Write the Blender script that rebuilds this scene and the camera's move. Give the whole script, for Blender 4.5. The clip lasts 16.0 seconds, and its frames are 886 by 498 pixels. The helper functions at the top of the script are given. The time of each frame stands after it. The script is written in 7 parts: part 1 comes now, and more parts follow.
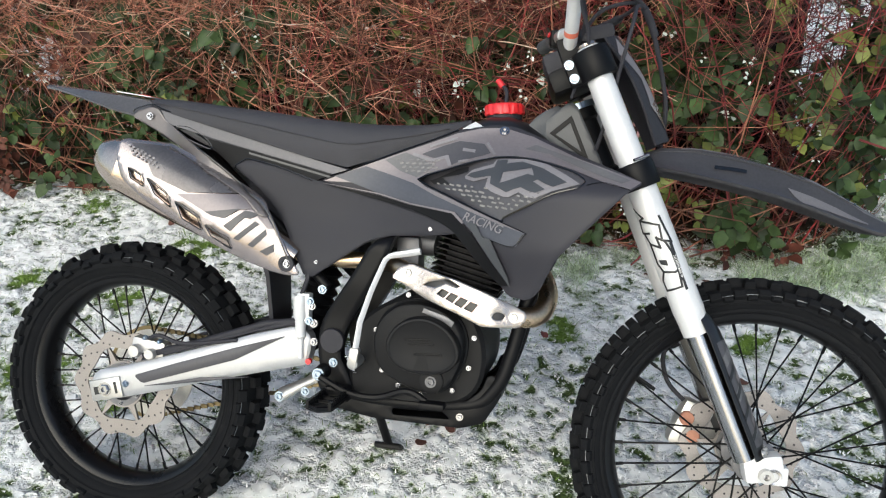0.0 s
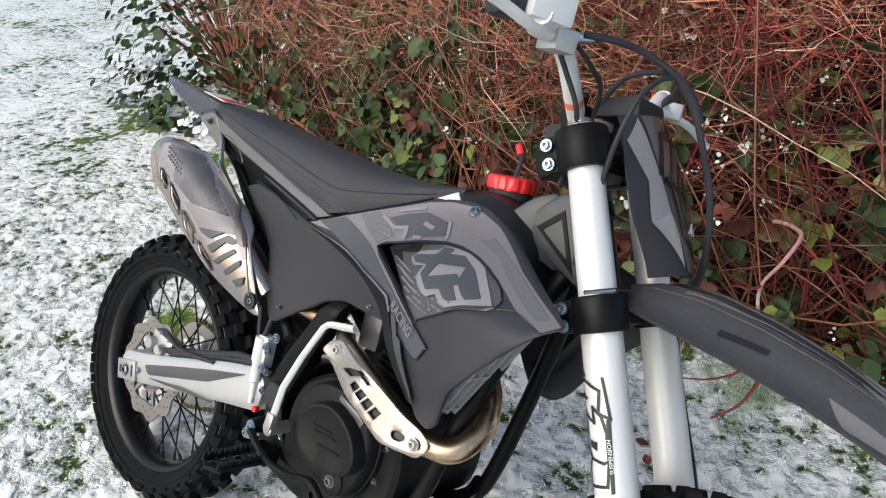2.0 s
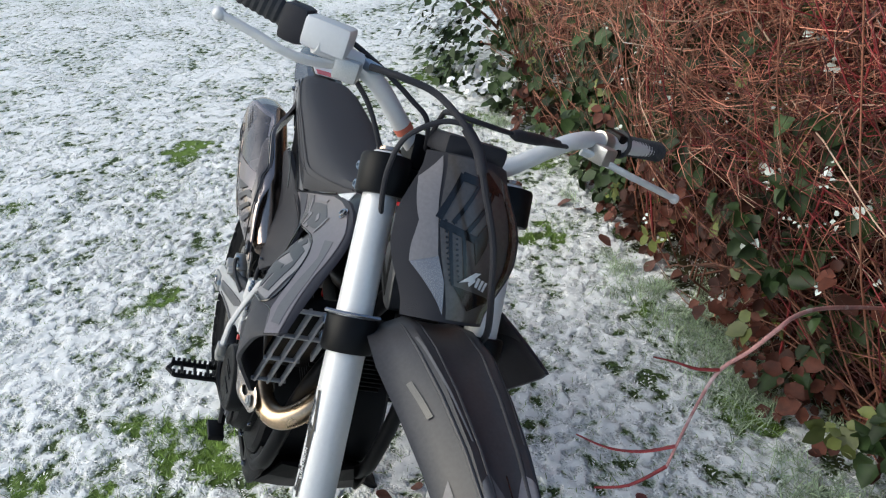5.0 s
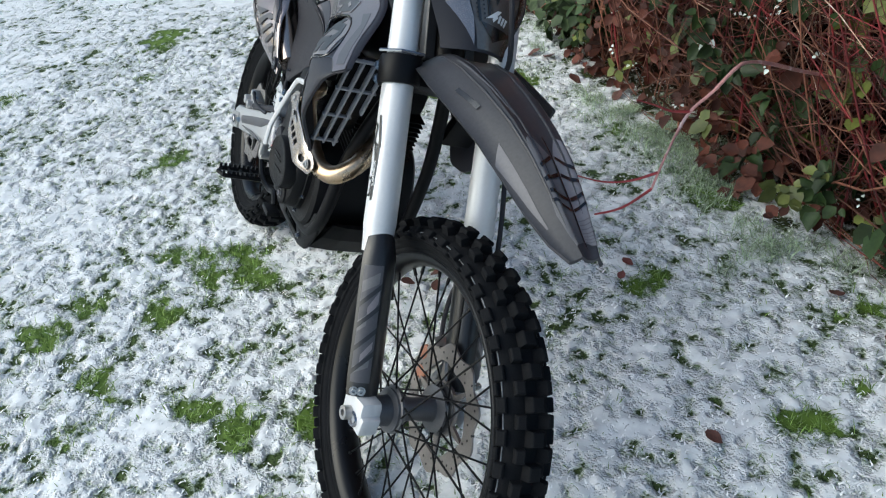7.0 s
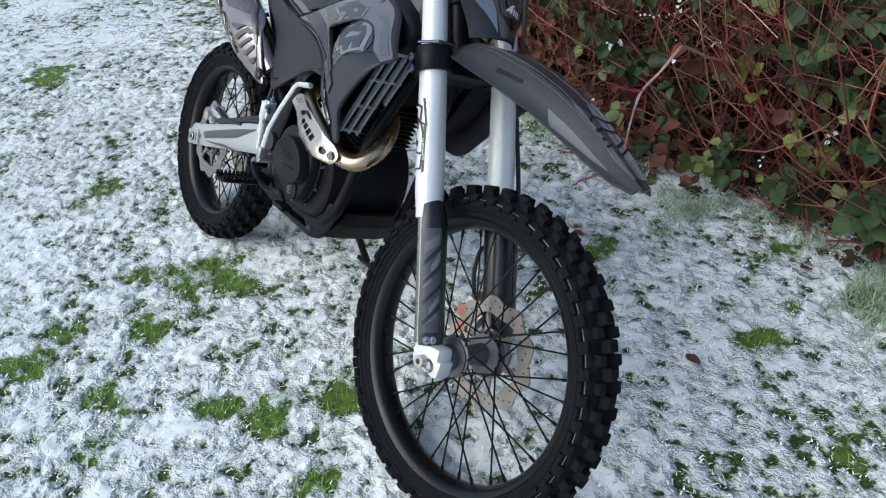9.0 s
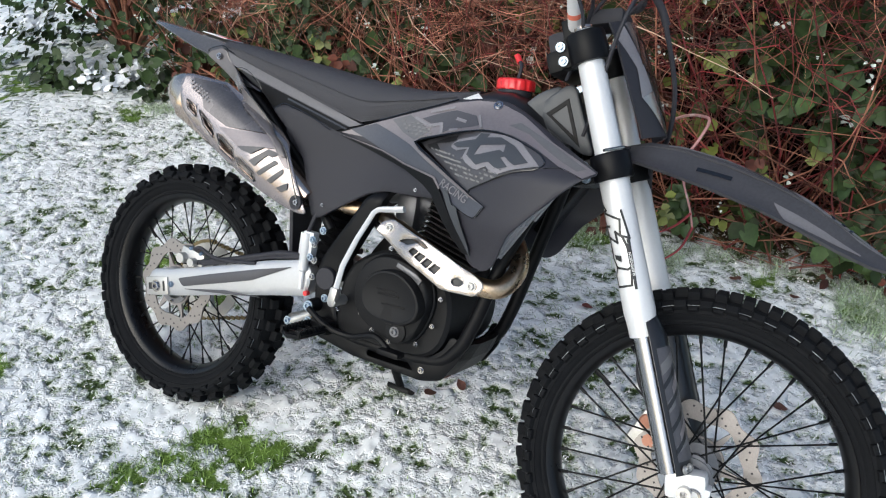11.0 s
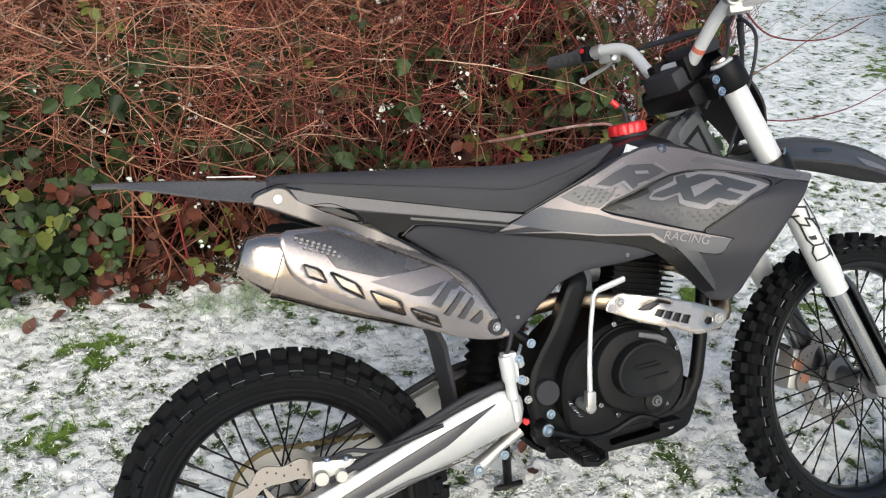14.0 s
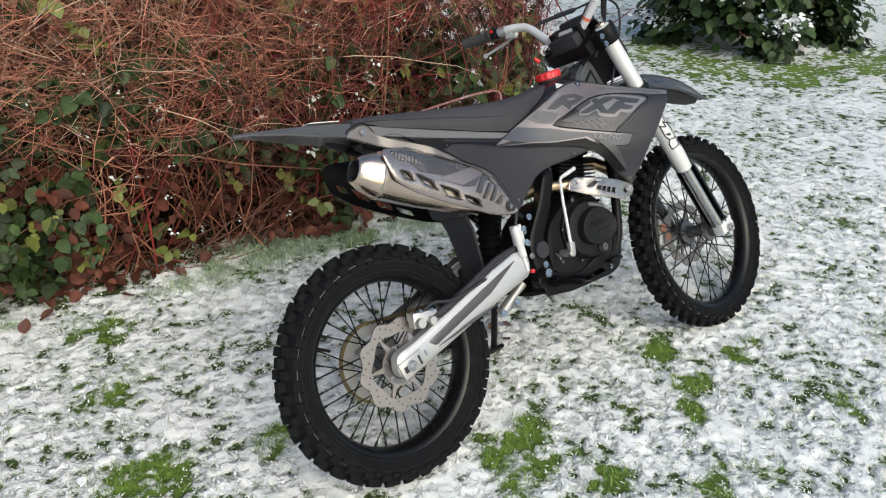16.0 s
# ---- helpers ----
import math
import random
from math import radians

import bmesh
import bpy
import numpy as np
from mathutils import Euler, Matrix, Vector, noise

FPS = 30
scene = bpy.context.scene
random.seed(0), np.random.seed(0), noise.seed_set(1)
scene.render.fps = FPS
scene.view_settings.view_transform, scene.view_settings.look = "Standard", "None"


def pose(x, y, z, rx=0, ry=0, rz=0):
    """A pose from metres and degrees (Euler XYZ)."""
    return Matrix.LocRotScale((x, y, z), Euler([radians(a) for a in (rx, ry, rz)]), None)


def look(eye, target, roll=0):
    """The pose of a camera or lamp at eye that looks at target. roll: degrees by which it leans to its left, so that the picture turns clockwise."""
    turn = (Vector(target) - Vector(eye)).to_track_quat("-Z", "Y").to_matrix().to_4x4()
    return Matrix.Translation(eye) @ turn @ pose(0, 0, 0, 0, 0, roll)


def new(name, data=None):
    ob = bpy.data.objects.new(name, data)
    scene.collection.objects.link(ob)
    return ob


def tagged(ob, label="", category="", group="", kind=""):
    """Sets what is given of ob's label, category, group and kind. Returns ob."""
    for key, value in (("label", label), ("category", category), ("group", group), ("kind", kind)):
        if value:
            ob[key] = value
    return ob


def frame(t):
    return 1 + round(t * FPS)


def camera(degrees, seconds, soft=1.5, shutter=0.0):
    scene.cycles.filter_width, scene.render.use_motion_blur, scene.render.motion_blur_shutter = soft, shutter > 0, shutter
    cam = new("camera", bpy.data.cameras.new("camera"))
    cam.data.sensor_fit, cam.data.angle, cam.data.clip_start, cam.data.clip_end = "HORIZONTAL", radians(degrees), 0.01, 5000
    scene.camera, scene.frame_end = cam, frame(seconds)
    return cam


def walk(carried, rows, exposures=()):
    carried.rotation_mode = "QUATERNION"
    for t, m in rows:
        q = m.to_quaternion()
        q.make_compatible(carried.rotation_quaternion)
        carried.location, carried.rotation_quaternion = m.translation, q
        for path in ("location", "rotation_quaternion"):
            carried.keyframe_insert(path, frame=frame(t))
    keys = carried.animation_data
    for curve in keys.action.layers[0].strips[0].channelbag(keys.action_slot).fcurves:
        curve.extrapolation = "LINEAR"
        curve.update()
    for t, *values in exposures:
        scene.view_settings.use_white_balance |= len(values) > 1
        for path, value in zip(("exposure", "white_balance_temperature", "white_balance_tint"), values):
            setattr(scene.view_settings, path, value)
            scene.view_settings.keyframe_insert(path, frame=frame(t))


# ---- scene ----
cam = camera(59.7, 16.0, soft=1.2)
PATH = [
    (0, (0.121, 0.069, 1.391), (0.036, 1.814, 0.418), -1.5),
    (0.5, (0.284, 0.185, 1.364), (-0.006, 1.911, 0.395), -1.7),
    (1, (0.507, 0.283, 1.371), (-0.032, 1.951, 0.409), -1.1),
    (1.5, (0.628, 0.438, 1.346), (-0.136, 2.020, 0.391), -1.8),
    (2, (0.730, 0.577, 1.365), (-0.259, 2.040, 0.426), -2.5),
    (2.5, (0.888, 0.706, 1.389), (-0.307, 2.009, 0.454), -2.1),
    (3, (0.956, 0.832, 1.396), (-0.394, 1.983, 0.471), -2.8),
    (3.2, (0.949, 0.897, 1.390), (-0.451, 1.992, 0.474), -3.5),
    (5.3, (1.318, 1.154, 1.421), (-0.271, 1.841, 0.420), -4.0),
    (5.5, (1.340, 1.140, 1.410), (-0.253, 1.798, 0.395), -4.2),
    (6, (1.383, 1.085, 1.380), (-0.192, 1.711, 0.319), -5.0),
    (6.5, (1.457, 0.983, 1.348), (-0.066, 1.646, 0.235), -6.7),
    (6.8, (1.516, 0.912, 1.330), (0.037, 1.616, 0.183), -7.1),
    (7, (1.545, 0.841, 1.318), (0.107, 1.605, 0.156), -6.9),
    (7.5, (1.628, 0.765, 1.294), (0.253, 1.575, 0.089), -6.5),
    (8, (1.717, 0.662, 1.268), (0.395, 1.477, 0.008), -6.0),
    (8.5, (1.683, 0.549, 1.318), (0.390, 1.466, 0.098), -4.8),
    (9, (1.496, 0.400, 1.352), (0.274, 1.514, 0.227), -4.6),
    (9.2, (1.433, 0.345, 1.368), (0.237, 1.512, 0.269), -4.2),
    (11.3, (0.435, 0.095, 1.421), (-0.075, 1.723, 0.377), -0.7),
    (11.5, (0.335, 0.132, 1.416), (-0.107, 1.783, 0.378), -0.1),
    (12, (0.096, 0.217, 1.436), (-0.131, 1.917, 0.406), 1.2),
    (12.5, (-0.216, 0.221, 1.444), (-0.178, 1.928, 0.403), 0.1),
    (13, (-0.473, 0.220, 1.464), (-0.169, 1.892, 0.409), 0.8),
    (13.5, (-0.694, 0.334, 1.443), (-0.179, 1.967, 0.411), 0.5),
    (14, (-0.912, 0.413, 1.451), (-0.077, 1.938, 0.463), 0.9),
    (14.5, (-1.190, 0.436, 1.472), (-0.073, 1.791, 0.513), 1.0),
    (15, (-1.385, 0.384, 1.481), (-0.150, 1.641, 0.536), 1.0),
    (15.5, (-1.615, 0.292, 1.485), (-0.324, 1.509, 0.562), 1.2),
    (16, (-1.851, 0.250, 1.471), (-0.506, 1.422, 0.567), 1.2),
]
EXPOSURE = [(0.0, 0.05, 6400, 2), (2.0, 0.13, 6550, 4), (3.2, 0.03, 6550, 4), (5.5, -0.1, 6150, 2), (7.0, -0.1, 5950, 0), (8.5, -0.17, 5800, 0), (9.2, -0.13, 5750, 0), (11.5, -0.04, 6250, 4), (13.0, 0.03, 6550, 3), (15.0, 0.06, 6600, 3), (16.0, -0.07, 6600, 2)]
walk(cam, [(t, look(eye, target, roll)) for t, eye, target, roll in PATH], EXPOSURE)

# ---- light: an overcast winter sky ----
world = bpy.data.worlds.new("sky")
scene.world = world
world.use_nodes = True
sky = world.node_tree.nodes.new("ShaderNodeTexSky")
sky.sky_type, sky.sun_disc = "NISHITA", False
sky.sun_elevation, sky.sun_rotation = radians(38), radians(200)
sky.air_density, sky.dust_density = 1.0, 3.0
world.node_tree.links.new(sky.outputs[0], world.node_tree.nodes["Background"].inputs[0])
world.node_tree.nodes["Background"].inputs[1].default_value = 0.19
sun = new("sun", bpy.data.lights.new("sun", "SUN"))
sun.data.energy, sun.data.angle, sun.data.color = 1.5, radians(60), (1.0, 0.96, 0.9)
sun.matrix_world = look((-2.0, -5.5, 5.5), (0, 0, 0))

# ---- tools for meshes ----
def part(name, bm, material, parent=None, label="", smooth=True, at=None):
    """Links a bmesh as one mesh object under a thing or a part."""
    me = bpy.data.meshes.new(name)
    bm.normal_update()
    if smooth:
        for fc in bm.faces:
            fc.smooth = True
        for e in bm.edges:
            if len(e.link_faces) == 2 and e.calc_face_angle(0) > radians(38):
                e.smooth = False
    bm.to_mesh(me)
    bm.free()
    me.materials.append(material)
    ob = new(name, me)
    ob.parent = parent
    if at is not None:
        ob.matrix_local = at
    if label:
        ob["label"] = label
    return ob


def shared(name, me, parent, m):
    """One more object on a mesh that is there already."""
    ob = new(name, me)
    ob.parent = parent
    ob.matrix_local = m
    return ob


def spline(points, steps=6, closed=False):
    """A smooth line through the points."""
    p = [Vector(q) for q in points]
    n, out = len(p), []
    for i in range(n if closed else n - 1):
        a, b, c, d = (p[(i + k) % n] if closed else p[min(max(i + k, 0), n - 1)] for k in (-1, 0, 1, 2))
        for s in range(steps):
            t = s / steps
            out.append(0.5 * (2 * b + (c - a) * t + (2 * a - 5 * b + 4 * c - d) * t * t + (3 * b - a - 3 * c + d) * t ** 3))
    if not closed:
        out.append(p[-1].copy())
    return out


def loft(bm, rings, cap=True, closed=True):
    """A skin over rings of points."""
    vs = [[bm.verts.new(q) for q in ring] for ring in rings]
    n = len(vs[0])
    for a, b in zip(vs, vs[1:]):
        for i in range(n if closed else n - 1):
            bm.faces.new((a[i], a[(i + 1) % n], b[(i + 1) % n], b[i]))
    if cap and closed:
        bm.faces.new(vs[0][::-1])
        bm.faces.new(vs[-1])
    return vs


def tube(bm, points, radius, sides=10, flat=1.0):
    """A round bar along points; radius is a number or one for each point."""
    p = [Vector(q) for q in points]
    rad = radius if isinstance(radius, (list, tuple)) else [radius] * len(p)
    up, rings = None, []
    for i, q in enumerate(p):
        d = (p[min(i + 1, len(p) - 1)] - p[max(i - 1, 0)]).normalized()
        if up is None:
            up = d.orthogonal().normalized()
        up = (up - d * up.dot(d)).normalized()
        side = d.cross(up)
        rings.append([q + rad[i] * (math.cos(a) * up + flat * math.sin(a) * side) for a in (math.tau * k / sides for k in range(sides))])
    loft(bm, rings)
    return bm


def lathe(bm, profile, m=Matrix(), sides=48, closed=False, cap=True):
    """Turns a profile of (along, radius) round the local y axis of m."""
    rings = [[m @ Vector((r * math.cos(a), h, r * math.sin(a))) for a in (math.tau * k / sides for k in range(sides))] for h, r in profile]
    if closed:
        rings.append(rings[0])
    loft(bm, rings, cap=cap and not closed)
    bmesh.ops.remove_doubles(bm, verts=bm.verts, dist=1e-6)
    bmesh.ops.recalc_face_normals(bm, faces=bm.faces)
    return bm


def box(bm, centre, size, m=Matrix(), bevel=0.0):
    """A box with rounded edges; m turns it about its centre."""
    made = bmesh.ops.create_cube(bm, size=1.0)["verts"]
    for v in made:
        v.co = Vector(centre) + m @ Vector([v.co[k] * size[k] for k in range(3)])
    if bevel:
        edges = {e for v in made for e in v.link_edges}
        bmesh.ops.bevel(bm, geom=list(edges), offset=bevel, segments=2, profile=0.6, affect="EDGES")
    return bm


def smooth(x):
    x = min(max(x, 0.0), 1.0)
    return x * x * (3 - 2 * x)


def sheet(bm, outline, depth, thick, size=0.03, rim=0.004, holes=()):
    """A moulded panel: an outline in x and z, laid on the surface y = depth(x, z), with thickness and a rounded rim."""
    if not callable(depth):
        flat = depth
        depth = lambda x, z: flat
    away = 1 if thick > 0 else -1
    loops = [outline, *holes]
    edges = []
    for lp in loops:
        vs = [bm.verts.new((x, 0, z)) for x, z in lp]
        edges += [bm.edges.new((vs[i], vs[(i + 1) % len(vs)])) for i in range(len(vs))]
    bmesh.ops.triangle_fill(bm, edges=edges, use_beauty=True)
    for _ in range(7):
        long = [e for e in bm.edges if e.calc_length() > size]
        if not long:
            break
        bmesh.ops.subdivide_edges(bm, edges=long, cuts=1)
        bmesh.ops.triangulate(bm, faces=[fc for fc in bm.faces if len(fc.verts) > 3])
    bmesh.ops.beautify_fill(bm, faces=bm.faces, edges=[e for e in bm.edges if len(e.link_faces) == 2])
    front = bm.faces[:]
    if rim:
        bmesh.ops.inset_region(bm, faces=front, thickness=rim, use_even_offset=False, use_boundary=True)
    border = {v for e in bm.edges if len(e.link_faces) == 1 for v in e.verts}
    for v in bm.verts:
        v.co.y = depth(v.co.x, v.co.z) + (0.7 * rim * away if v in border else 0)
    made = bmesh.ops.extrude_face_region(bm, geom=bm.faces[:])["geom"]
    for v in (g for g in made if isinstance(g, bmesh.types.BMVert)):
        v.co.y = depth(v.co.x, v.co.z) + thick
    bmesh.ops.recalc_face_normals(bm, faces=bm.faces)
    return bm


def flip(bm):
    """The mirror image on the other side of the middle plane."""
    for v in bm.verts:
        v.co.y = -v.co.y
    bmesh.ops.reverse_faces(bm, faces=bm.faces)
    return bm


def turned(bm, m):
    bmesh.ops.transform(bm, matrix=m, verts=bm.verts)
    return bm


def along(p, q):
    """A pose at p whose y axis points at q."""
    d = Vector(q) - Vector(p)
    return Matrix.Translation(p) @ d.to_track_quat("Y", "Z").to_matrix().to_4x4()


def chaikin(pts, rounds=2):
    """Rounds the corners of an outline."""
    for _ in range(rounds):
        pts = [q for (ax, az), (bx, bz) in zip(pts, pts[1:] + pts[:1]) for q in ((0.75 * ax + 0.25 * bx, 0.75 * az + 0.25 * bz), (0.25 * ax + 0.75 * bx, 0.25 * az + 0.75 * bz))]
    return pts


def corners(pts, r=0.008):
    """Cuts the corners of an outline by about r, keeping its straight sides."""
    out = []
    n = len(pts)
    for i in range(n):
        a, b, c = (Vector((*pts[(i + k) % n], 0)) for k in (-1, 0, 1))
        for q in (a, c):
            d = q - b
            p = b + d * min(0.4, r / max(d.length, 1e-6))
            out.append((p.x, p.y))
    return out

# ---- materials ----
def material(name, colour, rough=0.5, metal=0.0, bump=0.0, scale=200.0, vary=0.15, stain=8.0, coat=0.0, spread=0.0, dirt=None, spec=0.5):
    """A principled material with grain and slow stains; bump in metres, scales per metre."""
    mat = bpy.data.materials.new(name)
    mat.use_nodes = True
    nt = mat.node_tree
    n, ln = nt.nodes, nt.links
    b = n["Principled BSDF"]
    co = n.new("ShaderNodeTexCoord").outputs["Object"]
    grain, slow = n.new("ShaderNodeTexNoise"), n.new("ShaderNodeTexNoise")
    grain.inputs["Scale"].default_value, slow.inputs["Scale"].default_value = scale, stain
    grain.inputs["Detail"].default_value = slow.inputs["Detail"].default_value = 4
    for t in (grain, slow):
        ln.new(co, t.inputs["Vector"])
    both = n.new("ShaderNodeMath")
    both.operation = "ADD"
    ln.new(grain.outputs["Fac"], both.inputs[0])
    ln.new(slow.outputs["Fac"], both.inputs[1])
    ramp = n.new("ShaderNodeMapRange")
    ramp.inputs["From Min"].default_value, ramp.inputs["From Max"].default_value = 0.6, 1.4
    ln.new(both.outputs[0], ramp.inputs["Value"])
    mix = n.new("ShaderNodeMix")
    mix.data_type = "RGBA"
    ln.new(ramp.outputs[0], mix.inputs["Factor"])
    mix.inputs["A"].default_value = (*[c * (1 - vary) for c in colour], 1)
    mix.inputs["B"].default_value = (*[min(1, c * (1 + vary)) for c in colour], 1)
    last = mix.outputs["Result"]
    if spread:
        info = n.new("ShaderNodeNewGeometry")
        hsv = n.new("ShaderNodeHueSaturation")
        rng = n.new("ShaderNodeMapRange")
        rng.inputs["To Min"].default_value, rng.inputs["To Max"].default_value = 1 - spread, 1 + spread
        ln.new(info.outputs["Random Per Island"], rng.inputs["Value"])
        ln.new(rng.outputs[0], hsv.inputs["Value"])
        ln.new(last, hsv.inputs["Color"])
        last = hsv.outputs["Color"]
    if dirt:
        spot = n.new("ShaderNodeTexNoise")
        spot.inputs["Scale"].default_value, spot.inputs["Detail"].default_value = 30, 6
        ln.new(co, spot.inputs["Vector"])
        cut = n.new("ShaderNodeMapRange")
        cut.inputs["From Min"].default_value, cut.inputs["From Max"].default_value = 0.58, 0.72
        cut.inputs["To Max"].default_value = 0.6
        ln.new(spot.outputs["Fac"], cut.inputs["Value"])
        over = n.new("ShaderNodeMix")
        over.data_type = "RGBA"
        ln.new(cut.outputs[0], over.inputs["Factor"])
        ln.new(last, over.inputs["A"])
        over.inputs["B"].default_value = (*dirt, 1)
        last = over.outputs["Result"]
    ln.new(last, b.inputs["Base Color"])
    rr = n.new("ShaderNodeMapRange")
    rr.inputs["To Min"].default_value, rr.inputs["To Max"].default_value = max(0.02, rough - 0.08), min(1, rough + 0.1)
    ln.new(slow.outputs["Fac"], rr.inputs["Value"])
    ln.new(rr.outputs[0], b.inputs["Roughness"])
    b.inputs["Metallic"].default_value = metal
    b.inputs["Specular IOR Level"].default_value = spec
    b.inputs["Coat Weight"].default_value = coat
    b.inputs["Coat Roughness"].default_value = 0.12
    if bump:
        bp = n.new("ShaderNodeBump")
        bp.inputs["Distance"].default_value, bp.inputs["Strength"].default_value = bump, 0.8
        ln.new(grain.outputs["Fac"], bp.inputs["Height"])
        ln.new(bp.outputs[0], b.inputs["Normal"])
    return mat


PLASTIC = material("grained_black_plastic", (0.027, 0.0265, 0.033), 0.55, bump=0.0006, scale=900, spec=0.3)
PANEL = material("satin_charcoal_plastic", (0.0265, 0.0255, 0.033), 0.5, bump=0.0004, scale=1000, spec=0.4)
DARKGREY = material("dark_grey_decal", (0.062, 0.06, 0.068), 0.4, coat=0.1)
MIDGREY = material("mid_grey_decal", (0.115, 0.112, 0.118), 0.4, coat=0.1)
BRONZE = material("smoked_bronze_decal", (0.21, 0.186, 0.194), 0.36, metal=0.4, coat=0.15, vary=0.12)
TAUPE = material("smoked_chrome_guard", (0.37, 0.325, 0.318), 0.2, metal=0.8, coat=0.1, vary=0.12)
UMBER = material("umber_decal", (0.15, 0.137, 0.137), 0.25, metal=0.6, coat=0.2, vary=0.3, stain=14)
NAVY = material("slate_decal", (0.052, 0.055, 0.072), 0.38, coat=0.15)
MARK = material("pale_grey_decal", (0.21, 0.198, 0.21), 0.4, coat=0.1)
PALE = material("light_grey_decal", (0.12, 0.115, 0.124), 0.4, coat=0.1)
SMOKE = material("smoked_plate", (0.085, 0.075, 0.07), 0.16, coat=0.6, vary=0.2)
GRILLE = material("grey_grille_plastic", (0.3, 0.295, 0.31), 0.5)
DISC = material("dull_disc_steel", (0.28, 0.258, 0.25), 0.42, metal=0.85, bump=0.0003, scale=400)
BLACKGLOSS = material("gloss_black_decal", (0.005, 0.005, 0.006), 0.16, coat=0.5)
RUBBER = material("tyre_rubber", (0.009, 0.0095, 0.011), 0.8, bump=0.0006, scale=500, vary=0.35, dirt=(0.016, 0.016, 0.017), spec=0.1)
SPAR = material("grey_painted_frame", (0.05, 0.053, 0.06), 0.42, bump=0.0002, scale=600)
BLACKMETAL = material("black_painted_metal", (0.005, 0.005, 0.006), 0.4, bump=0.0002, scale=700, spec=0.16)
ENGINE = material("black_engine_casting", (0.008, 0.008, 0.009), 0.5, bump=0.0007, scale=600, spec=0.2)
GLOSSRIM = material("black_anodised_rim", (0.005, 0.005, 0.006), 0.28, spec=0.3)
WHITE = material("silver_white_paint", (0.68, 0.68, 0.69), 0.38, metal=0.2, vary=0.04)
ALLOY = material("brushed_alloy", (0.5, 0.49, 0.48), 0.34, metal=0.8, bump=0.0003, scale=500)
SHIELD = material("champagne_alloy", (0.5, 0.44, 0.4), 0.26, metal=0.95, bump=0.0004, scale=250, vary=0.12)
CHROME = material("chrome", (0.38, 0.38, 0.4), 0.2, metal=1.0, vary=0.05)
STEEL = material("champagne_steel", (0.62, 0.51, 0.43), 0.17, metal=0.98, bump=0.0002, scale=300, vary=0.1)
HEADER = material("heat_tinted_steel", (0.58, 0.43, 0.29), 0.28, metal=1.0, vary=0.25, stain=14)
GOLD = material("gold_chain", (0.2, 0.16, 0.09), 0.45, metal=1.0)
ZINC = material("blue_zinc", (0.34, 0.41, 0.5), 0.28, metal=0.9)
RED = material("red_anodised", (0.62, 0.02, 0.025), 0.35, coat=0.3)
SEAT = material("seat_cover", (0.042, 0.041, 0.048), 0.7, bump=0.0008, scale=1500, spec=0.5)
GRIP = material("grey_grip_rubber", (0.05, 0.05, 0.054), 0.75, bump=0.001, scale=700, spec=0.3)
INK = material("black_ink", (0.012, 0.012, 0.014), 0.4)
WHITEINK = material("white_ink", (0.75, 0.75, 0.74), 0.45)
FENDER = material("satin_charcoal_mudguard", (0.042, 0.041, 0.046), 0.38, coat=0.08, vary=0.25, stain=10, spec=0.35)
HUB = material("dark_cast_alloy", (0.16, 0.16, 0.17), 0.45, metal=0.7, bump=0.0004, scale=400)
MOULD = material("scuffed_rubber_edge", (0.22, 0.23, 0.24), 0.7, vary=0.8, stain=60)
ARMSILVER = material("satin_silver_paint", (0.5, 0.5, 0.51), 0.36, metal=0.55, vary=0.06)
COPPER = material("dull_copper", (0.4, 0.19, 0.13), 0.45, metal=0.5)
ARMTAUPE = material("taupe_satin_plastic", (0.15, 0.132, 0.128), 0.24, metal=0.25, coat=0.35, vary=0.1)
GLOSSTAIL = material("gloss_dark_plastic", (0.085, 0.082, 0.086), 0.24, coat=0.3, vary=0.2, stain=10)
TANKGLOSS = material("gloss_black_tank", (0.012, 0.012, 0.014), 0.3, spec=0.4)

GUARDBLACK = material("gloss_black_guard_plastic", (0.012, 0.012, 0.014), 0.3, coat=0.15, vary=0.25, stain=12)

# ---- ground: one sheet of snowy lawn ----
def wave(x, y, k, seed):
    """Smooth value noise on arrays, k cells a metre."""
    rs = np.random.RandomState(seed)
    table = rs.rand(256, 256)
    u, v = x * k + 1000.3, y * k + 1000.7
    i, j = np.floor(u).astype(int), np.floor(v).astype(int)
    a, b = u - i, v - j
    a, b = a * a * (3 - 2 * a), b * b * (3 - 2 * b)
    t = lambda p, q: table[p % 256, q % 256]
    return (t(i, j) * (1 - a) + t(i + 1, j) * a) * (1 - b) + (t(i, j + 1) * (1 - a) + t(i + 1, j + 1) * a) * b


# the foot of the hedge
FRONT_X = np.array([-2.9, -2.4, -1.9, -1.6, -1.35, -1.1, -0.8, -0.5, -0.2, 0.1, 0.35, 0.7, 0.95, 1.2, 1.42, 1.65, 1.85])
FRONT_Y = np.array([3.5, 3.24, 3.17, 3.18, 3.1, 2.98, 2.88, 2.81, 2.74, 2.66, 2.6, 2.52, 2.48, 2.5, 2.56, 2.7, 3.0])


def front_y(x):
    return np.interp(x, FRONT_X, FRONT_Y)


def soil(x, y):
    """1 on the dark litter under the hedge, 0 on the lawn."""
    inside = np.clip((x + 2.6) / 0.3, 0, 1) * np.clip((1.75 - x) / 0.2, 0, 1)
    inside = inside * np.clip((front_y(x) + 1.7 - y) / 0.3, 0, 1)
    return inside * np.clip((y - front_y(x)) / 0.22 + 0.2 + 0.8 * (wave(x, y, 11, 21) - 0.5), 0, 1)


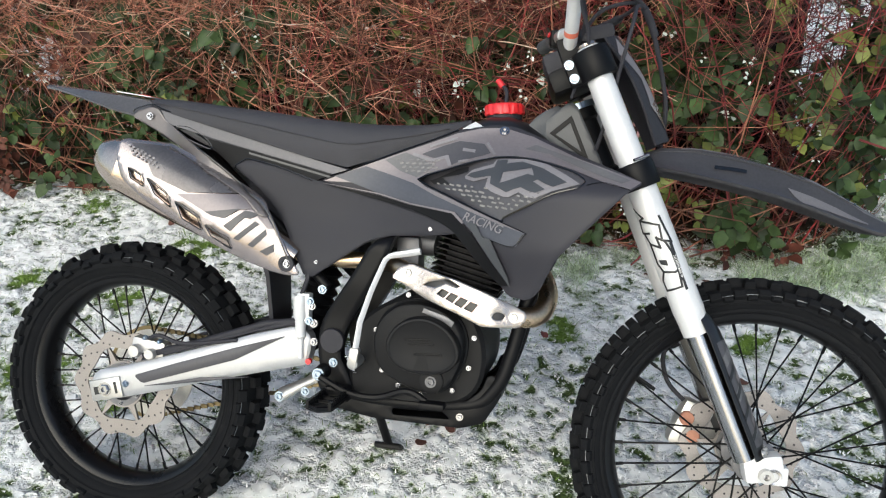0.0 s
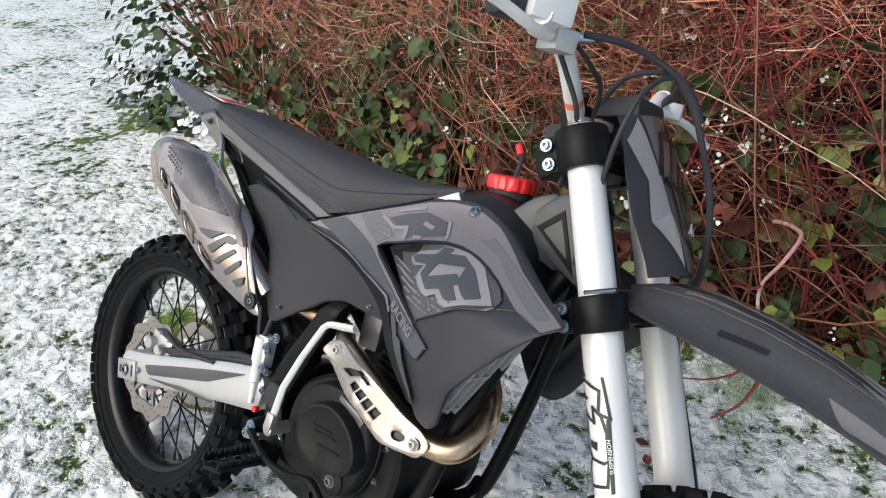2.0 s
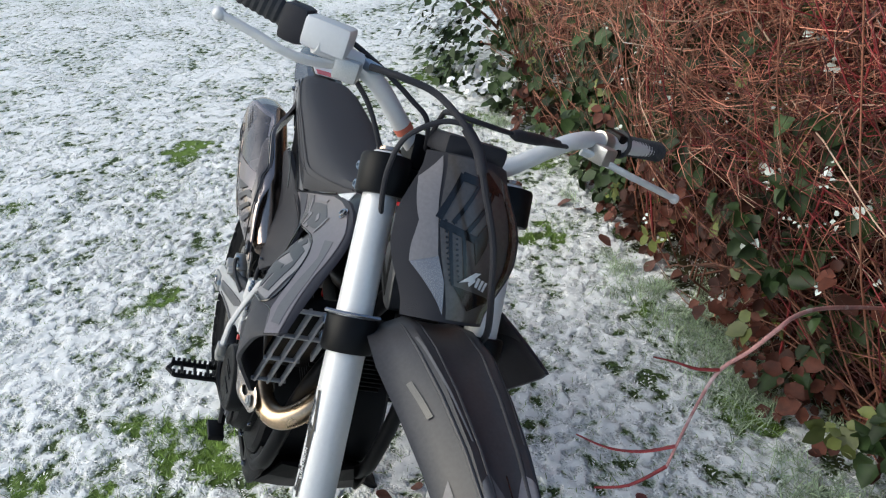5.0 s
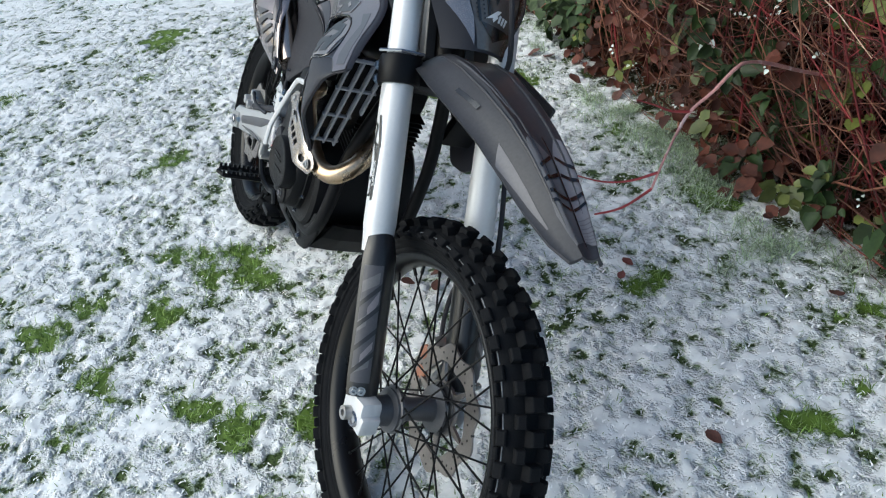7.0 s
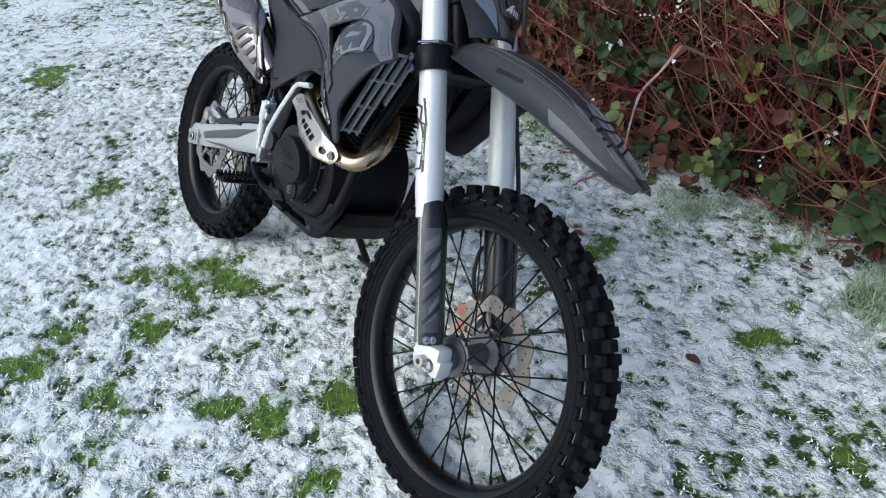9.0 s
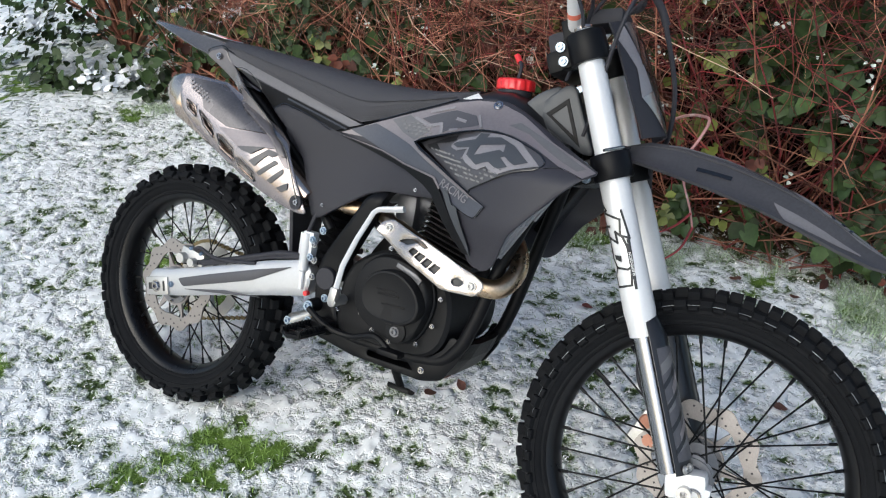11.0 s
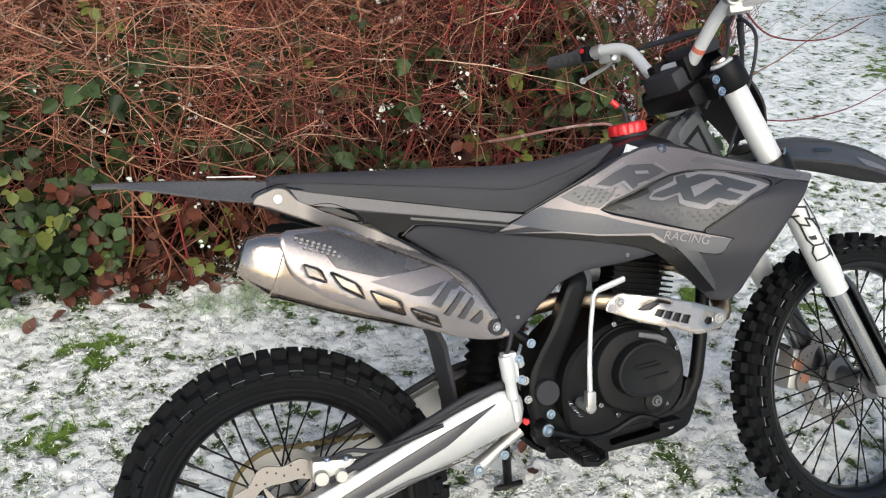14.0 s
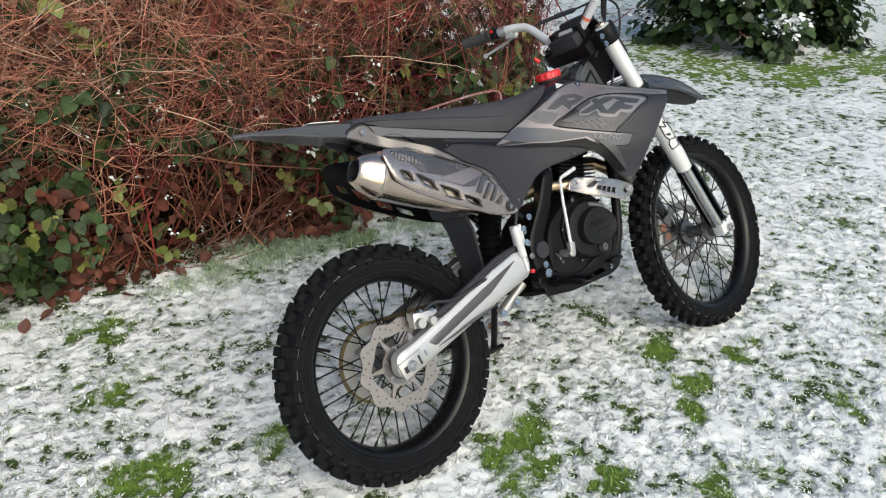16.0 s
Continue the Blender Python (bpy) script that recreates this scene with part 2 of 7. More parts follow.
# bare green patches in the snow: x, y, radius
GREEN = [(0.06, 0.89, 0.08), (0.2, 0.97, 0.08), (0.29, 1.11, 0.08), (-0.49, 1.12, 0.15), (-0.62, 1.03, 0.1), (-0.37, 1.2, 0.1), (-0.45, 0.63, 0.1), (-0.5, 0.79, 0.08), (-0.12, 0.5, 0.08), (-0.06, 0.65, 0.08),
         (0.44, 0.93, 0.06), (0.42, 0.56, 0.08), (-0.37, 0.95, 0.08), (-0.17, 0.73, 0.08), (1.89, 1.0, 0.07), (-1.08, 2.27, 0.13), (-1.2, 1.86, 0.13), (0.56, 0.92, 0.06), (-1.47, 2.41, 0.12), (-0.92, 2.62, 0.14), (0.37, 2.05, 0.08),
         (0.95, 1.98, 0.08), (1.25, 1.75, 0.06), (0.2, 2.5, 0.1), (-0.35, 2.6, 0.1), (-1.5, 2.95, 0.12), (-2.2, 3.02, 0.14), (-0.85, 1.75, 0.1), (-1.25, 1.2, 0.1), (-2.7, 1.6, 0.2), (4.35, 2.7, 0.7), (4.7, 2.2, 0.9), (5.4, 1.95, 0.9), (4.5, 3.4, 0.7), (-3.1, 3.2, 0.4),
         (0.78, 2.4, 0.08), (1.08, 2.34, 0.09), (1.38, 2.42, 0.1), (1.62, 2.54, 0.12), (0.95, 2.16, 0.05)]


def bare(x, y):
    """How bare of snow the lawn is, 0 to 1."""
    g = np.zeros_like(x)
    for cx, cy, r in GREEN:
        g = np.maximum(g, np.clip(1.2 - np.hypot(x - cx, y - cy) / (0.72 * r) + 1.5 * (wave(x, y, 14, 3) - 0.5) + 0.8 * (wave(x, y, 33, 4) - 0.5), 0, 1))
    base = 0.55 * wave(x, y, 2.2, 5) + 0.3 * wave(x, y, 7, 6) + 0.15 * wave(x, y, 19, 7)
    return np.clip(np.maximum(g, (base - 0.75) * 3.5), 0, 1)


def close_by(x, y):
    """1 on the lawn round the bike, fading to 0 where the sheet grows coarse."""
    step = lambda v: np.clip(v / 0.5, 0, 1)
    return step(x + 3.0) * step(2.8 - x) * step(y - 0.02) * step(3.5 - y)


def lumps(x, y):
    """Small broken clumps of snow caught in the turf, 0 to 1."""
    return 0.35 * wave(x, y, 21, 11) + 0.4 * wave(x + 0.3 * y, y, 46, 12) + 0.25 * wave(x, y + 0.4 * x, 90, 14)


def cover(x, y):
    m = close_by(x, y)
    return m * lumps(x, y) + (1 - m) * 0.5


def ground_height(x, y):
    return -0.026 + 0.014 * (wave(x, y, 1.7, 13) - 0.5) + 0.022 * cover(x, y)


near_x, near_y = np.arange(-3.0, 2.8, 0.0078), np.arange(0.02, 3.5, 0.0078)
far, step = [0.0], 0.0078
while far[-1] < 900:
    step *= 1.06
    far.append(far[-1] + step)
far = np.array(far[1:])
xs = np.concatenate([near_x[0] - far[::-1], near_x, near_x[-1] + far])
ys = np.concatenate([near_y[0] - far[::-1], near_y, near_y[-1] + far])
gx, gy = np.meshgrid(xs, ys)
gz = ground_height(gx, gy)
nx, ny = len(xs), len(ys)
me = bpy.data.meshes.new("ground")
idx = np.arange(nx * ny).reshape(ny, nx)
quads = np.stack([idx[:-1, :-1], idx[:-1, 1:], idx[1:, 1:], idx[1:, :-1]], -1).reshape(-1, 4)
me.from_pydata(np.stack([gx, gy, gz], -1).reshape(-1, 3).tolist(), [], quads.tolist())
for name, field in (("bare", bare), ("cover", cover), ("soil", soil)):
    layer = me.attributes.new(name, "FLOAT", "POINT")
    layer.data.foreach_set("value", field(gx, gy).ravel().astype(np.float32))


def snow_material():
    mat = bpy.data.materials.new("snowy_turf")
    mat.use_nodes = True
    n, ln = mat.node_tree.nodes, mat.node_tree.links
    b = n["Principled BSDF"]
    co = n.new("ShaderNodeTexCoord").outputs["Object"]
    at = n.new("ShaderNodeAttribute")
    at.attribute_name = "bare"

    def tex(scale, detail=5):
        t = n.new("ShaderNodeTexNoise")
        t.inputs["Scale"].default_value, t.inputs["Detail"].default_value = scale, detail
        ln.new(co, t.inputs["Vector"])
        return t.outputs["Fac"]

    def calc(op, a, c):
        m = n.new("ShaderNodeMath")
        m.operation = op
        for k, v in enumerate((a, c)):
            if isinstance(v, (int, float)):
                m.inputs[k].default_value = v
            else:
                ln.new(v, m.inputs[k])
        return m.outputs[0]

    def blend(fac, a, c):
        m = n.new("ShaderNodeMix")
        m.data_type = "RGBA"
        ln.new(fac, m.inputs["Factor"])
        for k, v in (("A", a), ("B", c)):
            if isinstance(v, tuple):
                m.inputs[k].default_value = v
            else:
                ln.new(v, m.inputs[k])
        return m.outputs["Result"]

    def ease(v, lo, hi, top=1.0):
        m = n.new("ShaderNodeMapRange")
        m.interpolation_type = "SMOOTHSTEP"
        m.inputs["From Min"].default_value, m.inputs["From Max"].default_value = lo, hi
        m.inputs["To Max"].default_value = top
        ln.new(v, m.inputs["Value"])
        return m.outputs[0]

    lie = n.new("ShaderNodeAttribute")
    lie.attribute_name = "cover"
    flecks, mid, slow, fine = tex(27, 4), tex(10, 4), tex(2.1, 3), tex(190, 3)
    # how thick the snow lies: clumps, flecks between them, thin and thick places
    s = calc("MULTIPLY", calc("SUBTRACT", lie.outputs["Fac"], 0.5), 0.5)
    s = calc("ADD", s, calc("MULTIPLY", calc("SUBTRACT", flecks, 0.5), 1.3))
    s = calc("ADD", s, calc("MULTIPLY", calc("SUBTRACT", mid, 0.5), 0.75))
    s = calc("ADD", s, calc("MULTIPLY", calc("SUBTRACT", slow, 0.5), 0.6))
    s = calc("ADD", s, calc("MULTIPLY", calc("SUBTRACT", fine, 0.5), 0.22))
    s = calc("SUBTRACT", calc("ADD", s, 0.215), calc("MULTIPLY", at.outputs["Fac"], 0.36))
    litter = n.new("ShaderNodeAttribute")
    litter.attribute_name = "soil"
    s = calc("SUBTRACT", s, calc("MULTIPLY", litter.outputs["Fac"], 0.45))
    lying = ease(s, -0.045, 0.06)
    turf = n.new("ShaderNodeValToRGB")
    turf.color_ramp.elements[0].color, turf.color_ramp.elements[1].color = (0.01, 0.018, 0.006, 1), (0.1, 0.15, 0.04, 1)
    turf.color_ramp.elements[0].position, turf.color_ramp.elements[1].position = 0.3, 0.75
    ln.new(tex(150, 4), turf.inputs["Fac"])
    fresh = blend(at.outputs["Fac"], turf.outputs[0], (0.12, 0.19, 0.03, 1))
    mould = n.new("ShaderNodeValToRGB")
    mould.color_ramp.elements[0].color, mould.color_ramp.elements[1].color = (0.012, 0.012, 0.006, 1), (0.07, 0.04, 0.02, 1)
    ln.new(tex(45, 5), mould.inputs["Fac"])
    fresh = blend(litter.outputs["Fac"], fresh, mould.outputs[0])
    snow = n.new("ShaderNodeValToRGB")
    snow.color_ramp.elements[0].color, snow.color_ramp.elements[1].color = (0.75, 0.765, 0.76, 1), (0.88, 0.885, 0.885, 1)
    snow.color_ramp.elements[0].position, snow.color_ramp.elements[1].position = 0.3, 0.65
    ln.new(tex(30, 5), snow.inputs["Fac"])
    # thin snow lets some of the green through
    thin = blend(ease(s, 0.0, 0.15), (0.5, 0.57, 0.44, 1), snow.outputs[0])
    ln.new(blend(lying, fresh, thin), b.inputs["Base Color"])
    b.inputs["Roughness"].default_value = 0.8
    b.inputs["Specular IOR Level"].default_value = 0.25
    bp = n.new("ShaderNodeBump")
    bp.inputs["Distance"].default_value, bp.inputs["Strength"].default_value = 0.022, 1.0
    ln.new(calc("MULTIPLY", ease(s, -0.15, 0.35), 1.0), bp.inputs["Height"])
    ln.new(bp.outputs[0], b.inputs["Normal"])
    return mat


me.materials.append(snow_material())
for p in me.polygons:
    p.use_smooth = True
ground = tagged(new("ground", me), "lawn under a thin broken cover of snow", "ground", kind="structure")


# ---- hedge of red stems and brambles, and snowy shrubs ----
def stuff(name, verts, faces, mat, parent=None, label="", smooth=True):
    me = bpy.data.meshes.new(name)
    me.from_pydata(verts, [], faces)
    me.materials.append(mat)
    if smooth:
        me.polygons.foreach_set("use_smooth", [True] * len(me.polygons))
    ob = new(name, me)
    ob.parent = parent
    return tagged(ob, label, kind="stuff")


def canes(lines, radii, sides=4):
    """Many thin tapered stems. lines: (n, k, 3); radii: (n, k)."""
    n, k, _ = lines.shape
    d = np.gradient(lines, axis=1)
    d /= np.linalg.norm(d, axis=2, keepdims=True) + 1e-9
    ref = np.where(np.abs(d[..., 2:3]) > 0.8, np.array([1.0, 0.2, 0.1]), np.array([0.1, 0.2, 1.0]))
    u = np.cross(d, ref)
    u /= np.linalg.norm(u, axis=2, keepdims=True) + 1e-9
    v = np.cross(d, u)
    a = math.tau * np.arange(sides) / sides
    ring = lines[:, :, None] + radii[:, :, None, None] * (np.cos(a)[:, None] * u[:, :, None] + np.sin(a)[:, None] * v[:, :, None])
    verts = ring.reshape(-1, 3)
    i, j, s = np.meshgrid(np.arange(n), np.arange(k - 1), np.arange(sides), indexing="ij")
    at = lambda jj, ss: ((i * k + jj) * sides + ss % sides).ravel()
    faces = np.stack([at(j, s), at(j, s + 1), at(j + 1, s + 1), at(j + 1, s)], -1)
    return verts, faces


def leaves(places, sizes, normals, ways, cup=0.25):
    """Pointed leaves folded along the rib. All arrays are (n, 3) but sizes (n,)."""
    n = len(places)
    w = ways - normals * (ways * normals).sum(1, keepdims=True)
    w /= np.linalg.norm(w, axis=1, keepdims=True) + 1e-9
    s = np.cross(normals, w)
    shape = [(0, 0, 0), (0.3, 0.38, cup), (0.7, 0.3, cup * 0.8), (1, 0, -0.12), (0.7, -0.3, cup * 0.8), (0.3, -0.38, cup), (0.5, 0, -0.05)]
    v = np.stack([places + sizes[:, None] * (a * w + b * s + c * 0.5 * normals) for a, b, c in shape], 1).reshape(-1, 3)
    base = 7 * np.arange(n)[:, None]
    f = np.concatenate([base + np.array(q) for q in ((0, 1, 6), (1, 2, 6), (2, 3, 6), (3, 4, 6), (4, 5, 6), (5, 0, 6))])
    return v, f


def unit(a):
    return a / (np.linalg.norm(a, axis=-1, keepdims=True) + 1e-9)


RS = np.random.RandomState(4)


def hedge_stems(n, spread, depth, tall, lean, bend, k=8, x0=-2.15, x1=1.62, base=True, kink=0.16, low=0.1, high=1.5, droop=0.03):
    x = RS.uniform(x0, x1, n * 3)
    z = np.zeros(n * 3) if base else RS.uniform(low, high, n * 3)
    if base:
        pick = np.arange(n)
    else:
        # twigs grow in drifts, with gaps between them
        thick = (0.6 * wave(x, z, 2.7, n % 97) + 0.4 * wave(x, z, 6.5, n % 89)) ** 3 + 0.012
        pick = RS.choice(n * 3, n, replace=False, p=thick / thick.sum())
    x, z = x[pick], z[pick]
    dep = depth[0] + (depth[1] - depth[0]) * RS.rand(n) ** 1.3
    y = front_y(x) + dep
    way = unit(np.stack([RS.normal(0, spread, n), RS.normal(-lean, spread * 0.6, n), np.ones(n) if base else RS.normal(0.1, 0.5, n)], 1))
    ln = RS.uniform(*tall, n)
    p = np.stack([x, y, z], 1)
    out = [p]
    drift = RS.normal(0, bend, (n, 3))
    for j in range(k - 1):
        drift += RS.normal(0, bend * 0.6, (n, 3))
        way = unit(way + drift / k + RS.normal(0, kink, (n, 3)) + np.array([0, 0, -droop * (j / k)]))
        p = p + way * (ln / (k - 1))[:, None]
        out.append(p)
    lines = np.stack(out, 1)
    # keep the stems out of the lawn and behind the hedge's face
    face = front_y(lines[..., 0]) - 0.02 - 0.13 * np.clip(lines[..., 2] - 0.25, 0, 1.0) + 0.06 * np.sin(5 * lines[..., 0])
    lines[..., 1] = np.maximum(lines[..., 1], face - 0.14 * RS.rand(n)[:, None] ** 2 * np.clip(lines[..., 2] / 0.7, 0, 1) + 0.1 * np.clip(0.5 - lines[..., 2], 0, 0.5))
    lines[..., 2] = np.maximum(lines[..., 2], -0.01)
    return lines


def taper(n, k, lo, hi):
    return RS.uniform(lo, hi, n)[:, None] * np.linspace(1, 0.35, k)[None]


hedge = tagged(new("hedge"), "tangled hedge of bare red stems and brambles, dusted with snow", "hedge")
RED_STEM = material("red_stem_bark", (0.2, 0.024, 0.026), 0.45, vary=0.45, stain=5, scale=60, spread=0.55)
BROWN_STEM = material("brown_stem_bark", (0.23, 0.095, 0.058), 0.6, vary=0.45, stain=5, scale=60, spread=0.6)
DEEPRED = material("dark_wine_bark", (0.09, 0.022, 0.02), 0.5, vary=0.5, stain=6, scale=70, spread=0.6)
PINK_STEM = material("rosy_brown_bark", (0.58, 0.25, 0.17), 0.55, vary=0.4, stain=6, scale=80, spread=0.5)
PALE_STEM = material("pale_dead_twig", (0.52, 0.36, 0.26), 0.65, vary=0.3, stain=6, scale=80, spread=0.4, dirt=(0.75, 0.75, 0.75))
LEAF = material("bramble_leaf", (0.029, 0.05, 0.015), 0.5, vary=0.6, stain=7, scale=40, spread=0.6, spec=0.3)
LIME = material("yellowing_leaf", (0.13, 0.15, 0.03), 0.5, vary=0.4, stain=7, scale=40, spread=0.4)
RUST = material("dead_rust_leaf", (0.08, 0.024, 0.014), 0.6, vary=0.5, stain=9, scale=50, spread=0.55, spec=0.3)
FROST = material("frosted_leaf", (0.62, 0.68, 0.64), 0.6, vary=0.3, stain=20, scale=120, spread=0.25)

RED_BASE = dict(spread=0.42, depth=(0.0, 0.8), tall=(0.8, 2.0), lean=0.18, bend=0.4, kink=0.1)
TWIG = dict(depth=(-0.12, 0.6), lean=0.16, k=7, base=False, kink=0.3)
for name, mat, args, rad, sides in (
        ("red_stem_tangle", RED_STEM, dict(RED_BASE, n=80), (0.002, 0.0045), 5),
        ("red_stem_tangle", RED_STEM, dict(RED_BASE, n=70, x0=0.3), (0.0018, 0.0038), 5),
        ("brown_stem_tangle", BROWN_STEM, dict(n=520, spread=0.9, depth=(0.0, 0.9), tall=(0.7, 2.1), lean=0.12, bend=0.8), (0.0018, 0.0045), 4),
        ("red_twig_tangle", RED_STEM, dict(TWIG, n=1100, spread=1.2, tall=(0.15, 0.7), bend=0.7, low=0.5), (0.001, 0.0024), 3),
        ("red_twig_tangle", RED_STEM, dict(TWIG, n=500, spread=1.4, tall=(0.15, 0.6), bend=0.9, x0=0.3, low=0.7), (0.001, 0.0026), 3),
        ("brown_twig_tangle", BROWN_STEM, dict(TWIG, n=3000, spread=1.6, tall=(0.15, 0.8), bend=1.1, x1=0.4, low=0.5), (0.0008, 0.002), 3),
        ("rosy_twig_tangle", PINK_STEM, dict(TWIG, n=5000, spread=1.9, tall=(0.12, 0.6), bend=1.1, x1=0.4, low=0.6, high=1.7), (0.0008, 0.002), 3),
        ("rosy_twig_tangle", PINK_STEM, dict(TWIG, n=1900, spread=1.9, tall=(0.12, 0.6), bend=1.1, x0=0.3, x1=1.1, low=0.95, high=1.7), (0.0008, 0.002), 3),
        ("deep_red_twig_tangle", DEEPRED, dict(TWIG, n=1800, spread=1.5, tall=(0.15, 0.7), bend=0.8, x0=-0.25, low=0.1), (0.0009, 0.0022), 3),
        ("pale_twig_tangle", PALE_STEM, dict(TWIG, n=1500, spread=2.2, tall=(0.12, 0.6), bend=0.8, x1=0.55, low=0.5, high=1.9, depth=(-0.08, 0.3)), (0.0008, 0.0022), 3),
        ("pale_cane_tangle", PALE_STEM, dict(TWIG, n=45, spread=2.0, tall=(0.5, 1.3), bend=0.5, kink=0.08, x1=0.3, low=0.6, high=1.6, depth=(-0.1, 0.2), droop=0.2), (0.0013, 0.003), 5)):
    lines = hedge_stems(**args)
    v, fc = canes(lines, taper(len(lines), lines.shape[1], *rad), sides)
    stuff(name, v.tolist(), fc.tolist(), mat, hedge)

# rough inner shell that closes the hedge; near-black colour paints the shade inside
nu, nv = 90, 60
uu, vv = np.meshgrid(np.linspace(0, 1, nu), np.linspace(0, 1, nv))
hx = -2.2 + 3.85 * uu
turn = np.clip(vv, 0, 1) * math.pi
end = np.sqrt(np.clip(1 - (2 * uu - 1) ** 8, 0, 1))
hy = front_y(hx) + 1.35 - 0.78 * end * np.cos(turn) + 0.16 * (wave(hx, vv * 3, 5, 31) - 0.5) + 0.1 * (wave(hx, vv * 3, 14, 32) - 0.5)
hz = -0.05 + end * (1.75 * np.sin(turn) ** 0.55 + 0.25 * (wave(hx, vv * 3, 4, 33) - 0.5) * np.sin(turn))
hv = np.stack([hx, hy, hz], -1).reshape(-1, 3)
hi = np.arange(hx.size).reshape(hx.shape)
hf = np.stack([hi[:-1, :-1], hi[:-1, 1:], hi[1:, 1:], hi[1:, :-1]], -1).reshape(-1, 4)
stuff("hedge_shade_shell", hv.tolist(), hf.tolist(), material("painted_hedge_shade", (0.009, 0.006, 0.0045), 0.9, bump=0.02, scale=30, vary=0.6, stain=9, spec=0.1), hedge)
lines = hedge_stems(n=2600, spread=1.8, depth=(0.3, 2.0), tall=(0.3, 0.9), lean=0.0, bend=0.8, k=6, base=False, low=1.35, high=1.75)
v, fc = canes(lines, taper(len(lines), lines.shape[1], 0.001, 0.003), 3)
stuff("crown_twig_tangle", v.tolist(), fc.tolist(), PINK_STEM, hedge)


def leaf_cloud(name, n, size, mat, low, high, deep, clump, seed, flat=0.4, x0=-2.25, x1=1.6):
    """Leaves in patches over the hedge's face."""
    rs = np.random.RandomState(seed)
    x = rs.uniform(x0, x1, n * 6)
    z = low + (high - low) * rs.rand(n * 6) ** 1.2
    keep = wave(x, z, 3.2, seed) * 0.65 + wave(x, z, 9, seed + 1) * 0.35 > clump
    x, z = x[keep][:n], z[keep][:n]
    m = len(x)
    y = front_y(x) - 0.13 + deep * rs.rand(m) + 0.12 * wave(x, z, 6, seed + 2)
    p = np.stack([x, y, z], 1)
    # a spray of three leaflets that share one facing
    face = unit(np.stack([rs.normal(0, 0.45, m), rs.normal(-0.75, 0.35, m), rs.normal(flat + 0.25, 0.4, m)], 1))
    down = unit(np.stack([rs.normal(0, 0.7, m), rs.normal(-0.2, 0.3, m), rs.normal(-0.55, 0.5, m)], 1))
    side = np.cross(face, down)
    way = np.stack([unit(down + k * side + rs.normal(0, 0.12, (m, 3))) for k in (-1.7, 0.0, 1.7)], 1).reshape(-1, 3)
    nrm = unit(np.repeat(face, 3, 0) + rs.normal(0, 0.2, (3 * m, 3)))
    spray = np.repeat(p, 3, 0) + 0.012 * way
    spray[:, 2] = np.maximum(spray[:, 2], 0.015)
    v, fc = leaves(spray, rs.uniform(size * 0.5, size * 1.25, 3 * m) * np.repeat(rs.uniform(0.7, 1.15, m), 3), nrm, way, rs.uniform(0.05, 0.5))
    return stuff(name, v.tolist(), fc.tolist(), mat, hedge)


leaf_cloud("bramble_foliage", 520, 0.058, LEAF, 0.05, 0.85, 0.34, 0.56, 41)
leaf_cloud("bramble_foliage", 420, 0.06, LEAF, 0.04, 0.8, 0.32, 0.48, 43, x1=-0.75)
leaf_cloud("bramble_foliage", 420, 0.064, LEAF, 0.08, 0.9, 0.34, 0.46, 42, x0=0.65)
leaf_cloud("bramble_foliage", 130, 0.085, LEAF, 0.2, 0.95, 0.3, 0.52, 46, x1=-0.2)
leaf_cloud("upper_foliage", 260, 0.052, LEAF, 0.5, 1.8, 0.3, 0.58, 44)
leaf_cloud("yellow_foliage", 190, 0.062, LIME, 0.1, 1.6, 0.25, 0.58, 47)
leaf_cloud("rust_foliage", 110, 0.065, RUST, 0.5, 1.7, 0.25, 0.56, 57, x1=0.3)
leaf_cloud("rust_foliage", 360, 0.056, RUST, 0.0, 0.5, 0.6, 0.5, 51, x1=0.4)
leaf_cloud("rust_foliage", 90, 0.042, RUST, 0.0, 0.5, 0.7, 0.5, 52, x0=0.5)
leaf_cloud("litter", 60, 0.055, RUST, 0.0, 0.05, 0.3, 0.35, 57, flat=1.0, x1=1.2)
leaf_cloud("frosted_foliage", 45, 0.03, FROST, 0.3, 1.5, 0.1, 0.6, 63, flat=1.0)
leaf_cloud("frosted_foliage", 150, 0.015, FROST, 0.15, 1.6, 0.14, 0.56, 61, flat=1.0)

# one long rosy shoot that stands out over the lawn
bm = bmesh.new()
tube(bm, spline([(0.42, 2.75, 0.36), (0.44, 2.62, 0.42), (0.455, 2.46, 0.49), (0.5, 2.27, 0.58), (0.54, 2.15, 0.63), (0.565, 2.08, 0.645), (0.545, 2.045, 0.6), (0.518, 2.012, 0.555), (0.53, 1.96, 0.52), (0.555, 1.9, 0.485), (0.57, 1.86, 0.45)], 5), [0.0044] * 15 + [0.004] * 15 + [0.0035] * 10 + [0.0027] * 11, 8)
shoot = part("rosy_shoot", bm, material("rosy_frosted_bark", (0.5, 0.25, 0.23), 0.5, vary=0.35, stain=12, dirt=(0.85, 0.8, 0.79)), hedge, "pale rosy shoot dusted with frost")
for pts in ([(0.518, 2.012, 0.555), (0.505, 1.97, 0.566), (0.495, 1.93, 0.59), (0.486, 1.888, 0.612)], [(0.56, 1.885, 0.475), (0.53, 1.84, 0.46), (0.49, 1.8, 0.455), (0.44, 1.77, 0.46)], [(0.57, 1.86, 0.45), (0.55, 1.8, 0.42), (0.51, 1.76, 0.4)]):
    bm = bmesh.new()
    tube(bm, spline(pts, 4), [0.0036 - 0.0022 * k / 12 for k in range(13)], 6)
    part("side_twig", bm, RED_STEM, shoot)
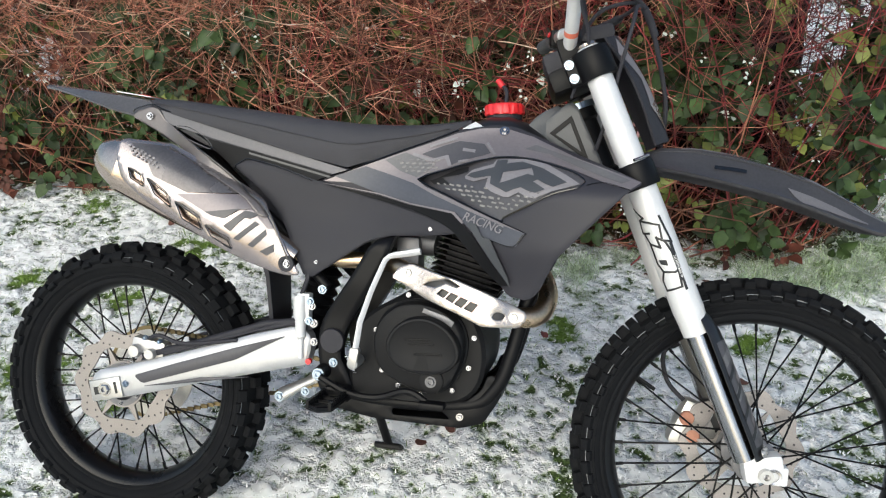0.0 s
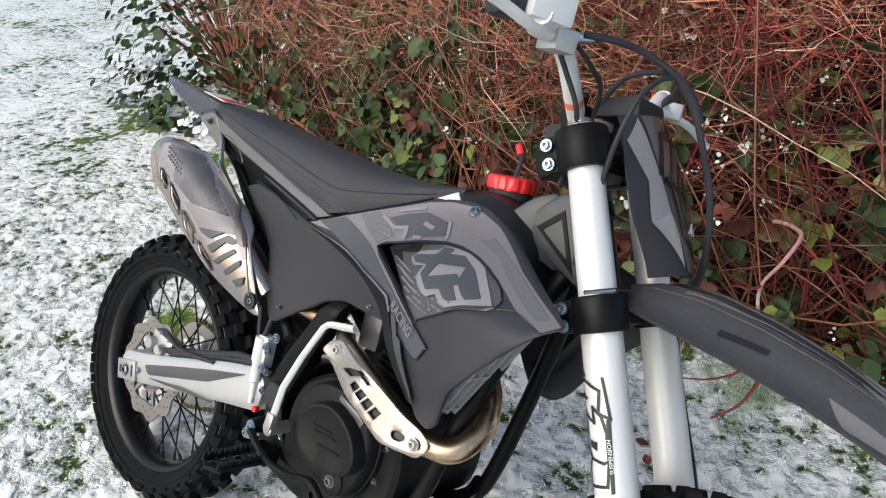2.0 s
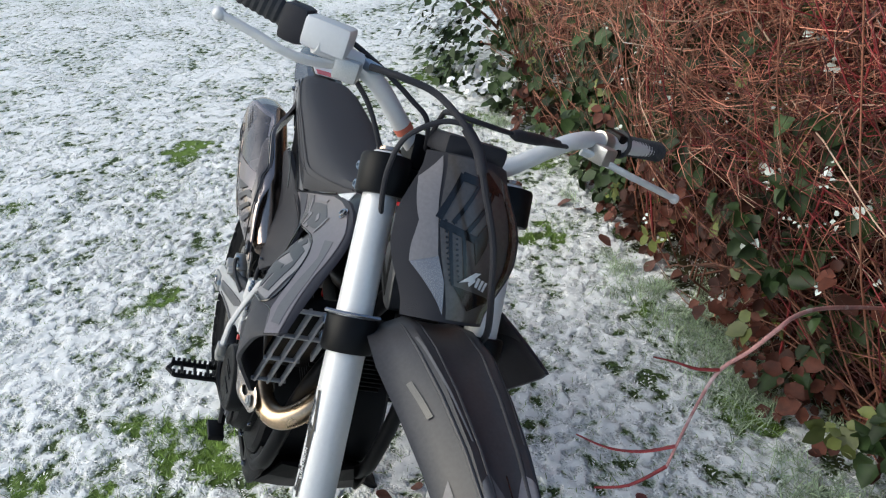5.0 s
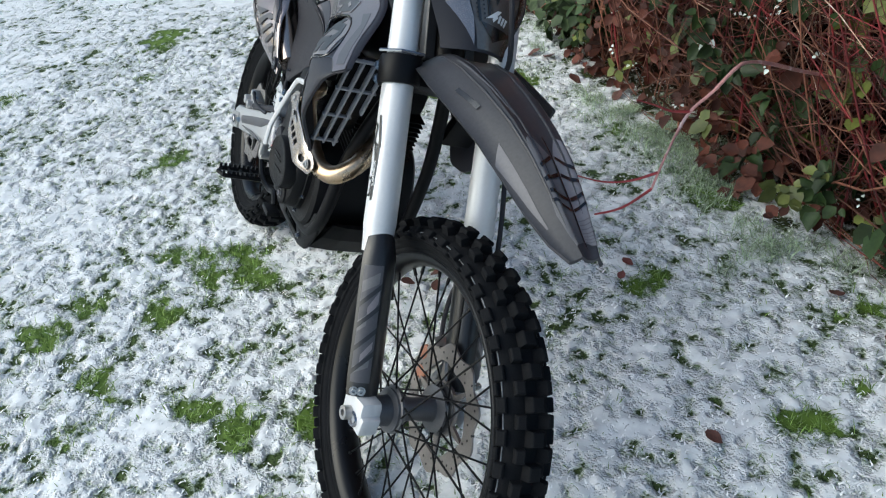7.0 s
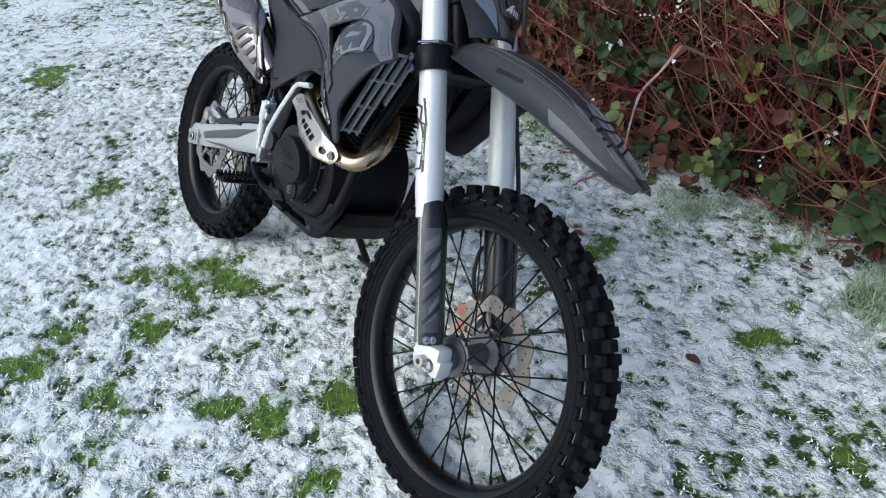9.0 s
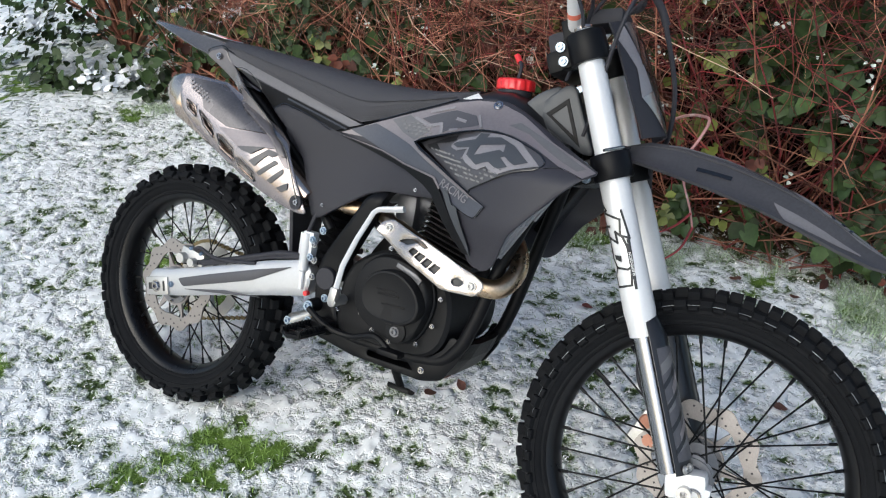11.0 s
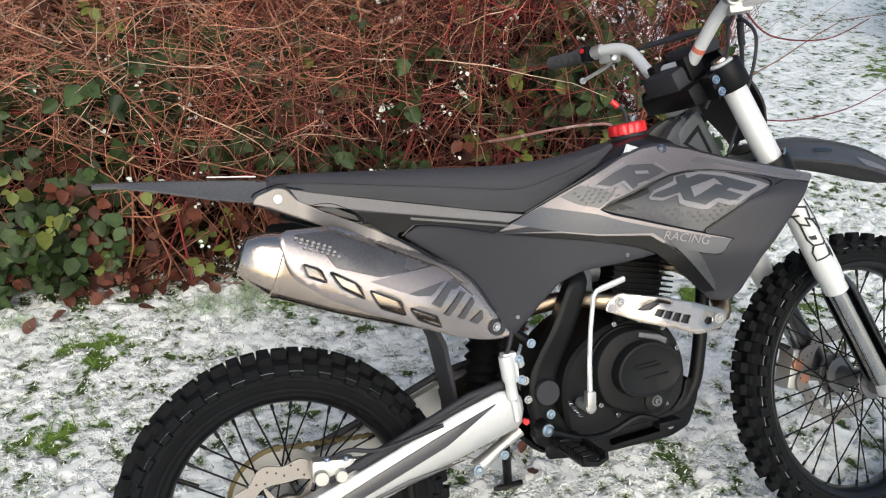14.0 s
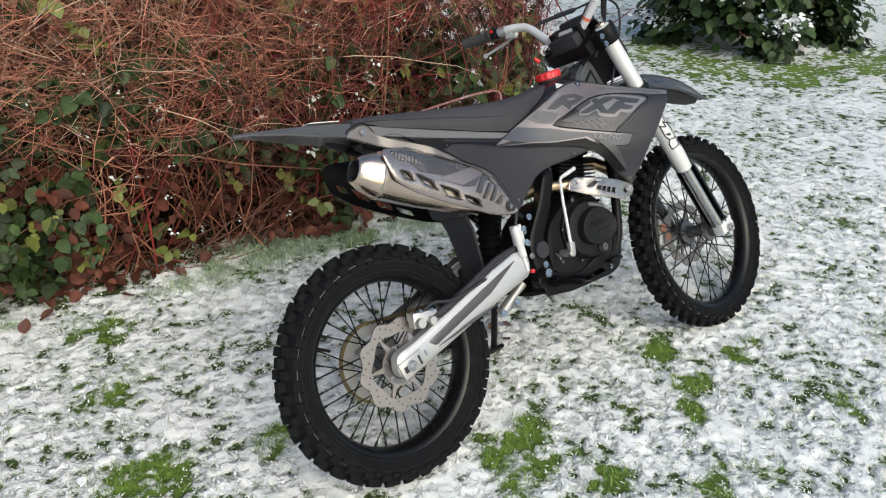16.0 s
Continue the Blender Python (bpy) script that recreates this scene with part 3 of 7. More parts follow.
for pts, r in (([(1.25, 2.3, 0.9), (1.5, 2.35, 0.75), (1.75, 2.3, 0.72), (1.95, 2.28, 0.78)], 0.004), ([(1.3, 2.35, 0.5), (1.6, 2.3, 0.42), (1.85, 2.22, 0.45), (2.1, 2.2, 0.52)], 0.0035)):
    bm = bmesh.new()
    q = spline(pts, 6)
    tube(bm, q, [r * (1 - 0.5 * k / len(q)) for k in range(len(q))], 7)
    part("arching_stem", bm, RED_STEM, hedge)


def shrub(name, centre, rx, ry, rz, n, size, label, seed, snow=0.35):
    """A low evergreen shrub: limbs, many long leaves, snow on the upper sprays."""
    rs = np.random.RandomState(seed)
    root = tagged(new(name), label, "shrub")
    root.location = centre
    k = 6
    m = 60
    a, e = rs.uniform(0, math.tau, m), rs.uniform(0.2, 1.2, m)
    tip = np.stack([rx * np.cos(a) * np.cos(e), ry * np.sin(a) * np.cos(e), rz * np.sin(e)], 1) * rs.uniform(0.7, 1.0, (m, 1))
    t = np.linspace(0, 1, k)[None, :, None]
    lines = tip[:, None] * t + np.array([0, 0, 0.25]) * (t * (1 - t)) + rs.normal(0, 0.02, (m, k, 3)) * t
    v, fc = canes(lines, taper(m, k, 0.008, 0.016), 5)
    stuff("branch_tangle", v.tolist(), fc.tolist(), BROWN_STEM, root)
    lump = rs.normal(0, 1, (70, 3))
    lump = unit(lump) * rs.uniform(0.75, 1.08, (70, 1))
    lump[:, 2] = np.abs(lump[:, 2])
    pick = lump[rs.randint(0, 70, n)] + rs.normal(0, 0.13, (n, 3))
    p = pick * np.array([rx, ry, rz])
    p[:, 2] = np.maximum(p[:, 2], 0.03)
    nrm = unit(pick * 0.6 + np.array([0, 0, 0.7]) + rs.normal(0, 0.4, (n, 3)))
    way = unit(pick + np.array([0, 0, -0.5]) + rs.normal(0, 0.5, (n, 3)))
    v, fc = leaves(p, rs.uniform(size * 0.6, size * 1.2, n), nrm, way, 0.12)
    stuff("foliage", v.tolist(), fc.tolist(), LEAF, root)
    # snow in soft heaps on some of the sprays
    heap = lump[rs.permutation(70)[:int(70 * snow)]] * np.array([rx, ry, rz]) * 1.13 + np.array([0, 0, 0.04])
    k = 150
    p2 = np.repeat(heap, k, 0) + rs.normal(0, 1, (len(heap) * k, 3)) * np.array([0.09, 0.09, 0.04])
    p2[:, 2] = np.maximum(p2[:, 2], 0.05)
    nr = unit(np.repeat(unit(heap), k, 0) * 0.5 + np.array([0, 0, 0.8]) + rs.normal(0, 0.3, (len(p2), 3)))
    v, fc = leaves(p2, rs.uniform(0.02, 0.055, len(p2)), nr, unit(rs.normal(0, 1, (len(p2), 3))), 0.1)
    stuff("snow_load", v.tolist(), fc.tolist(), SNOWCAP, root)
    return root


SNOWCAP = material("clean_snow", (0.82, 0.84, 0.87), 0.7, vary=0.06, stain=20, scale=150, bump=0.004)
shrub("evergreen_shrub", (5.75, 3.1, 0), 0.98, 0.8, 1.2, 9000, 0.11, "dark evergreen shrub with snow lying on its leaves", 5, 0.6)
shrub("snowy_bush", (-2.8, 3.72, 0), 0.72, 0.55, 1.35, 2600, 0.07, "loose evergreen bush with clumps of snow", 8, 0.2)

# ---- the dirt bike, in its own frame: x ahead, y to its left, z up; it leans on its stand ----
BIKE = Matrix(((0.9864, 0.1545, 0.0558, -0.6826), (-0.1637, 0.8953, 0.4142, 1.3379), (0.0140, -0.4177, 0.9085, -0.0127), (0, 0, 0, 1)))
bike = tagged(new("dirt_bike"), "black and grey dirt bike leaning on its side stand", "motorcycle")
bike.matrix_world = BIKE

# the front end turns about the steering head
HEAD = Vector((0.956, 0, 0.986))
RAKE = Vector((0.4236, 0, -0.9058))
STEER = Matrix.Translation(HEAD) @ Matrix.Rotation(radians(-3.5), 4, RAKE) @ Matrix.Translation(-HEAD)
# the bar has its own turn and offset, set to fit the camera's view
BAR_TURN = Matrix.Translation(HEAD + Vector((-0.004, 0.008, 0))) @ Matrix.Rotation(radians(-1.3), 4, RAKE) @ Matrix.Translation(-HEAD)
LEG = Vector((1.006, 0, 1.009))


def settle(p):
    """A point of the front end, steered, then shifted and sheared to fit the camera's view."""
    p = STEER @ Vector(p)
    k = 1 - min(p.z, 1.0)
    return p + Vector((-0.004 - 0.027 * k, -0.014 - 0.028 * k, 0.015 * k))


def on_leg(s, out=0.0, y=0.0):
    """A point s metres down the fork leg, out metres ahead of it and y to the left."""
    return LEG + RAKE * s + Vector((0.9058, 0, 0.4236)) * out + Vector((0, y, 0))


def bolt(where, way, parent, mat=None, r=0.008, name="bolt", label=""):
    """A hexagon bolt with a washer."""
    bm = bmesh.new()
    m = along(where, Vector(where) + Vector(way))
    lathe(bm, [(0, 0), (0, r * 1.25), (0.002, r * 1.25), (0.002, 0)], m, 14)
    lathe(bm, [(0.001, r * 0.95), (0.005, r * 0.95), (0.0065, r * 0.8), (0.0065, r * 0.5), (0.0012, r * 0.46), (0.0012, 0)], m, 6)
    return part(name, bm, mat or ZINC, parent, label, smooth=False)


# -- wheels --
def wheel(name, m, tyre_r, rim_r, half, knobs, disc_side, label):
    """A spoked wheel: the hub carries the tyre, the rim, the spokes and the brake disc."""
    bm = bmesh.new()
    lathe(bm, [(-0.052, 0.012), (-0.052, 0.03), (-0.046, 0.043), (-0.041, 0.043), (-0.036, 0.024), (0, 0.02), (0.036, 0.024), (0.041, 0.043), (0.046, 0.043), (0.052, 0.03), (0.052, 0.012)], sides=40)
    hub = part(name, bm, HUB, bike, label, at=m)
    # rim
    bm = bmesh.new()
    w = half * 0.66
    lathe(bm, [(-w, rim_r), (-w - 0.003, rim_r - 0.004), (-w, rim_r - 0.012), (-w * 0.8, rim_r - 0.018), (-w * 0.45, rim_r - 0.024), (0, rim_r - 0.026), (w * 0.45, rim_r - 0.024), (w * 0.8, rim_r - 0.018),
               (w, rim_r - 0.012), (w + 0.003, rim_r - 0.004), (w, rim_r), (w * 0.8, rim_r - 0.003), (0, rim_r - 0.008), (-w * 0.8, rim_r - 0.003)], sides=96, closed=True)
    part("rim", bm, GLOSSRIM, hub, "gloss black anodised rim")
    # tyre: carcass and blocks
    bm = bmesh.new()
    c = tyre_r - 0.016
    h = c - rim_r
    prof = [(-w - 0.001, rim_r - 0.003), (-w - 0.005, rim_r + 0.002), (-w - 0.0045, rim_r + 0.006), (-half * 0.86, rim_r + 0.2 * h), (-half * 0.985, rim_r + 0.42 * h), (-half * 0.99, rim_r + 0.6 * h), (-half * 0.86, rim_r + 0.8 * h), (-half * 0.55, rim_r + 0.94 * h), (0, c)]
    prof += [(-a, b) for a, b in prof[-2::-1]]
    lathe(bm, prof + [prof[0]], sides=96, cap=False)
    for sd in (-1, 1):
        lathe(bm, [(sd * half * p, rim_r + q * h) for p, q in ((0.99, 0.34), (1.012, 0.36), (1.012, 0.375), (0.99, 0.39))] + [(sd * half * 0.99, rim_r + 0.34 * h)], sides=96, cap=False)
    part("tyre", bm, RUBBER, hub, "black knobbly off-road tyre")
    for sd in (-1, 1):
        bm = bmesh.new()
        q = (rim_r + 0.7 * h, sd * half * 0.945)
        tube(bm, [(q[0] * math.cos(math.tau * k / 72), q[1], q[0] * math.sin(math.tau * k / 72)) for k in range(73)], 0.0009, 4)
        part("mould_line", bm, MOULD, hub, "thin pale moulding line on the tyre")

    def block(lx, ly, up, chamfer=0.0018):
        """A tapered tread block, its foot sunk in the carcass."""
        me = bpy.data.meshes.new("tread_block")
        vs, fs = [], []
        for dz, k, d in ((-0.008, 1.06, 0), (up - chamfer, 0.94, 0), (up, 0.94, chamfer)):
            vs += [(dz, sy * (ly * k / 2 - d), sz * (lx * k / 2 - d)) for sy, sz in ((-1, -1), (1, -1), (1, 1), (-1, 1))]
        for r in (0, 4):
            fs += [(r + k, r + (k + 1) % 4, r + 4 + (k + 1) % 4, r + 4 + k) for k in range(4)]
        fs.append((8, 9, 10, 11))
        me.from_pydata(vs, [], fs)
        me.materials.append(RUBBER)
        return me

    s = math.tau / knobs
    rows_ = [(0.0, 0.0, 0, block(0.5 * s * c, half * 0.52, 0.016)),
             (0.5, 0.47, 0.45, block(0.44 * s * c, half * 0.36, 0.016)),
             (0.0, 0.80, 0.95, block(0.5 * s * c, half * 0.36, 0.017)),
             (0.5, 0.94, 1.25, block(0.4 * s * c, half * 0.2, 0.011))]
    for i in range(knobs):
        for shift, out, tilt, me in rows_:
            for sd in ((-1, 1) if out else (1,)):
                y = sd * out * half
                rr = c - 0.25 * out ** 2 * h - (0.012 if out > 0.7 else 0)
                at = Matrix.Rotation(-(i + shift) * s, 4, "Y") @ Matrix.Translation((rr, y, 0)) @ Matrix.Rotation(sd * tilt, 4, "Z")
                shared("tread_block", me, hub, at)
    # spokes: 36, laced alternately to both flanges
    bm = bmesh.new()
    tube(bm, [(0.041 * math.cos(0.75), -0.043, 0.041 * math.sin(0.75)), (rim_r - 0.03, -0.004, 0)], 0.0019, 6)
    tube(bm, [(rim_r - 0.04, -0.0058, 0.0018), (rim_r - 0.024, -0.003, 0)], 0.0034, 6)
    lead = part("spoke", bm, BLACKMETAL, hub)
    bm = bmesh.new()
    tube(bm, [(0.041 * math.cos(0.75), -0.047, -0.041 * math.sin(0.75)), (rim_r - 0.03, -0.004, 0)], 0.0019, 6)
    tube(bm, [(rim_r - 0.04, -0.0058, -0.0018), (rim_r - 0.024, -0.003, 0)], 0.0034, 6)
    trail = part("spoke", bm, BLACKMETAL, hub)
    bm = bmesh.new()
    tube(bm, [(0.041 * math.cos(0.75), 0.043, 0.041 * math.sin(0.75)), (rim_r - 0.03, 0.004, 0)], 0.0019, 6)
    tube(bm, [(rim_r - 0.04, 0.0058, 0.0018), (rim_r - 0.024, 0.003, 0)], 0.0034, 6)
    lead2 = part("spoke", bm, BLACKMETAL, hub)
    bm = bmesh.new()
    tube(bm, [(0.041 * math.cos(0.75), 0.047, -0.041 * math.sin(0.75)), (rim_r - 0.03, 0.004, 0)], 0.0019, 6)
    tube(bm, [(rim_r - 0.04, 0.0058, -0.0018), (rim_r - 0.024, 0.003, 0)], 0.0034, 6)
    trail2 = part("spoke", bm, BLACKMETAL, hub)
    kinds = (lead, lead2, trail, trail2)
    for i in range(36):
        r = Matrix.Rotation(math.tau * i / 36, 4, "Y")
        if i < 4:
            kinds[i].matrix_local = r
        else:
            shared("spoke", kinds[i % 4].data, hub, r)
    # wavy disc with slots
    bm = bmesh.new()
    sides, y = 144, 0.058 * disc_side
    ro = [0.117 + 0.006 * math.cos(10 * math.tau * k / sides) for k in range(sides)]
    ri = [0.084 + 0.004 * math.cos(6 * math.tau * k / sides) for k in range(sides)]
    ring = lambda rad, yy: [(rad[k] * math.cos(math.tau * k / sides), yy, rad[k] * math.sin(math.tau * k / sides)) for k in range(sides)]
    loft(bm, [ring(ri, y - 0.002), ring(ro, y - 0.002), ring(ro, y + 0.002), ring(ri, y + 0.002), ring(ri, y - 0.002)], cap=False)
    bmesh.ops.remove_doubles(bm, verts=bm.verts, dist=1e-6)
    bmesh.ops.recalc_face_normals(bm, faces=bm.faces)
    disc = part("brake_disc", bm, DISC, hub, "wavy drilled steel brake disc")
    # solid black dots paint the dark of the drilled holes
    bm = bmesh.new()
    for i in range(48):
        a = math.tau * i / 48
        rr = 0.094 + 0.0085 * (i % 3)
        lathe(bm, [(y - 0.0026, 0.0), (y - 0.0026, 0.0023), (y + 0.0026, 0.0023), (y + 0.0026, 0.0)], Matrix.Translation((rr * math.cos(a), 0, rr * math.sin(a))), 6)
    tagged(part("disc_hole_dots", bm, INK, hub, "black dots standing in for the shade in the disc's drilled holes"), kind="stuff")
    bm = bmesh.new()
    star = [0.053 + 0.037 * max(0.0, math.cos(6 * math.tau * k / sides + 0.4)) ** 8 for k in range(sides)]
    hole = [0.037] * sides
    loft(bm, [ring(hole, y - 0.003), ring(star, y - 0.003), ring(star, y + 0.003), ring(hole, y + 0.003), ring(hole, y - 0.003)], cap=False)
    bmesh.ops.remove_doubles(bm, verts=bm.verts, dist=1e-6)
    bmesh.ops.recalc_face_normals(bm, faces=bm.faces)
    part("disc_carrier", bm, DISC, hub, "star-shaped disc carrier")
    bm = bmesh.new()
    lathe(bm, [(y - 0.006, 0.036), (y - 0.006, 0.049), (y + 0.006, 0.049), (y + 0.006, 0.036)], sides=40, closed=True)
    part("hub_ring", bm, HUB, hub, "dark cast ring that carries the disc")
    for i in range(6):
        a = math.tau * (i + 0.5) / 6
        bolt((0.0425 * math.cos(a), y + 0.005 * disc_side, 0.0425 * math.sin(a)), (0, disc_side, 0), hub, CHROME, 0.0042, "disc_bolt")
    # valve
    bm = bmesh.new()
    a = 2.6
    tube(bm, [((rim_r - 0.025) * math.cos(a), 0, (rim_r - 0.025) * math.sin(a)), ((rim_r - 0.065) * math.cos(a), -0.004, (rim_r - 0.065) * math.sin(a))], 0.004, 8)
    part("valve", bm, BLACKMETAL, hub)
    return hub


rear = wheel("rear_wheel", Matrix.Translation((0, 0, 0.31)) @ Matrix.Rotation(radians(-1.2), 4, "X"), 0.319, 0.2435, 0.055, 34, -1, "rear wheel hub of turned alloy")
front = wheel("front_wheel", Matrix.Translation(settle((1.365, 0, 0.288))) @ STEER.to_3x3().to_4x4() @ Matrix.Rotation(radians(-2.4), 4, "X"), 0.346, 0.2815, 0.044, 44, 1, "front wheel hub of turned alloy")


# -- fork --
def front_part(name, bm, mat, label="", smooth=True, parent=None):
    on_bar = name == "handlebar" or (parent is not None and parent.name == "handlebar")
    for v in bm.verts:
        v.co = BAR_TURN @ v.co if on_bar else settle(v.co)
    return part(name, bm, mat, parent or bike, label, smooth)


for sd in (-1, 1):
    y = sd * 0.103
    bm = bmesh.new()
    lathe(bm, [(-0.055, 0), (-0.055, 0.02), (-0.05, 0.0245), (0.0, 0.0245), (0.2, 0.0255), (0.23, 0.0272), (0.42, 0.0282), (0.475, 0.0285), (0.484, 0.0275), (0.505, 0.0262), (0.522, 0.0258), (0.522, 0.022)], along(on_leg(0, 0, y), on_leg(1, 0, y)), 40)
    leg = front_part("fork_tube", bm, WHITE, "silver-white painted upper fork tube")
    bm = bmesh.new()
    lathe(bm, [(0.49, 0.0215), (0.772, 0.0215), (0.772, 0)], along(on_leg(0, 0, y), on_leg(1, 0, y)), 32)
    front_part("fork_stanchion", bm, CHROME, "polished lower fork leg", parent=leg)
    bm = bmesh.new()
    lathe(bm, [(-0.057, 0), (-0.057, 0.018), (-0.062, 0.017), (-0.063, 0.012), (-0.06, 0.0)], along(on_leg(0, 0, y), on_leg(1, 0, y)), 24)
    front_part("fork_cap", bm, STEEL, "bronze anodised fork cap", parent=leg)
    # axle lug
    bm = bmesh.new()
    box(bm, on_leg(0.797, 0.022, y), (0.072, 0.042, 0.05), Matrix.Rotation(radians(-12), 4, "Y"), 0.012)
    box(bm, (1.392, y, 0.286), (0.03, 0.036, 0.036), Matrix(), 0.006)
    lug = front_part("axle_lug", bm, WHITE, "cast silver axle lug", parent=leg)
    bm = bmesh.new()
    lathe(bm, [(0.018, 0), (0.018, 0.009), (0.023, 0.009), (0.0235, 0.013), (0.021, 0.0145), (0.015, 0.0145)], along((1.38, y, 0.286), (1.38, y + sd, 0.286)), 22)
    front_part("axle_end", bm, CHROME, parent=leg)
    # guard round the front and the outside of the lower leg
    bm = bmesh.new()
    rings = []
    for s, wd in ((0.478, 0.5), (0.5, 0.8), (0.53, 0.98), (0.56, 1.0), (0.65, 0.98), (0.74, 1.0), (0.775, 0.92)):
        ring = []
        for k in range(15):
            a = radians(-72 + 14 * k) if sd < 0 else radians(72 - 14 * k)
            fx, fy = math.cos(a) * 0.037 * wd + 0.003, math.sin(a) * 0.037 * wd
            ring.append(on_leg(s, fx, y + fy * 0.92))
        inner = [on_leg(s, 0.9 * (q - on_leg(s, 0, y)).dot(Vector((0.9058, 0, 0.4236))), y + 0.9 * (q.y - y)) for q in ring]
        rings.append(ring + inner[::-1])
    loft(bm, rings)
    bmesh.ops.recalc_face_normals(bm, faces=bm.faces)
    guard = front_part("fork_guard", bm, GUARDBLACK, "black plastic fork guard with grey graphics")
    # slanted grey graphics on the guard
    for s0, s1, a0, a1, mat, up, lean in ((0.545, 0.75, 4, 60, DARKGREY, 0.0, 0.0), (0.556, 0.576, 12, 58, MIDGREY, 0.0006, 0.018), (0.588, 0.61, 8, 36, BRONZE, 0.0006, 0.03), (0.575, 0.585, 4, 60, GUARDBLACK, 0.0009, 0.035),
                                          (0.612, 0.622, 4, 60, GUARDBLACK, 0.0009, 0.035), (0.63, 0.65, 34, 58, MIDGREY, 0.0006, 0.012), (0.652, 0.662, 4, 60, GUARDBLACK, 0.0009, 0.035), (0.676, 0.69, 10, 40, BRONZE, 0.0006, 0.025),
                                          (0.692, 0.702, 4, 60, GUARDBLACK, 0.0009, 0.035), (0.71, 0.722, 14, 56, MIDGREY, 0.0006, 0.012)):
        bm = bmesh.new()
        grid = []
        for s in np.linspace(s0, s1, 5):
            row = []
            for a in np.linspace(a0, a1, 7):
                sk = lean * (a - a0) / max(1, a1 - a0)
                aa = radians(-a if sd < 0 else a)
                r = 0.0378 + up
                row.append(on_leg(min(s + sk, 0.775), math.cos(aa) * r + 0.003, y + math.sin(aa) * r * 0.92))
            grid.append(row)
        loft(bm, grid, closed=False)
        front_part("guard_graphic", bm, mat, parent=guard)
    # guard screws
    for dx in (-0.022, 0.005, 0.024):
        q = settle(on_leg(0.765, 0.036 - abs(dx) * 0.3, y + sd * (0.01 + 0.6 * dx)))
        bolt(q, STEER.to_3x3() @ Vector((0.85, sd * 0.35, 0.35)), guard, ALLOY, 0.0062, "screw")

# axle through the lugs
bm = bmesh.new()
lathe(bm, [(-0.138, 0.006), (-0.138, 0.0125), (0.138, 0.0125), (0.138, 0.006)], Matrix.Translation((1.365, 0, 0.288)), 24, closed=True)
front_part("front_axle", bm, ALLOY)
bm = bmesh.new()
lathe(bm, [(-0.085, 0.012), (-0.085, 0.026), (-0.055, 0.028), (-0.052, 0.04), (-0.046, 0.04), (-0.046, 0.012)], Matrix.Translation((1.365, 0, 0.288)), 32, closed=True)
front_part("axle_spacer", bm, HUB)


# triple clamps
def clamp(s, length, name, label, back):
    bm = bmesh.new()
    for sd in (-1, 1):
        y = sd * 0.103
        lathe(bm, [(s - length / 2, 0.024), (s - length / 2, 0.0345), (s - length / 2 + 0.004, 0.0365), (s + length / 2 - 0.004, 0.0365), (s + length / 2, 0.0345), (s + length / 2, 0.024)], along(on_leg(0, 0, y), on_leg(1, 0, y)), 32, closed=True)
        box(bm, on_leg(s, -0.036, y + sd * -0.004), (0.034, 0.034, length * 0.92), Matrix.Rotation(radians(-25), 4, "Y"), 0.004)
    box(bm, on_leg(s, -0.045, 0), (0.085, 0.17, length * 0.8), Matrix.Rotation(radians(-25), 4, "Y"), 0.012)
    ob = front_part(name, bm, BLACKMETAL, label)
    for sd in (-1, 1):
        for dz in (-0.24, 0.24):
            q = on_leg(s + dz * length, -0.045, sd * 0.121)
            bolt(settle(q), STEER.to_3x3() @ Vector((0, sd, 0)), ob, ZINC, 0.0072, "clamp_bolt", "blue zinc-plated clamp bolt")
    return ob


clamp(-0.022, 0.056, "upper_clamp", "black upper triple clamp", 0.05)
clamp(0.205, 0.05, "lower_clamp", "black lower triple clamp", 0.05)

# cable guide rod in front of the lower clamp
bm = bmesh.new()
tube(bm, [on_leg(0.176, 0.0, -0.145), on_leg(0.176, 0.03, -0.12), on_leg(0.176, 0.034, -0.08), on_leg(0.176, -0.02, -0.062)], 0.003, 6)
front_part("cable_guide", bm, CHROME)

# -- handlebar --
bm = bmesh.new()
right_bar = [(0.95, 0.0, 1.068), (0.95, -0.065, 1.068), (0.952, -0.085, 1.078), (0.957, -0.15, 1.135), (0.957, -0.178, 1.153), (0.952, -0.21, 1.166), (0.924, -0.30, 1.188), (0.895, -0.405, 1.208)]
left_bar = [(0.95, 0.065, 1.068), (0.952, 0.085, 1.078), (0.955, 0.15, 1.132), (0.945, 0.19, 1.149), (0.93, 0.225, 1.153), (0.91, 0.30, 1.155), (0.874, 0.393, 1.156)]
line = left_bar[::-1] + right_bar
tube(bm, spline(line, 5), 0.0135, 14)
bar = front_part("handlebar", bm, WHITE, "brushed silver alloy handlebar")
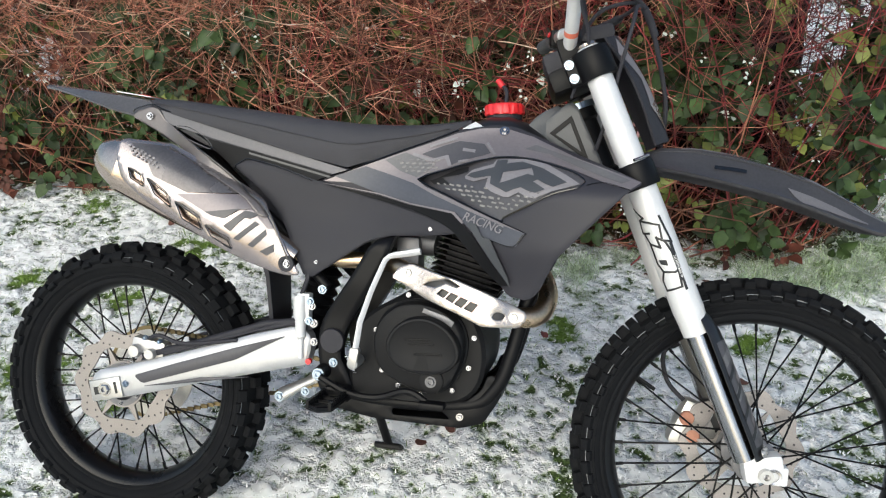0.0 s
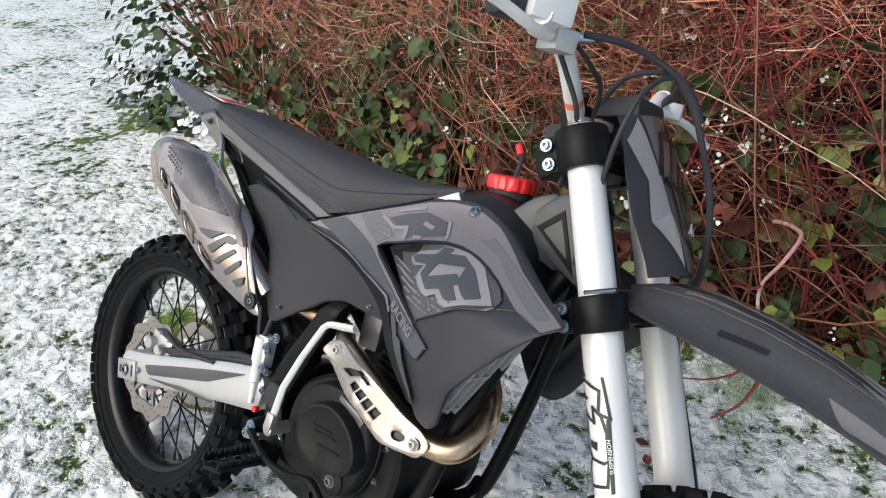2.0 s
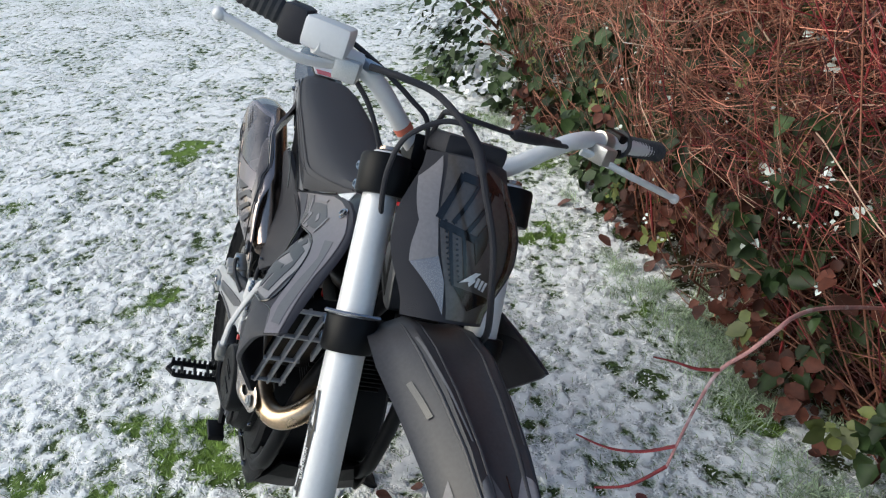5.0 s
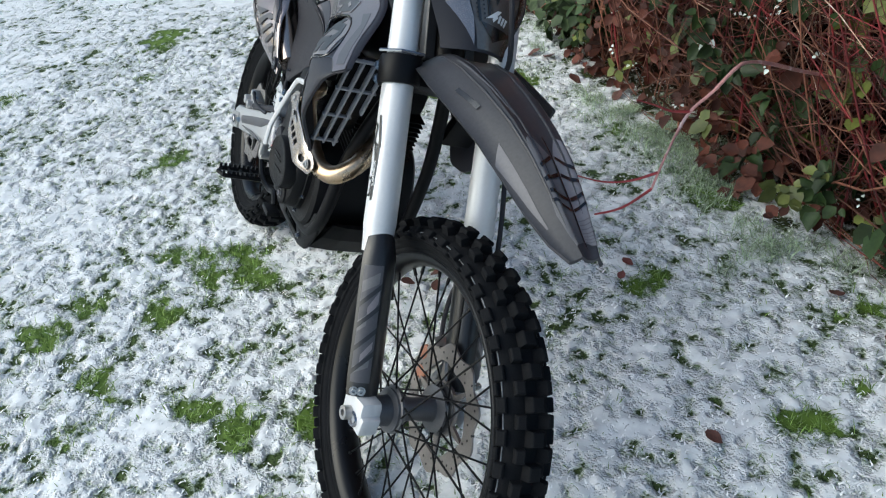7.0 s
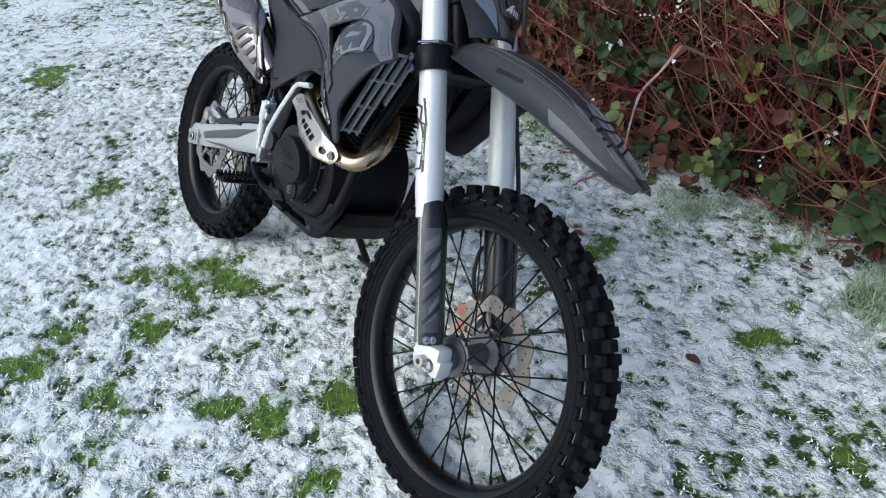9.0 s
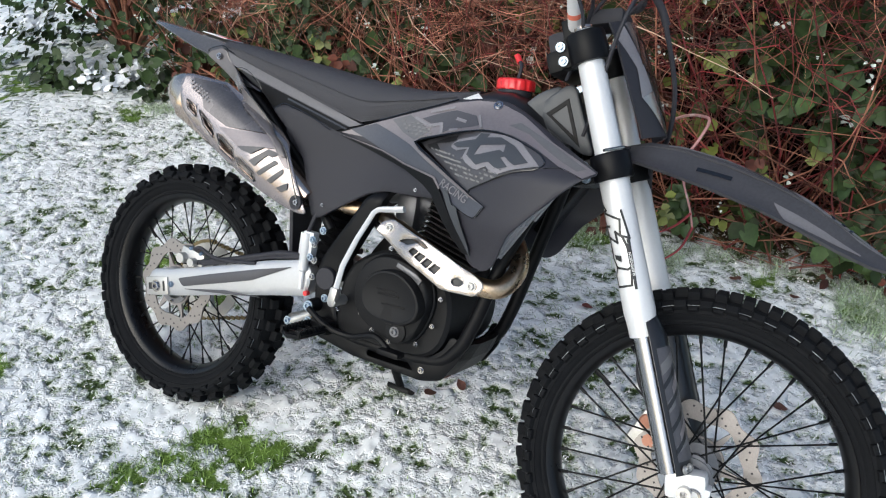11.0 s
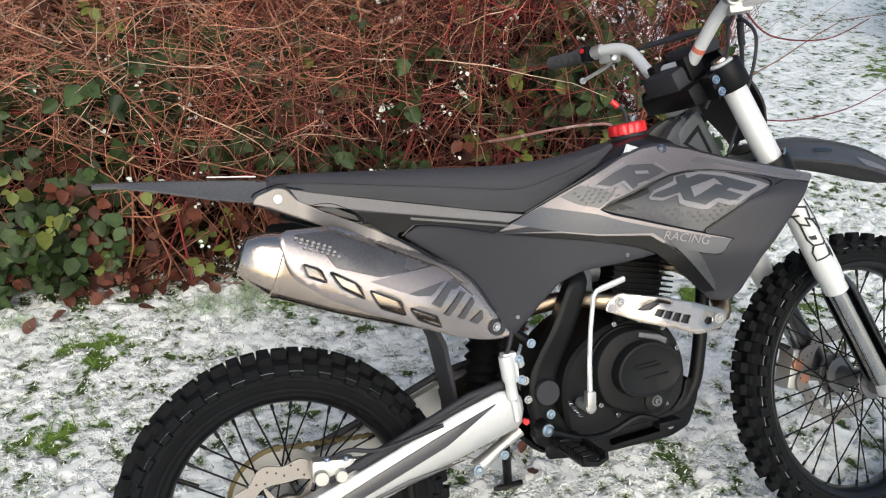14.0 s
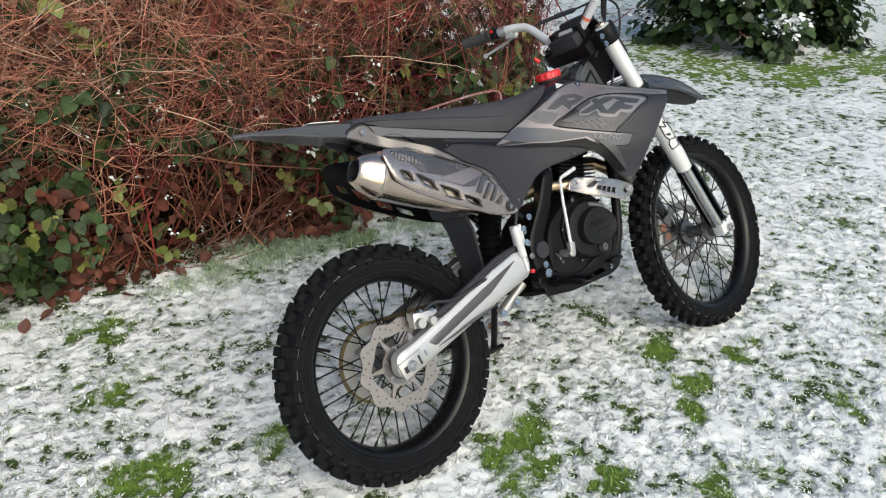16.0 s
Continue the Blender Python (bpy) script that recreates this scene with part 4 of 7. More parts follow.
for sd in (-1, 1):
    bm = bmesh.new()
    a, b = (Vector((0.9065, 0.29, 1.1545)), Vector((0.872, 0.398, 1.156))) if sd > 0 else (Vector((0.926, -0.295, 1.1875)), Vector((0.893, -0.412, 1.2095)))
    d = b - a
    n = 13
    pts = [a + d * (k / (n * 2)) for k in range(n * 2 + 1)]
    tube(bm, pts, [0.0175 if k % 2 else 0.0158 for k in range(n * 2 + 1)], 16)
    lathe(bm, [(-0.006, 0.013), (-0.006, 0.024), (0.0, 0.024), (0.006, 0.017), (0.006, 0.013)], along(a, b), 20, closed=True)
    front_part("grip", bm, GRIP, "grey ribbed rubber grip", parent=bar)
    # lever
    bm = bmesh.new()
    if sd > 0:
        lv = [(0.942, 0.2, 1.132), (0.952, 0.228, 1.13), (0.968, 0.28, 1.122), (0.966, 0.345, 1.112), (0.96, 0.4, 1.103)]
    else:
        lv = [(0.972, -0.226, 1.154), (0.98, -0.265, 1.15), (0.982, -0.3, 1.153), (0.974, -0.335, 1.161), (0.962, -0.382, 1.17)]
    tube(bm, spline(lv, 5), [0.009] * 8 + [0.0075] * 12 + [0.0088], 10, flat=0.6)
    bmesh.ops.create_uvsphere(bm, u_segments=12, v_segments=8, radius=0.0088, matrix=Matrix.Translation(lv[-1]))
    front_part("lever", bm, WHITE, "silver alloy lever with a ball end", parent=bar)
    bm = bmesh.new()
    pc = Vector((0.924, 0.243, 1.1535)) if sd > 0 else Vector((0.949, -0.222, 1.169))
    lathe(bm, [(-0.012, 0.013), (-0.012, 0.0168), (0.012, 0.0168), (0.012, 0.013)], along(pc, pc + Vector((-0.35, sd * 0.9, -0.05))), 20, closed=True)
    box(bm, pc + Vector((0.022, -sd * 0.012, -0.016)), (0.045, 0.034, 0.03), Matrix.Rotation(sd * 0.4, 4, "Z"), 0.005)
    front_part("lever_perch", bm, ALLOY, "cast silver lever perch", parent=bar)
# brake master cylinder on the right, with its banjo
bm = bmesh.new()
box(bm, (0.965, -0.245, 1.185), (0.05, 0.062, 0.04), Matrix.Rotation(-0.45, 4, "Z"), 0.007)
tube(bm, [(0.965, -0.195, 1.165), (0.97, -0.23, 1.168), (0.975, -0.262, 1.172)], 0.0125, 12)
front_part("master_cylinder", bm, WHITE, "cast silver brake reservoir", parent=bar)
bm = bmesh.new()
tube(bm, [(0.963, -0.186, 1.164), (0.975, -0.18, 1.165), (1.0, -0.17, 1.168)], [0.009, 0.008, 0.005], 10)
front_part("banjo_bolt", bm, ZINC, parent=bar)
# throttle housing, switch block
bm = bmesh.new()
box(bm, (0.932, -0.282, 1.184), (0.05, 0.036, 0.05), Matrix.Rotation(-0.5, 4, "Z"), 0.01)
front_part("throttle_housing", bm, PLASTIC, parent=bar)
bm = bmesh.new()
box(bm, (0.912, 0.272, 1.154), (0.036, 0.024, 0.04), Matrix.Rotation(0.3, 4, "Z"), 0.008)
front_part("switch_block", bm, BLACKMETAL, parent=bar)
bm = bmesh.new()
lathe(bm, [(0, 0), (0, 0.006), (0.004, 0.006), (0.005, 0)], along((0.894, 0.268, 1.162), (0.88, 0.264, 1.166)), 12)
front_part("stop_button", bm, RED, parent=bar)
# bar mounts and the instrument box behind the mask
for sd in (-1, 1):
    bm = bmesh.new()
    box(bm, (0.95, sd * 0.05, 1.062), (0.042, 0.03, 0.052), Matrix.Rotation(radians(-20), 4, "Y"), 0.006)
    front_part("bar_clamp", bm, BLACKMETAL)
bm = bmesh.new()
box(bm, (0.937, 0.0, 1.043), (0.072, 0.11, 0.048), Matrix.Rotation(radians(-22), 4, "Y"), 0.012)
box(bm, (1.0, 0.0, 1.1), (0.07, 0.1, 0.03), Matrix.Rotation(radians(-12), 4, "Y"), 0.01)
front_part("steering_cover", bm, PLASTIC, "black plastic cover over the steering head")
# red-orange mark where the bar leaves the clamp
bm = bmesh.new()
tube(bm, [(0.9532, -0.098, 1.089), (0.9538, -0.106, 1.096)], 0.0138, 14, flat=1.0)
front_part("bar_mark", bm, material("orange_print", (0.6, 0.16, 0.1), 0.45), "faded orange printed band", parent=bar)

# -- front mask (number plate) --
bm = bmesh.new()
MASK_TOP, MASK_LOW = Vector((1.062, 0, 1.108)), Vector((1.158, 0, 0.9))
mask_n = Vector((0.908, 0, 0.419))


def on_mask(u, v, lift=0.0):
    """u across (-1 to 1), v from the top (0) to the foot (1)."""
    wide = 0.066 + 0.034 * smooth(v / 0.45) - 0.036 * smooth((v - 0.55) / 0.45)
    bulge = -0.034 * abs(u) ** 2.2 - 0.016 * (1 - v) ** 3
    return MASK_TOP.lerp(MASK_LOW, v) + mask_n * (bulge + lift) + Vector((0, u * wide, 0))


rings = []
for v in np.linspace(0, 1, 13):
    o = [on_mask(u, v) for u in np.linspace(-1, 1, 13)]
    i = [on_mask(u * 0.97, v, -0.006) for u in np.linspace(1, -1, 13)]
    rings.append(o + i)
loft(bm, rings)
bmesh.ops.recalc_face_normals(bm, faces=bm.faces)
mask = front_part("front_mask", bm, PLASTIC, "smoked front mask with grey side band and slanted stripes")


def mask_patch(quad, mat, lift=0.0012, name="mask_graphic"):
    """A four-cornered film on the mask; corners in (u, v)."""
    bm = bmesh.new()
    (a, b, c, d) = [Vector((*q, 0)) for q in quad]
    rows = []
    for s in np.linspace(0, 1, 8):
        p, q = a.lerp(d, s), b.lerp(c, s)
        rows.append([on_mask(*(p.lerp(q, t)).xy, lift) for t in np.linspace(0, 1, 8)])
    loft(bm, rows, closed=False)
    front_part(name, bm, mat, parent=mask)


mask_patch(((-0.98, 0.17), (-0.74, 0.02), (-0.5, 0.4), (-0.73, 0.43)), MARK)
mask_patch(((-0.73, 0.43), (-0.5, 0.4), (-0.42, 0.62), (-0.8, 0.68)), MARK, 0.0014)
mask_patch(((-0.8, 0.68), (-0.42, 0.62), (-0.32, 0.76), (-0.3, 0.96)), TAUPE, 0.0018)
mask_patch(((-0.66, 0.01), (-0.15, 0.01), (0.1, 0.48), (-0.46, 0.45)), SMOKE, 0.0009, "mask_plate")
mask_patch(((-0.15, 0.01), (0.9, 0.1), (0.92, 0.5), (0.1, 0.48)), SMOKE, 0.0009, "mask_plate")
mask_patch(((-0.46, 0.45), (0.92, 0.5), (0.9, 0.98), (-0.2, 0.98)), SMOKE, 0.0009, "mask_plate")


def mask_line(p, q, w, mat=None, lift=0.002):
    d = Vector((q[0] - p[0], 2.0 * (q[1] - p[1])))
    d.normalize()
    ox, ov = -d.y * w, d.x * w / 2.0
    mask_patch(((p[0] + ox, p[1] + ov), (p[0] - ox, p[1] - ov), (q[0] - ox, q[1] - ov), (q[0] + ox, q[1] + ov)), mat or BLACKGLOSS, lift)


for p, q, w in (((-0.5, 0.4), (-0.325, 0.113), 0.05), ((-0.325, 0.125), (0.5, 0.165), 0.055), ((-0.3, 0.413), (0.025, 0.163), 0.03), ((-0.075, 0.45), (0.35, 0.188), 0.03), ((-0.475, 0.425), (0.1, 0.488), 0.045), ((-0.325, 0.438), (-0.175, 0.775), 0.025), ((-0.125, 0.463), (0.025, 0.72), 0.025), ((0.72, 0.2), (0.78, 0.8), 0.05)):
    mask_line(p, q, w)
for quad in (((0.05, 0.488), (0.275, 0.338), (0.275, 0.5), (0.15, 0.638)), ((0.075, 0.03), (0.675, 0.175), (0.225, 0.15), (-0.025, 0.113)), ((-0.175, 0.775), (0.325, 0.8), (0.825, 0.825), (0.225, 0.913))):
    mask_patch(quad, BLACKGLOSS, 0.0022)
# small printed dots beside the grey band
for i in range(12):
    for k in range(2):
        u, v = -0.42 + 0.14 * k + 0.016 * i, 0.4 + 0.031 * i
        mask_patch(((u, v), (u + 0.035, v), (u + 0.035, v + 0.013), (u, v + 0.013)), BLACKGLOSS, 0.003, "mask_dot")
# white slanted mark
mask_patch(((-0.075, 0.75), (0.175, 0.675), (0.275, 0.675), (0.15, 0.73)), WHITEINK, 0.0036, "mask_mark")
for p, q in (((0.25, 0.763), (0.27, 0.705)), ((0.335, 0.772), (0.355, 0.714)), ((0.42, 0.78), (0.44, 0.722)), ((0.1, 0.755), (0.2, 0.715))):
    mask_line(p, q, 0.03, WHITEINK, 0.0036)

# -- front mudguard --
bm = bmesh.new()
FEN = [(1.10, 0.868, 0.088, 0.03), (1.14, 0.882, 0.1, 0.04), (1.2, 0.884, 0.102, 0.05), (1.28, 0.872, 0.091, 0.052), (1.36, 0.853, 0.08, 0.05), (1.43, 0.828, 0.071, 0.046), (1.5, 0.793, 0.058, 0.036), (1.55, 0.766, 0.045, 0.024), (1.585, 0.748, 0.032, 0.01)]
rings = []
for x, z, w, drop in FEN:
    o = []
    for u in np.linspace(-1, 1, 17):
        ridge = 0.004 * math.exp(-((abs(u) - 0.45) / 0.12) ** 2)
        fall = drop * smooth((abs(u) - 0.42) / 0.58) ** 1.2
        o.append((x - 0.3 * fall, u * w * (1 - 0.06 * abs(u)), z - fall + ridge - 0.004 * (1 - abs(u))))
    rings.append(o + [(a, b * 0.95, c - 0.005) for a, b, c in o[::-1]])
loft(bm, rings)
bmesh.ops.recalc_face_normals(bm, faces=bm.faces)
fender = front_part("front_mudguard", bm, FENDER, "long charcoal front mudguard with grey graphics")


def on_fender(k, u, lift):
    """A point over the mudguard: k along its stations, u across (-1 to 1)."""
    k = min(max(k, 0), len(FEN) - 1.001)
    i = int(k)
    x, z, w, drop = (FEN[i][c] * (1 - k + i) + FEN[i + 1][c] * (k - i) for c in range(4))
    ridge = 0.004 * math.exp(-((abs(u) - 0.45) / 0.12) ** 2)
    fall = drop * smooth((abs(u) - 0.42) / 0.58) ** 1.2
    side = 0.7 * smooth((abs(u) - 0.5) / 0.4)
    return (x - 0.3 * fall, u * w * (1 - 0.06 * abs(u)) + math.copysign(lift * side, u), z - fall + ridge - 0.004 * (1 - abs(u)) + lift)


def fen_quad(quad, mat, lift=0.0016):
    """A printed film between four corners (k, u)."""
    bm = bmesh.new()
    a, b, c, d = [Vector((*q, 0)) for q in quad]
    rows = []
    for s in np.linspace(0, 1, 9):
        p, q = a.lerp(d, s), b.lerp(c, s)
        rows.append([on_fender(*p.lerp(q, t).xy, lift) for t in np.linspace(0, 1, 9)])
    loft(bm, rows, closed=False)
    front_part("mudguard_graphic", bm, mat, parent=fender)


def fen_line(p, q, w, mat=None, lift=0.003):
    d = Vector((q[0] - p[0], 2.0 * (q[1] - p[1])))
    d.normalize()
    ox, ou = -d.y * w, d.x * w / 2.0
    fen_quad(((p[0] + ox, p[1] + ou), (p[0] - ox, p[1] - ou), (q[0] - ox, q[1] - ou), (q[0] + ox, q[1] + ou)), mat or BLACKGLOSS, lift)


for sd in (-1, 1):
    side = lambda quad: [(k, -sd * u) for k, u in quad]
    fen_quad(side([(4.3, -0.77), (4.77, -0.96), (5.5, -0.9), (5.57, -0.77)]), PALE)
    fen_quad(side([(5.57, -0.77), (5.5, -0.9), (6.65, -0.83), (6.65, -0.8)]), PALE)
    for quad in ([(4.36, -0.3), (4.57, -0.5), (5.04, -0.56), (4.97, -0.02)], [(4.97, -0.02), (5.04, -0.56), (5.57, -0.54), (5.64, -0.02)], [(5.64, -0.02), (5.57, -0.54), (6.45, -0.6), (6.5, -0.02)], [(6.5, -0.02), (6.45, -0.6), (7.59, -0.53), (7.3, -0.03)]):
        fen_quad(side(quad), MARK if sd > 0 else MIDGREY)
    for p, q in (((5.3, -0.5), (4.97, -0.04)), ((5.6, -0.53), (5.4, -0.04)), ((5.84, -0.53), (5.976, -0.04)), ((6.05, -0.567), (6.3, -0.04))):
        fen_line((p[0], -sd * p[1]), (q[0], -sd * q[1]), 0.045)
    for k in range(7):
        fen_line((6.55 + 0.14 * k, sd * 0.52), (6.62 + 0.12 * k, sd * 0.06), 0.012, MIDGREY)
    # black film that paints the dark of a slot on each side
    fen_line((2.55, sd * 0.77), (3.29, sd * 0.73), 0.05)
    fen_line((1.6, sd * 0.55), (3.9, sd * 0.45), 0.03, MIDGREY, 0.002)
fen_line((4.4, 0.0), (7.6, 0.0), 0.03, BLACKGLOSS, 0.0034)
# rounded creases along both sides
for sd in (-1, 1):
    for u0, u1 in ((0.6, 0.52), (0.36, 0.3)):
        bm = bmesh.new()
        tube(bm, [on_fender(0.6 + 6.4 * k / 40, sd * (u0 + (u1 - u0) * k / 40), 0.0002) for k in range(41)], [0.0006 + 0.0022 * math.sin(math.pi * k / 40) for k in range(41)], 8)
        front_part("mudguard_crease", bm, FENDER, parent=fender)


# -- frame --
def frame_bar(pts, r, name="frame_tube", steps=5, mat=None, label="", flat=1.0, sides=12):
    bm = bmesh.new()
    tube(bm, spline(pts, steps), r, sides, flat)
    return part(name, bm, mat or BLACKMETAL, bike, label)


bm = bmesh.new()
lathe(bm, [(0.0, 0.0), (0.0, 0.032), (0.025, 0.034), (0.03, 0.029), (0.13, 0.029), (0.135, 0.034), (0.16, 0.032), (0.16, 0)], along(HEAD + RAKE * 0.03, HEAD + RAKE * 1.0), 28)
part("steering_head", bm, BLACKMETAL, bike, "black steering head tube")
bm = bmesh.new()
lathe(bm, [(0.0, 0.02), (0.0, 0.036), (0.012, 0.036), (0.012, 0.02)], along(HEAD + RAKE * 0.022, HEAD + RAKE * 1.0), 28, closed=True)
part("bearing_ring", bm, ZINC, bike, "bright bearing ring")
# twin spars from the head to the pivot plates
for sd in (-1, 1):
    bm = bmesh.new()
    out = corners([(0.985, 0.885), (0.94, 0.965), (0.90, 0.945), (0.845, 0.885), (0.80, 0.84), (0.83, 0.80), (0.88, 0.83), (0.93, 0.86), (0.965, 0.845)], 0.01)
    sheet(bm, out, lambda x, z: -0.04 - 0.25 * max(0, 0.96 - x), 0.03, 0.04, 0.004)
    spar = part("frame_spar", bm if sd < 0 else flip(bm), SPAR, bike, "dark grey pressed frame spar")
    bm = bmesh.new()
    sheet(bm, corners([(0.9, 0.925), (0.91, 0.931), (0.953, 0.968), (0.968, 0.965), (1.03, 0.842), (1.01, 0.838), (0.916, 0.884)], 0.006), -0.052, 0.02, 0.03, 0.003)
    part("head_gusset", bm if sd < 0 else flip(bm), SPAR, spar, "dark grey gusset beside the steering head")
    # flat black ring: the groove's shade is painted, nothing is sunk
    bm = bmesh.new()
    sheet(bm, [(0.9192, 0.9058), (0.9603, 0.9414), (1.0014, 0.8512)], -0.0535, 0.004, 0.05, 0.001, [[(0.9317, 0.9037), (0.9583, 0.9274), (0.9836, 0.872)]])
    part("gusset_groove_shade", bm if sd < 0 else flip(bm), BLACKMETAL, spar, "black ring painting the shaded groove of an embossed triangle")
    frame_bar([(0.975, sd * 0.03, 0.845), (0.955, sd * 0.05, 0.78), (0.905, sd * 0.09, 0.6), (0.872, sd * 0.098, 0.46), (0.845, sd * 0.1, 0.395), (0.79, sd * 0.1, 0.358), (0.62, sd * 0.1, 0.35), (0.53, sd * 0.1, 0.36)], 0.0145, "cradle_tube")
    bm = bmesh.new()
    out = corners([(0.632, 0.70), (0.585, 0.672), (0.545, 0.60), (0.502, 0.535), (0.482, 0.5), (0.478, 0.45), (0.486, 0.4), (0.475, 0.37), (0.505, 0.352), (0.56, 0.362), (0.545, 0.4), (0.524, 0.44), (0.54, 0.5), (0.575, 0.56), (0.622, 0.655)], 0.012)
    sheet(bm, out, lambda x, z: -0.118 - 0.01 * smooth((z - 0.5) / 0.1) + 0.05 * smooth((z - 0.665) / 0.05), 0.03, 0.02, 0.006)
    plate = part("pivot_plate", bm if sd < 0 else flip(bm), BLACKMETAL, bike, "black cast pivot plate")
    bm = bmesh.new()
    lathe(bm, [(0, 0), (0, 0.024), (0.006, 0.026), (0.012, 0.024), (0.012, 0)], along((0.512, sd * 0.117, 0.468), (0.512, sd * 0.2, 0.468)), 28)
    part("pivot_cap", bm, PLASTIC, plate)
frame_bar([(0.49, -0.1, 0.572), (0.44, -0.09, 0.62), (0.36, -0.075, 0.7), (0.2, -0.06, 0.82), (0.08, -0.045, 0.88)], 0.011, "subframe_tube")
frame_bar([(0.49, 0.1, 0.572), (0.44, 0.09, 0.62), (0.36, 0.075, 0.7), (0.2, 0.06, 0.82), (0.08, 0.045, 0.88)], 0.011, "subframe_tube")
for w, r in (((0.489, -0.129, 0.572), 0.0072), ((0.494, -0.149, 0.403), 0.01), ((0.515, -0.121, 0.423), 0.0074), ((0.47, -0.121, 0.5), 0.007), ((0.465, -0.121, 0.535), 0.0065), ((0.472, -0.121, 0.462), 0.0065)):
    bolt(w, (0, -1, 0), bike, ZINC if r > 0.007 else CHROME, r, "frame_bolt")
bm = bmesh.new()
lathe(bm, [(0, 0.0), (0, 0.016), (0.03, 0.014), (0.03, 0)], along((0.494, -0.118, 0.403), (0.494, -0.2, 0.403)), 20)
part("peg_boss", bm, BLACKMETAL, bike)

# -- swing arm --
for sd in (-1, 1):
    bm = bmesh.new()
    out = corners([(-0.04, 0.33), (-0.03, 0.352), (0.03, 0.366), (0.155, 0.404), (0.335, 0.464), (0.425, 0.488), (0.458, 0.478), (0.465, 0.452), (0.455, 0.41), (0.37, 0.389), (0.215, 0.348), (0.1, 0.315), (-0.02, 0.284), (-0.04, 0.3)], 0.008)
    sheet(bm, out, lambda x, z: -0.112 - 0.006 * math.cos(min(1, abs(z - 0.325 - 0.26 * x) / 0.05) * 1.5), 0.034, 0.035, 0.006)
    arm = part("swing_arm", bm if sd < 0 else flip(bm), ARMSILVER, bike, "silver-white swing arm with black stripe")
    if sd < 0:
        bm = bmesh.new()
        sheet(bm, corners([(0.065, 0.352), (0.165, 0.388), (0.30, 0.434), (0.41, 0.468), (0.30, 0.408), (0.235, 0.386), (0.085, 0.336)], 0.005), lambda x, z: -0.1205, 0.004, 0.05, 0.001)
        part("arm_stripe", bm, DARKGREY, arm, "dark grey stripe decal")
        bm = bmesh.new()
        sheet(bm, [(0.09, 0.331), (0.22, 0.362), (0.33, 0.374), (0.24, 0.357), (0.15, 0.34)], lambda x, z: -0.1205, 0.004, 0.05, 0.001)
        part("arm_stripe", bm, DARKGREY, arm)
        bm = bmesh.new()
        box(bm, (0.0, -0.119, 0.3155), (0.075, 0.008, 0.046), Matrix.Rotation(radians(-14), 4, "Y"), 0.003)
        block = part("axle_block", bm, ALLOY, arm, "alloy chain adjuster block")
        # thin black boxes paint the shade of slots that are not cut
        for x, z, w, h in ((-0.02, 0.3105, 0.014, 0.017), (0.024, 0.3215, 0.006, 0.026)):
            bm = bmesh.new()
            box(bm, (x, -0.1232, z), (w, 0.0012, h), Matrix.Rotation(radians(-14), 4, "Y"))
            part("adjuster_slot_shade", bm, INK, block, "black plate standing in for the shade in the chain adjuster's slot")
        bolt((-0.002, -0.122, 0.315), (0, -1, 0), block, CHROME, 0.0125, "axle_nut")
        bolt((0.045, -0.121, 0.331), (1, -0.1, 0.25), block, ZINC, 0.006, "adjuster_bolt")
    bm = bmesh.new()
    tube(bm, [(0.075, sd * 0.098, 0.392), (0.2, sd * 0.1, 0.43), (0.36, sd * 0.1, 0.487), (0.45, sd * 0.098, 0.5)], 0.008, 10)
    part("brake_hose" if sd < 0 else "hose", bm, PLASTIC, arm)
# cross piece
bm = bmesh.new()
box(bm, (0.40, 0, 0.445), (0.1, 0.17, 0.06), Matrix.Rotation(radians(-14), 4, "Y"), 0.012)
part("arm_bridge", bm, BLACKMETAL, bike)
# chain slider over the arm
bm = bmesh.new()
sheet(bm, corners([(0.12, 0.405), (0.3, 0.462), (0.42, 0.5), (0.47, 0.498), (0.46, 0.48), (0.42, 0.489), (0.33, 0.466), (0.13, 0.398)], 0.004), -0.108, 0.03, 0.05, 0.002)
part("arm_cover", bm, PLASTIC, bike, "black rubbing strip on the swing arm")
# linkage
bm = bmesh.new()
tube(bm, [(0.474, -0.045, 0.38), (0.43, -0.045, 0.355), (0.374, -0.045, 0.322)], [0.016, 0.011, 0.017], 12, flat=0.7)
part("shock_linkage", bm, ALLOY, bike, "cast alloy suspension link")
bolt((0.374, -0.056, 0.321), (0, -1, 0), bike, ZINC, 0.009, "link_bolt")
bolt((0.432, -0.056, 0.338), (0, -1, 0), bike, ZINC, 0.0075, "link_bolt")
bm = bmesh.new()
lathe(bm, [(0, 0), (0, 0.02), (0.025, 0.022), (0.03, 0.02), (0.05, 0.036)] + [(0.055 + 0.011 * k, 0.04 if k % 2 else 0.03) for k in range(14)] + [(0.21, 0.024), (0.25, 0.02), (0.25, 0)], along((0.405, 0, 0.40), (0.47, 0, 0.70)), 24)
part("rear_shock", bm, BLACKMETAL, bike, "black coil spring shock absorber")
# rear caliper, above the arm
bm = bmesh.new()
box(bm, (0.086, -0.088, 0.408), (0.078, 0.03, 0.042), Matrix.Rotation(radians(8), 4, "Y"), 0.007)
box(bm, (0.135, -0.086, 0.402), (0.03, 0.016, 0.03), Matrix.Rotation(radians(8), 4, "Y"), 0.004)
rc = part("rear_caliper", bm, ALLOY, bike, "cast silver brake caliper")
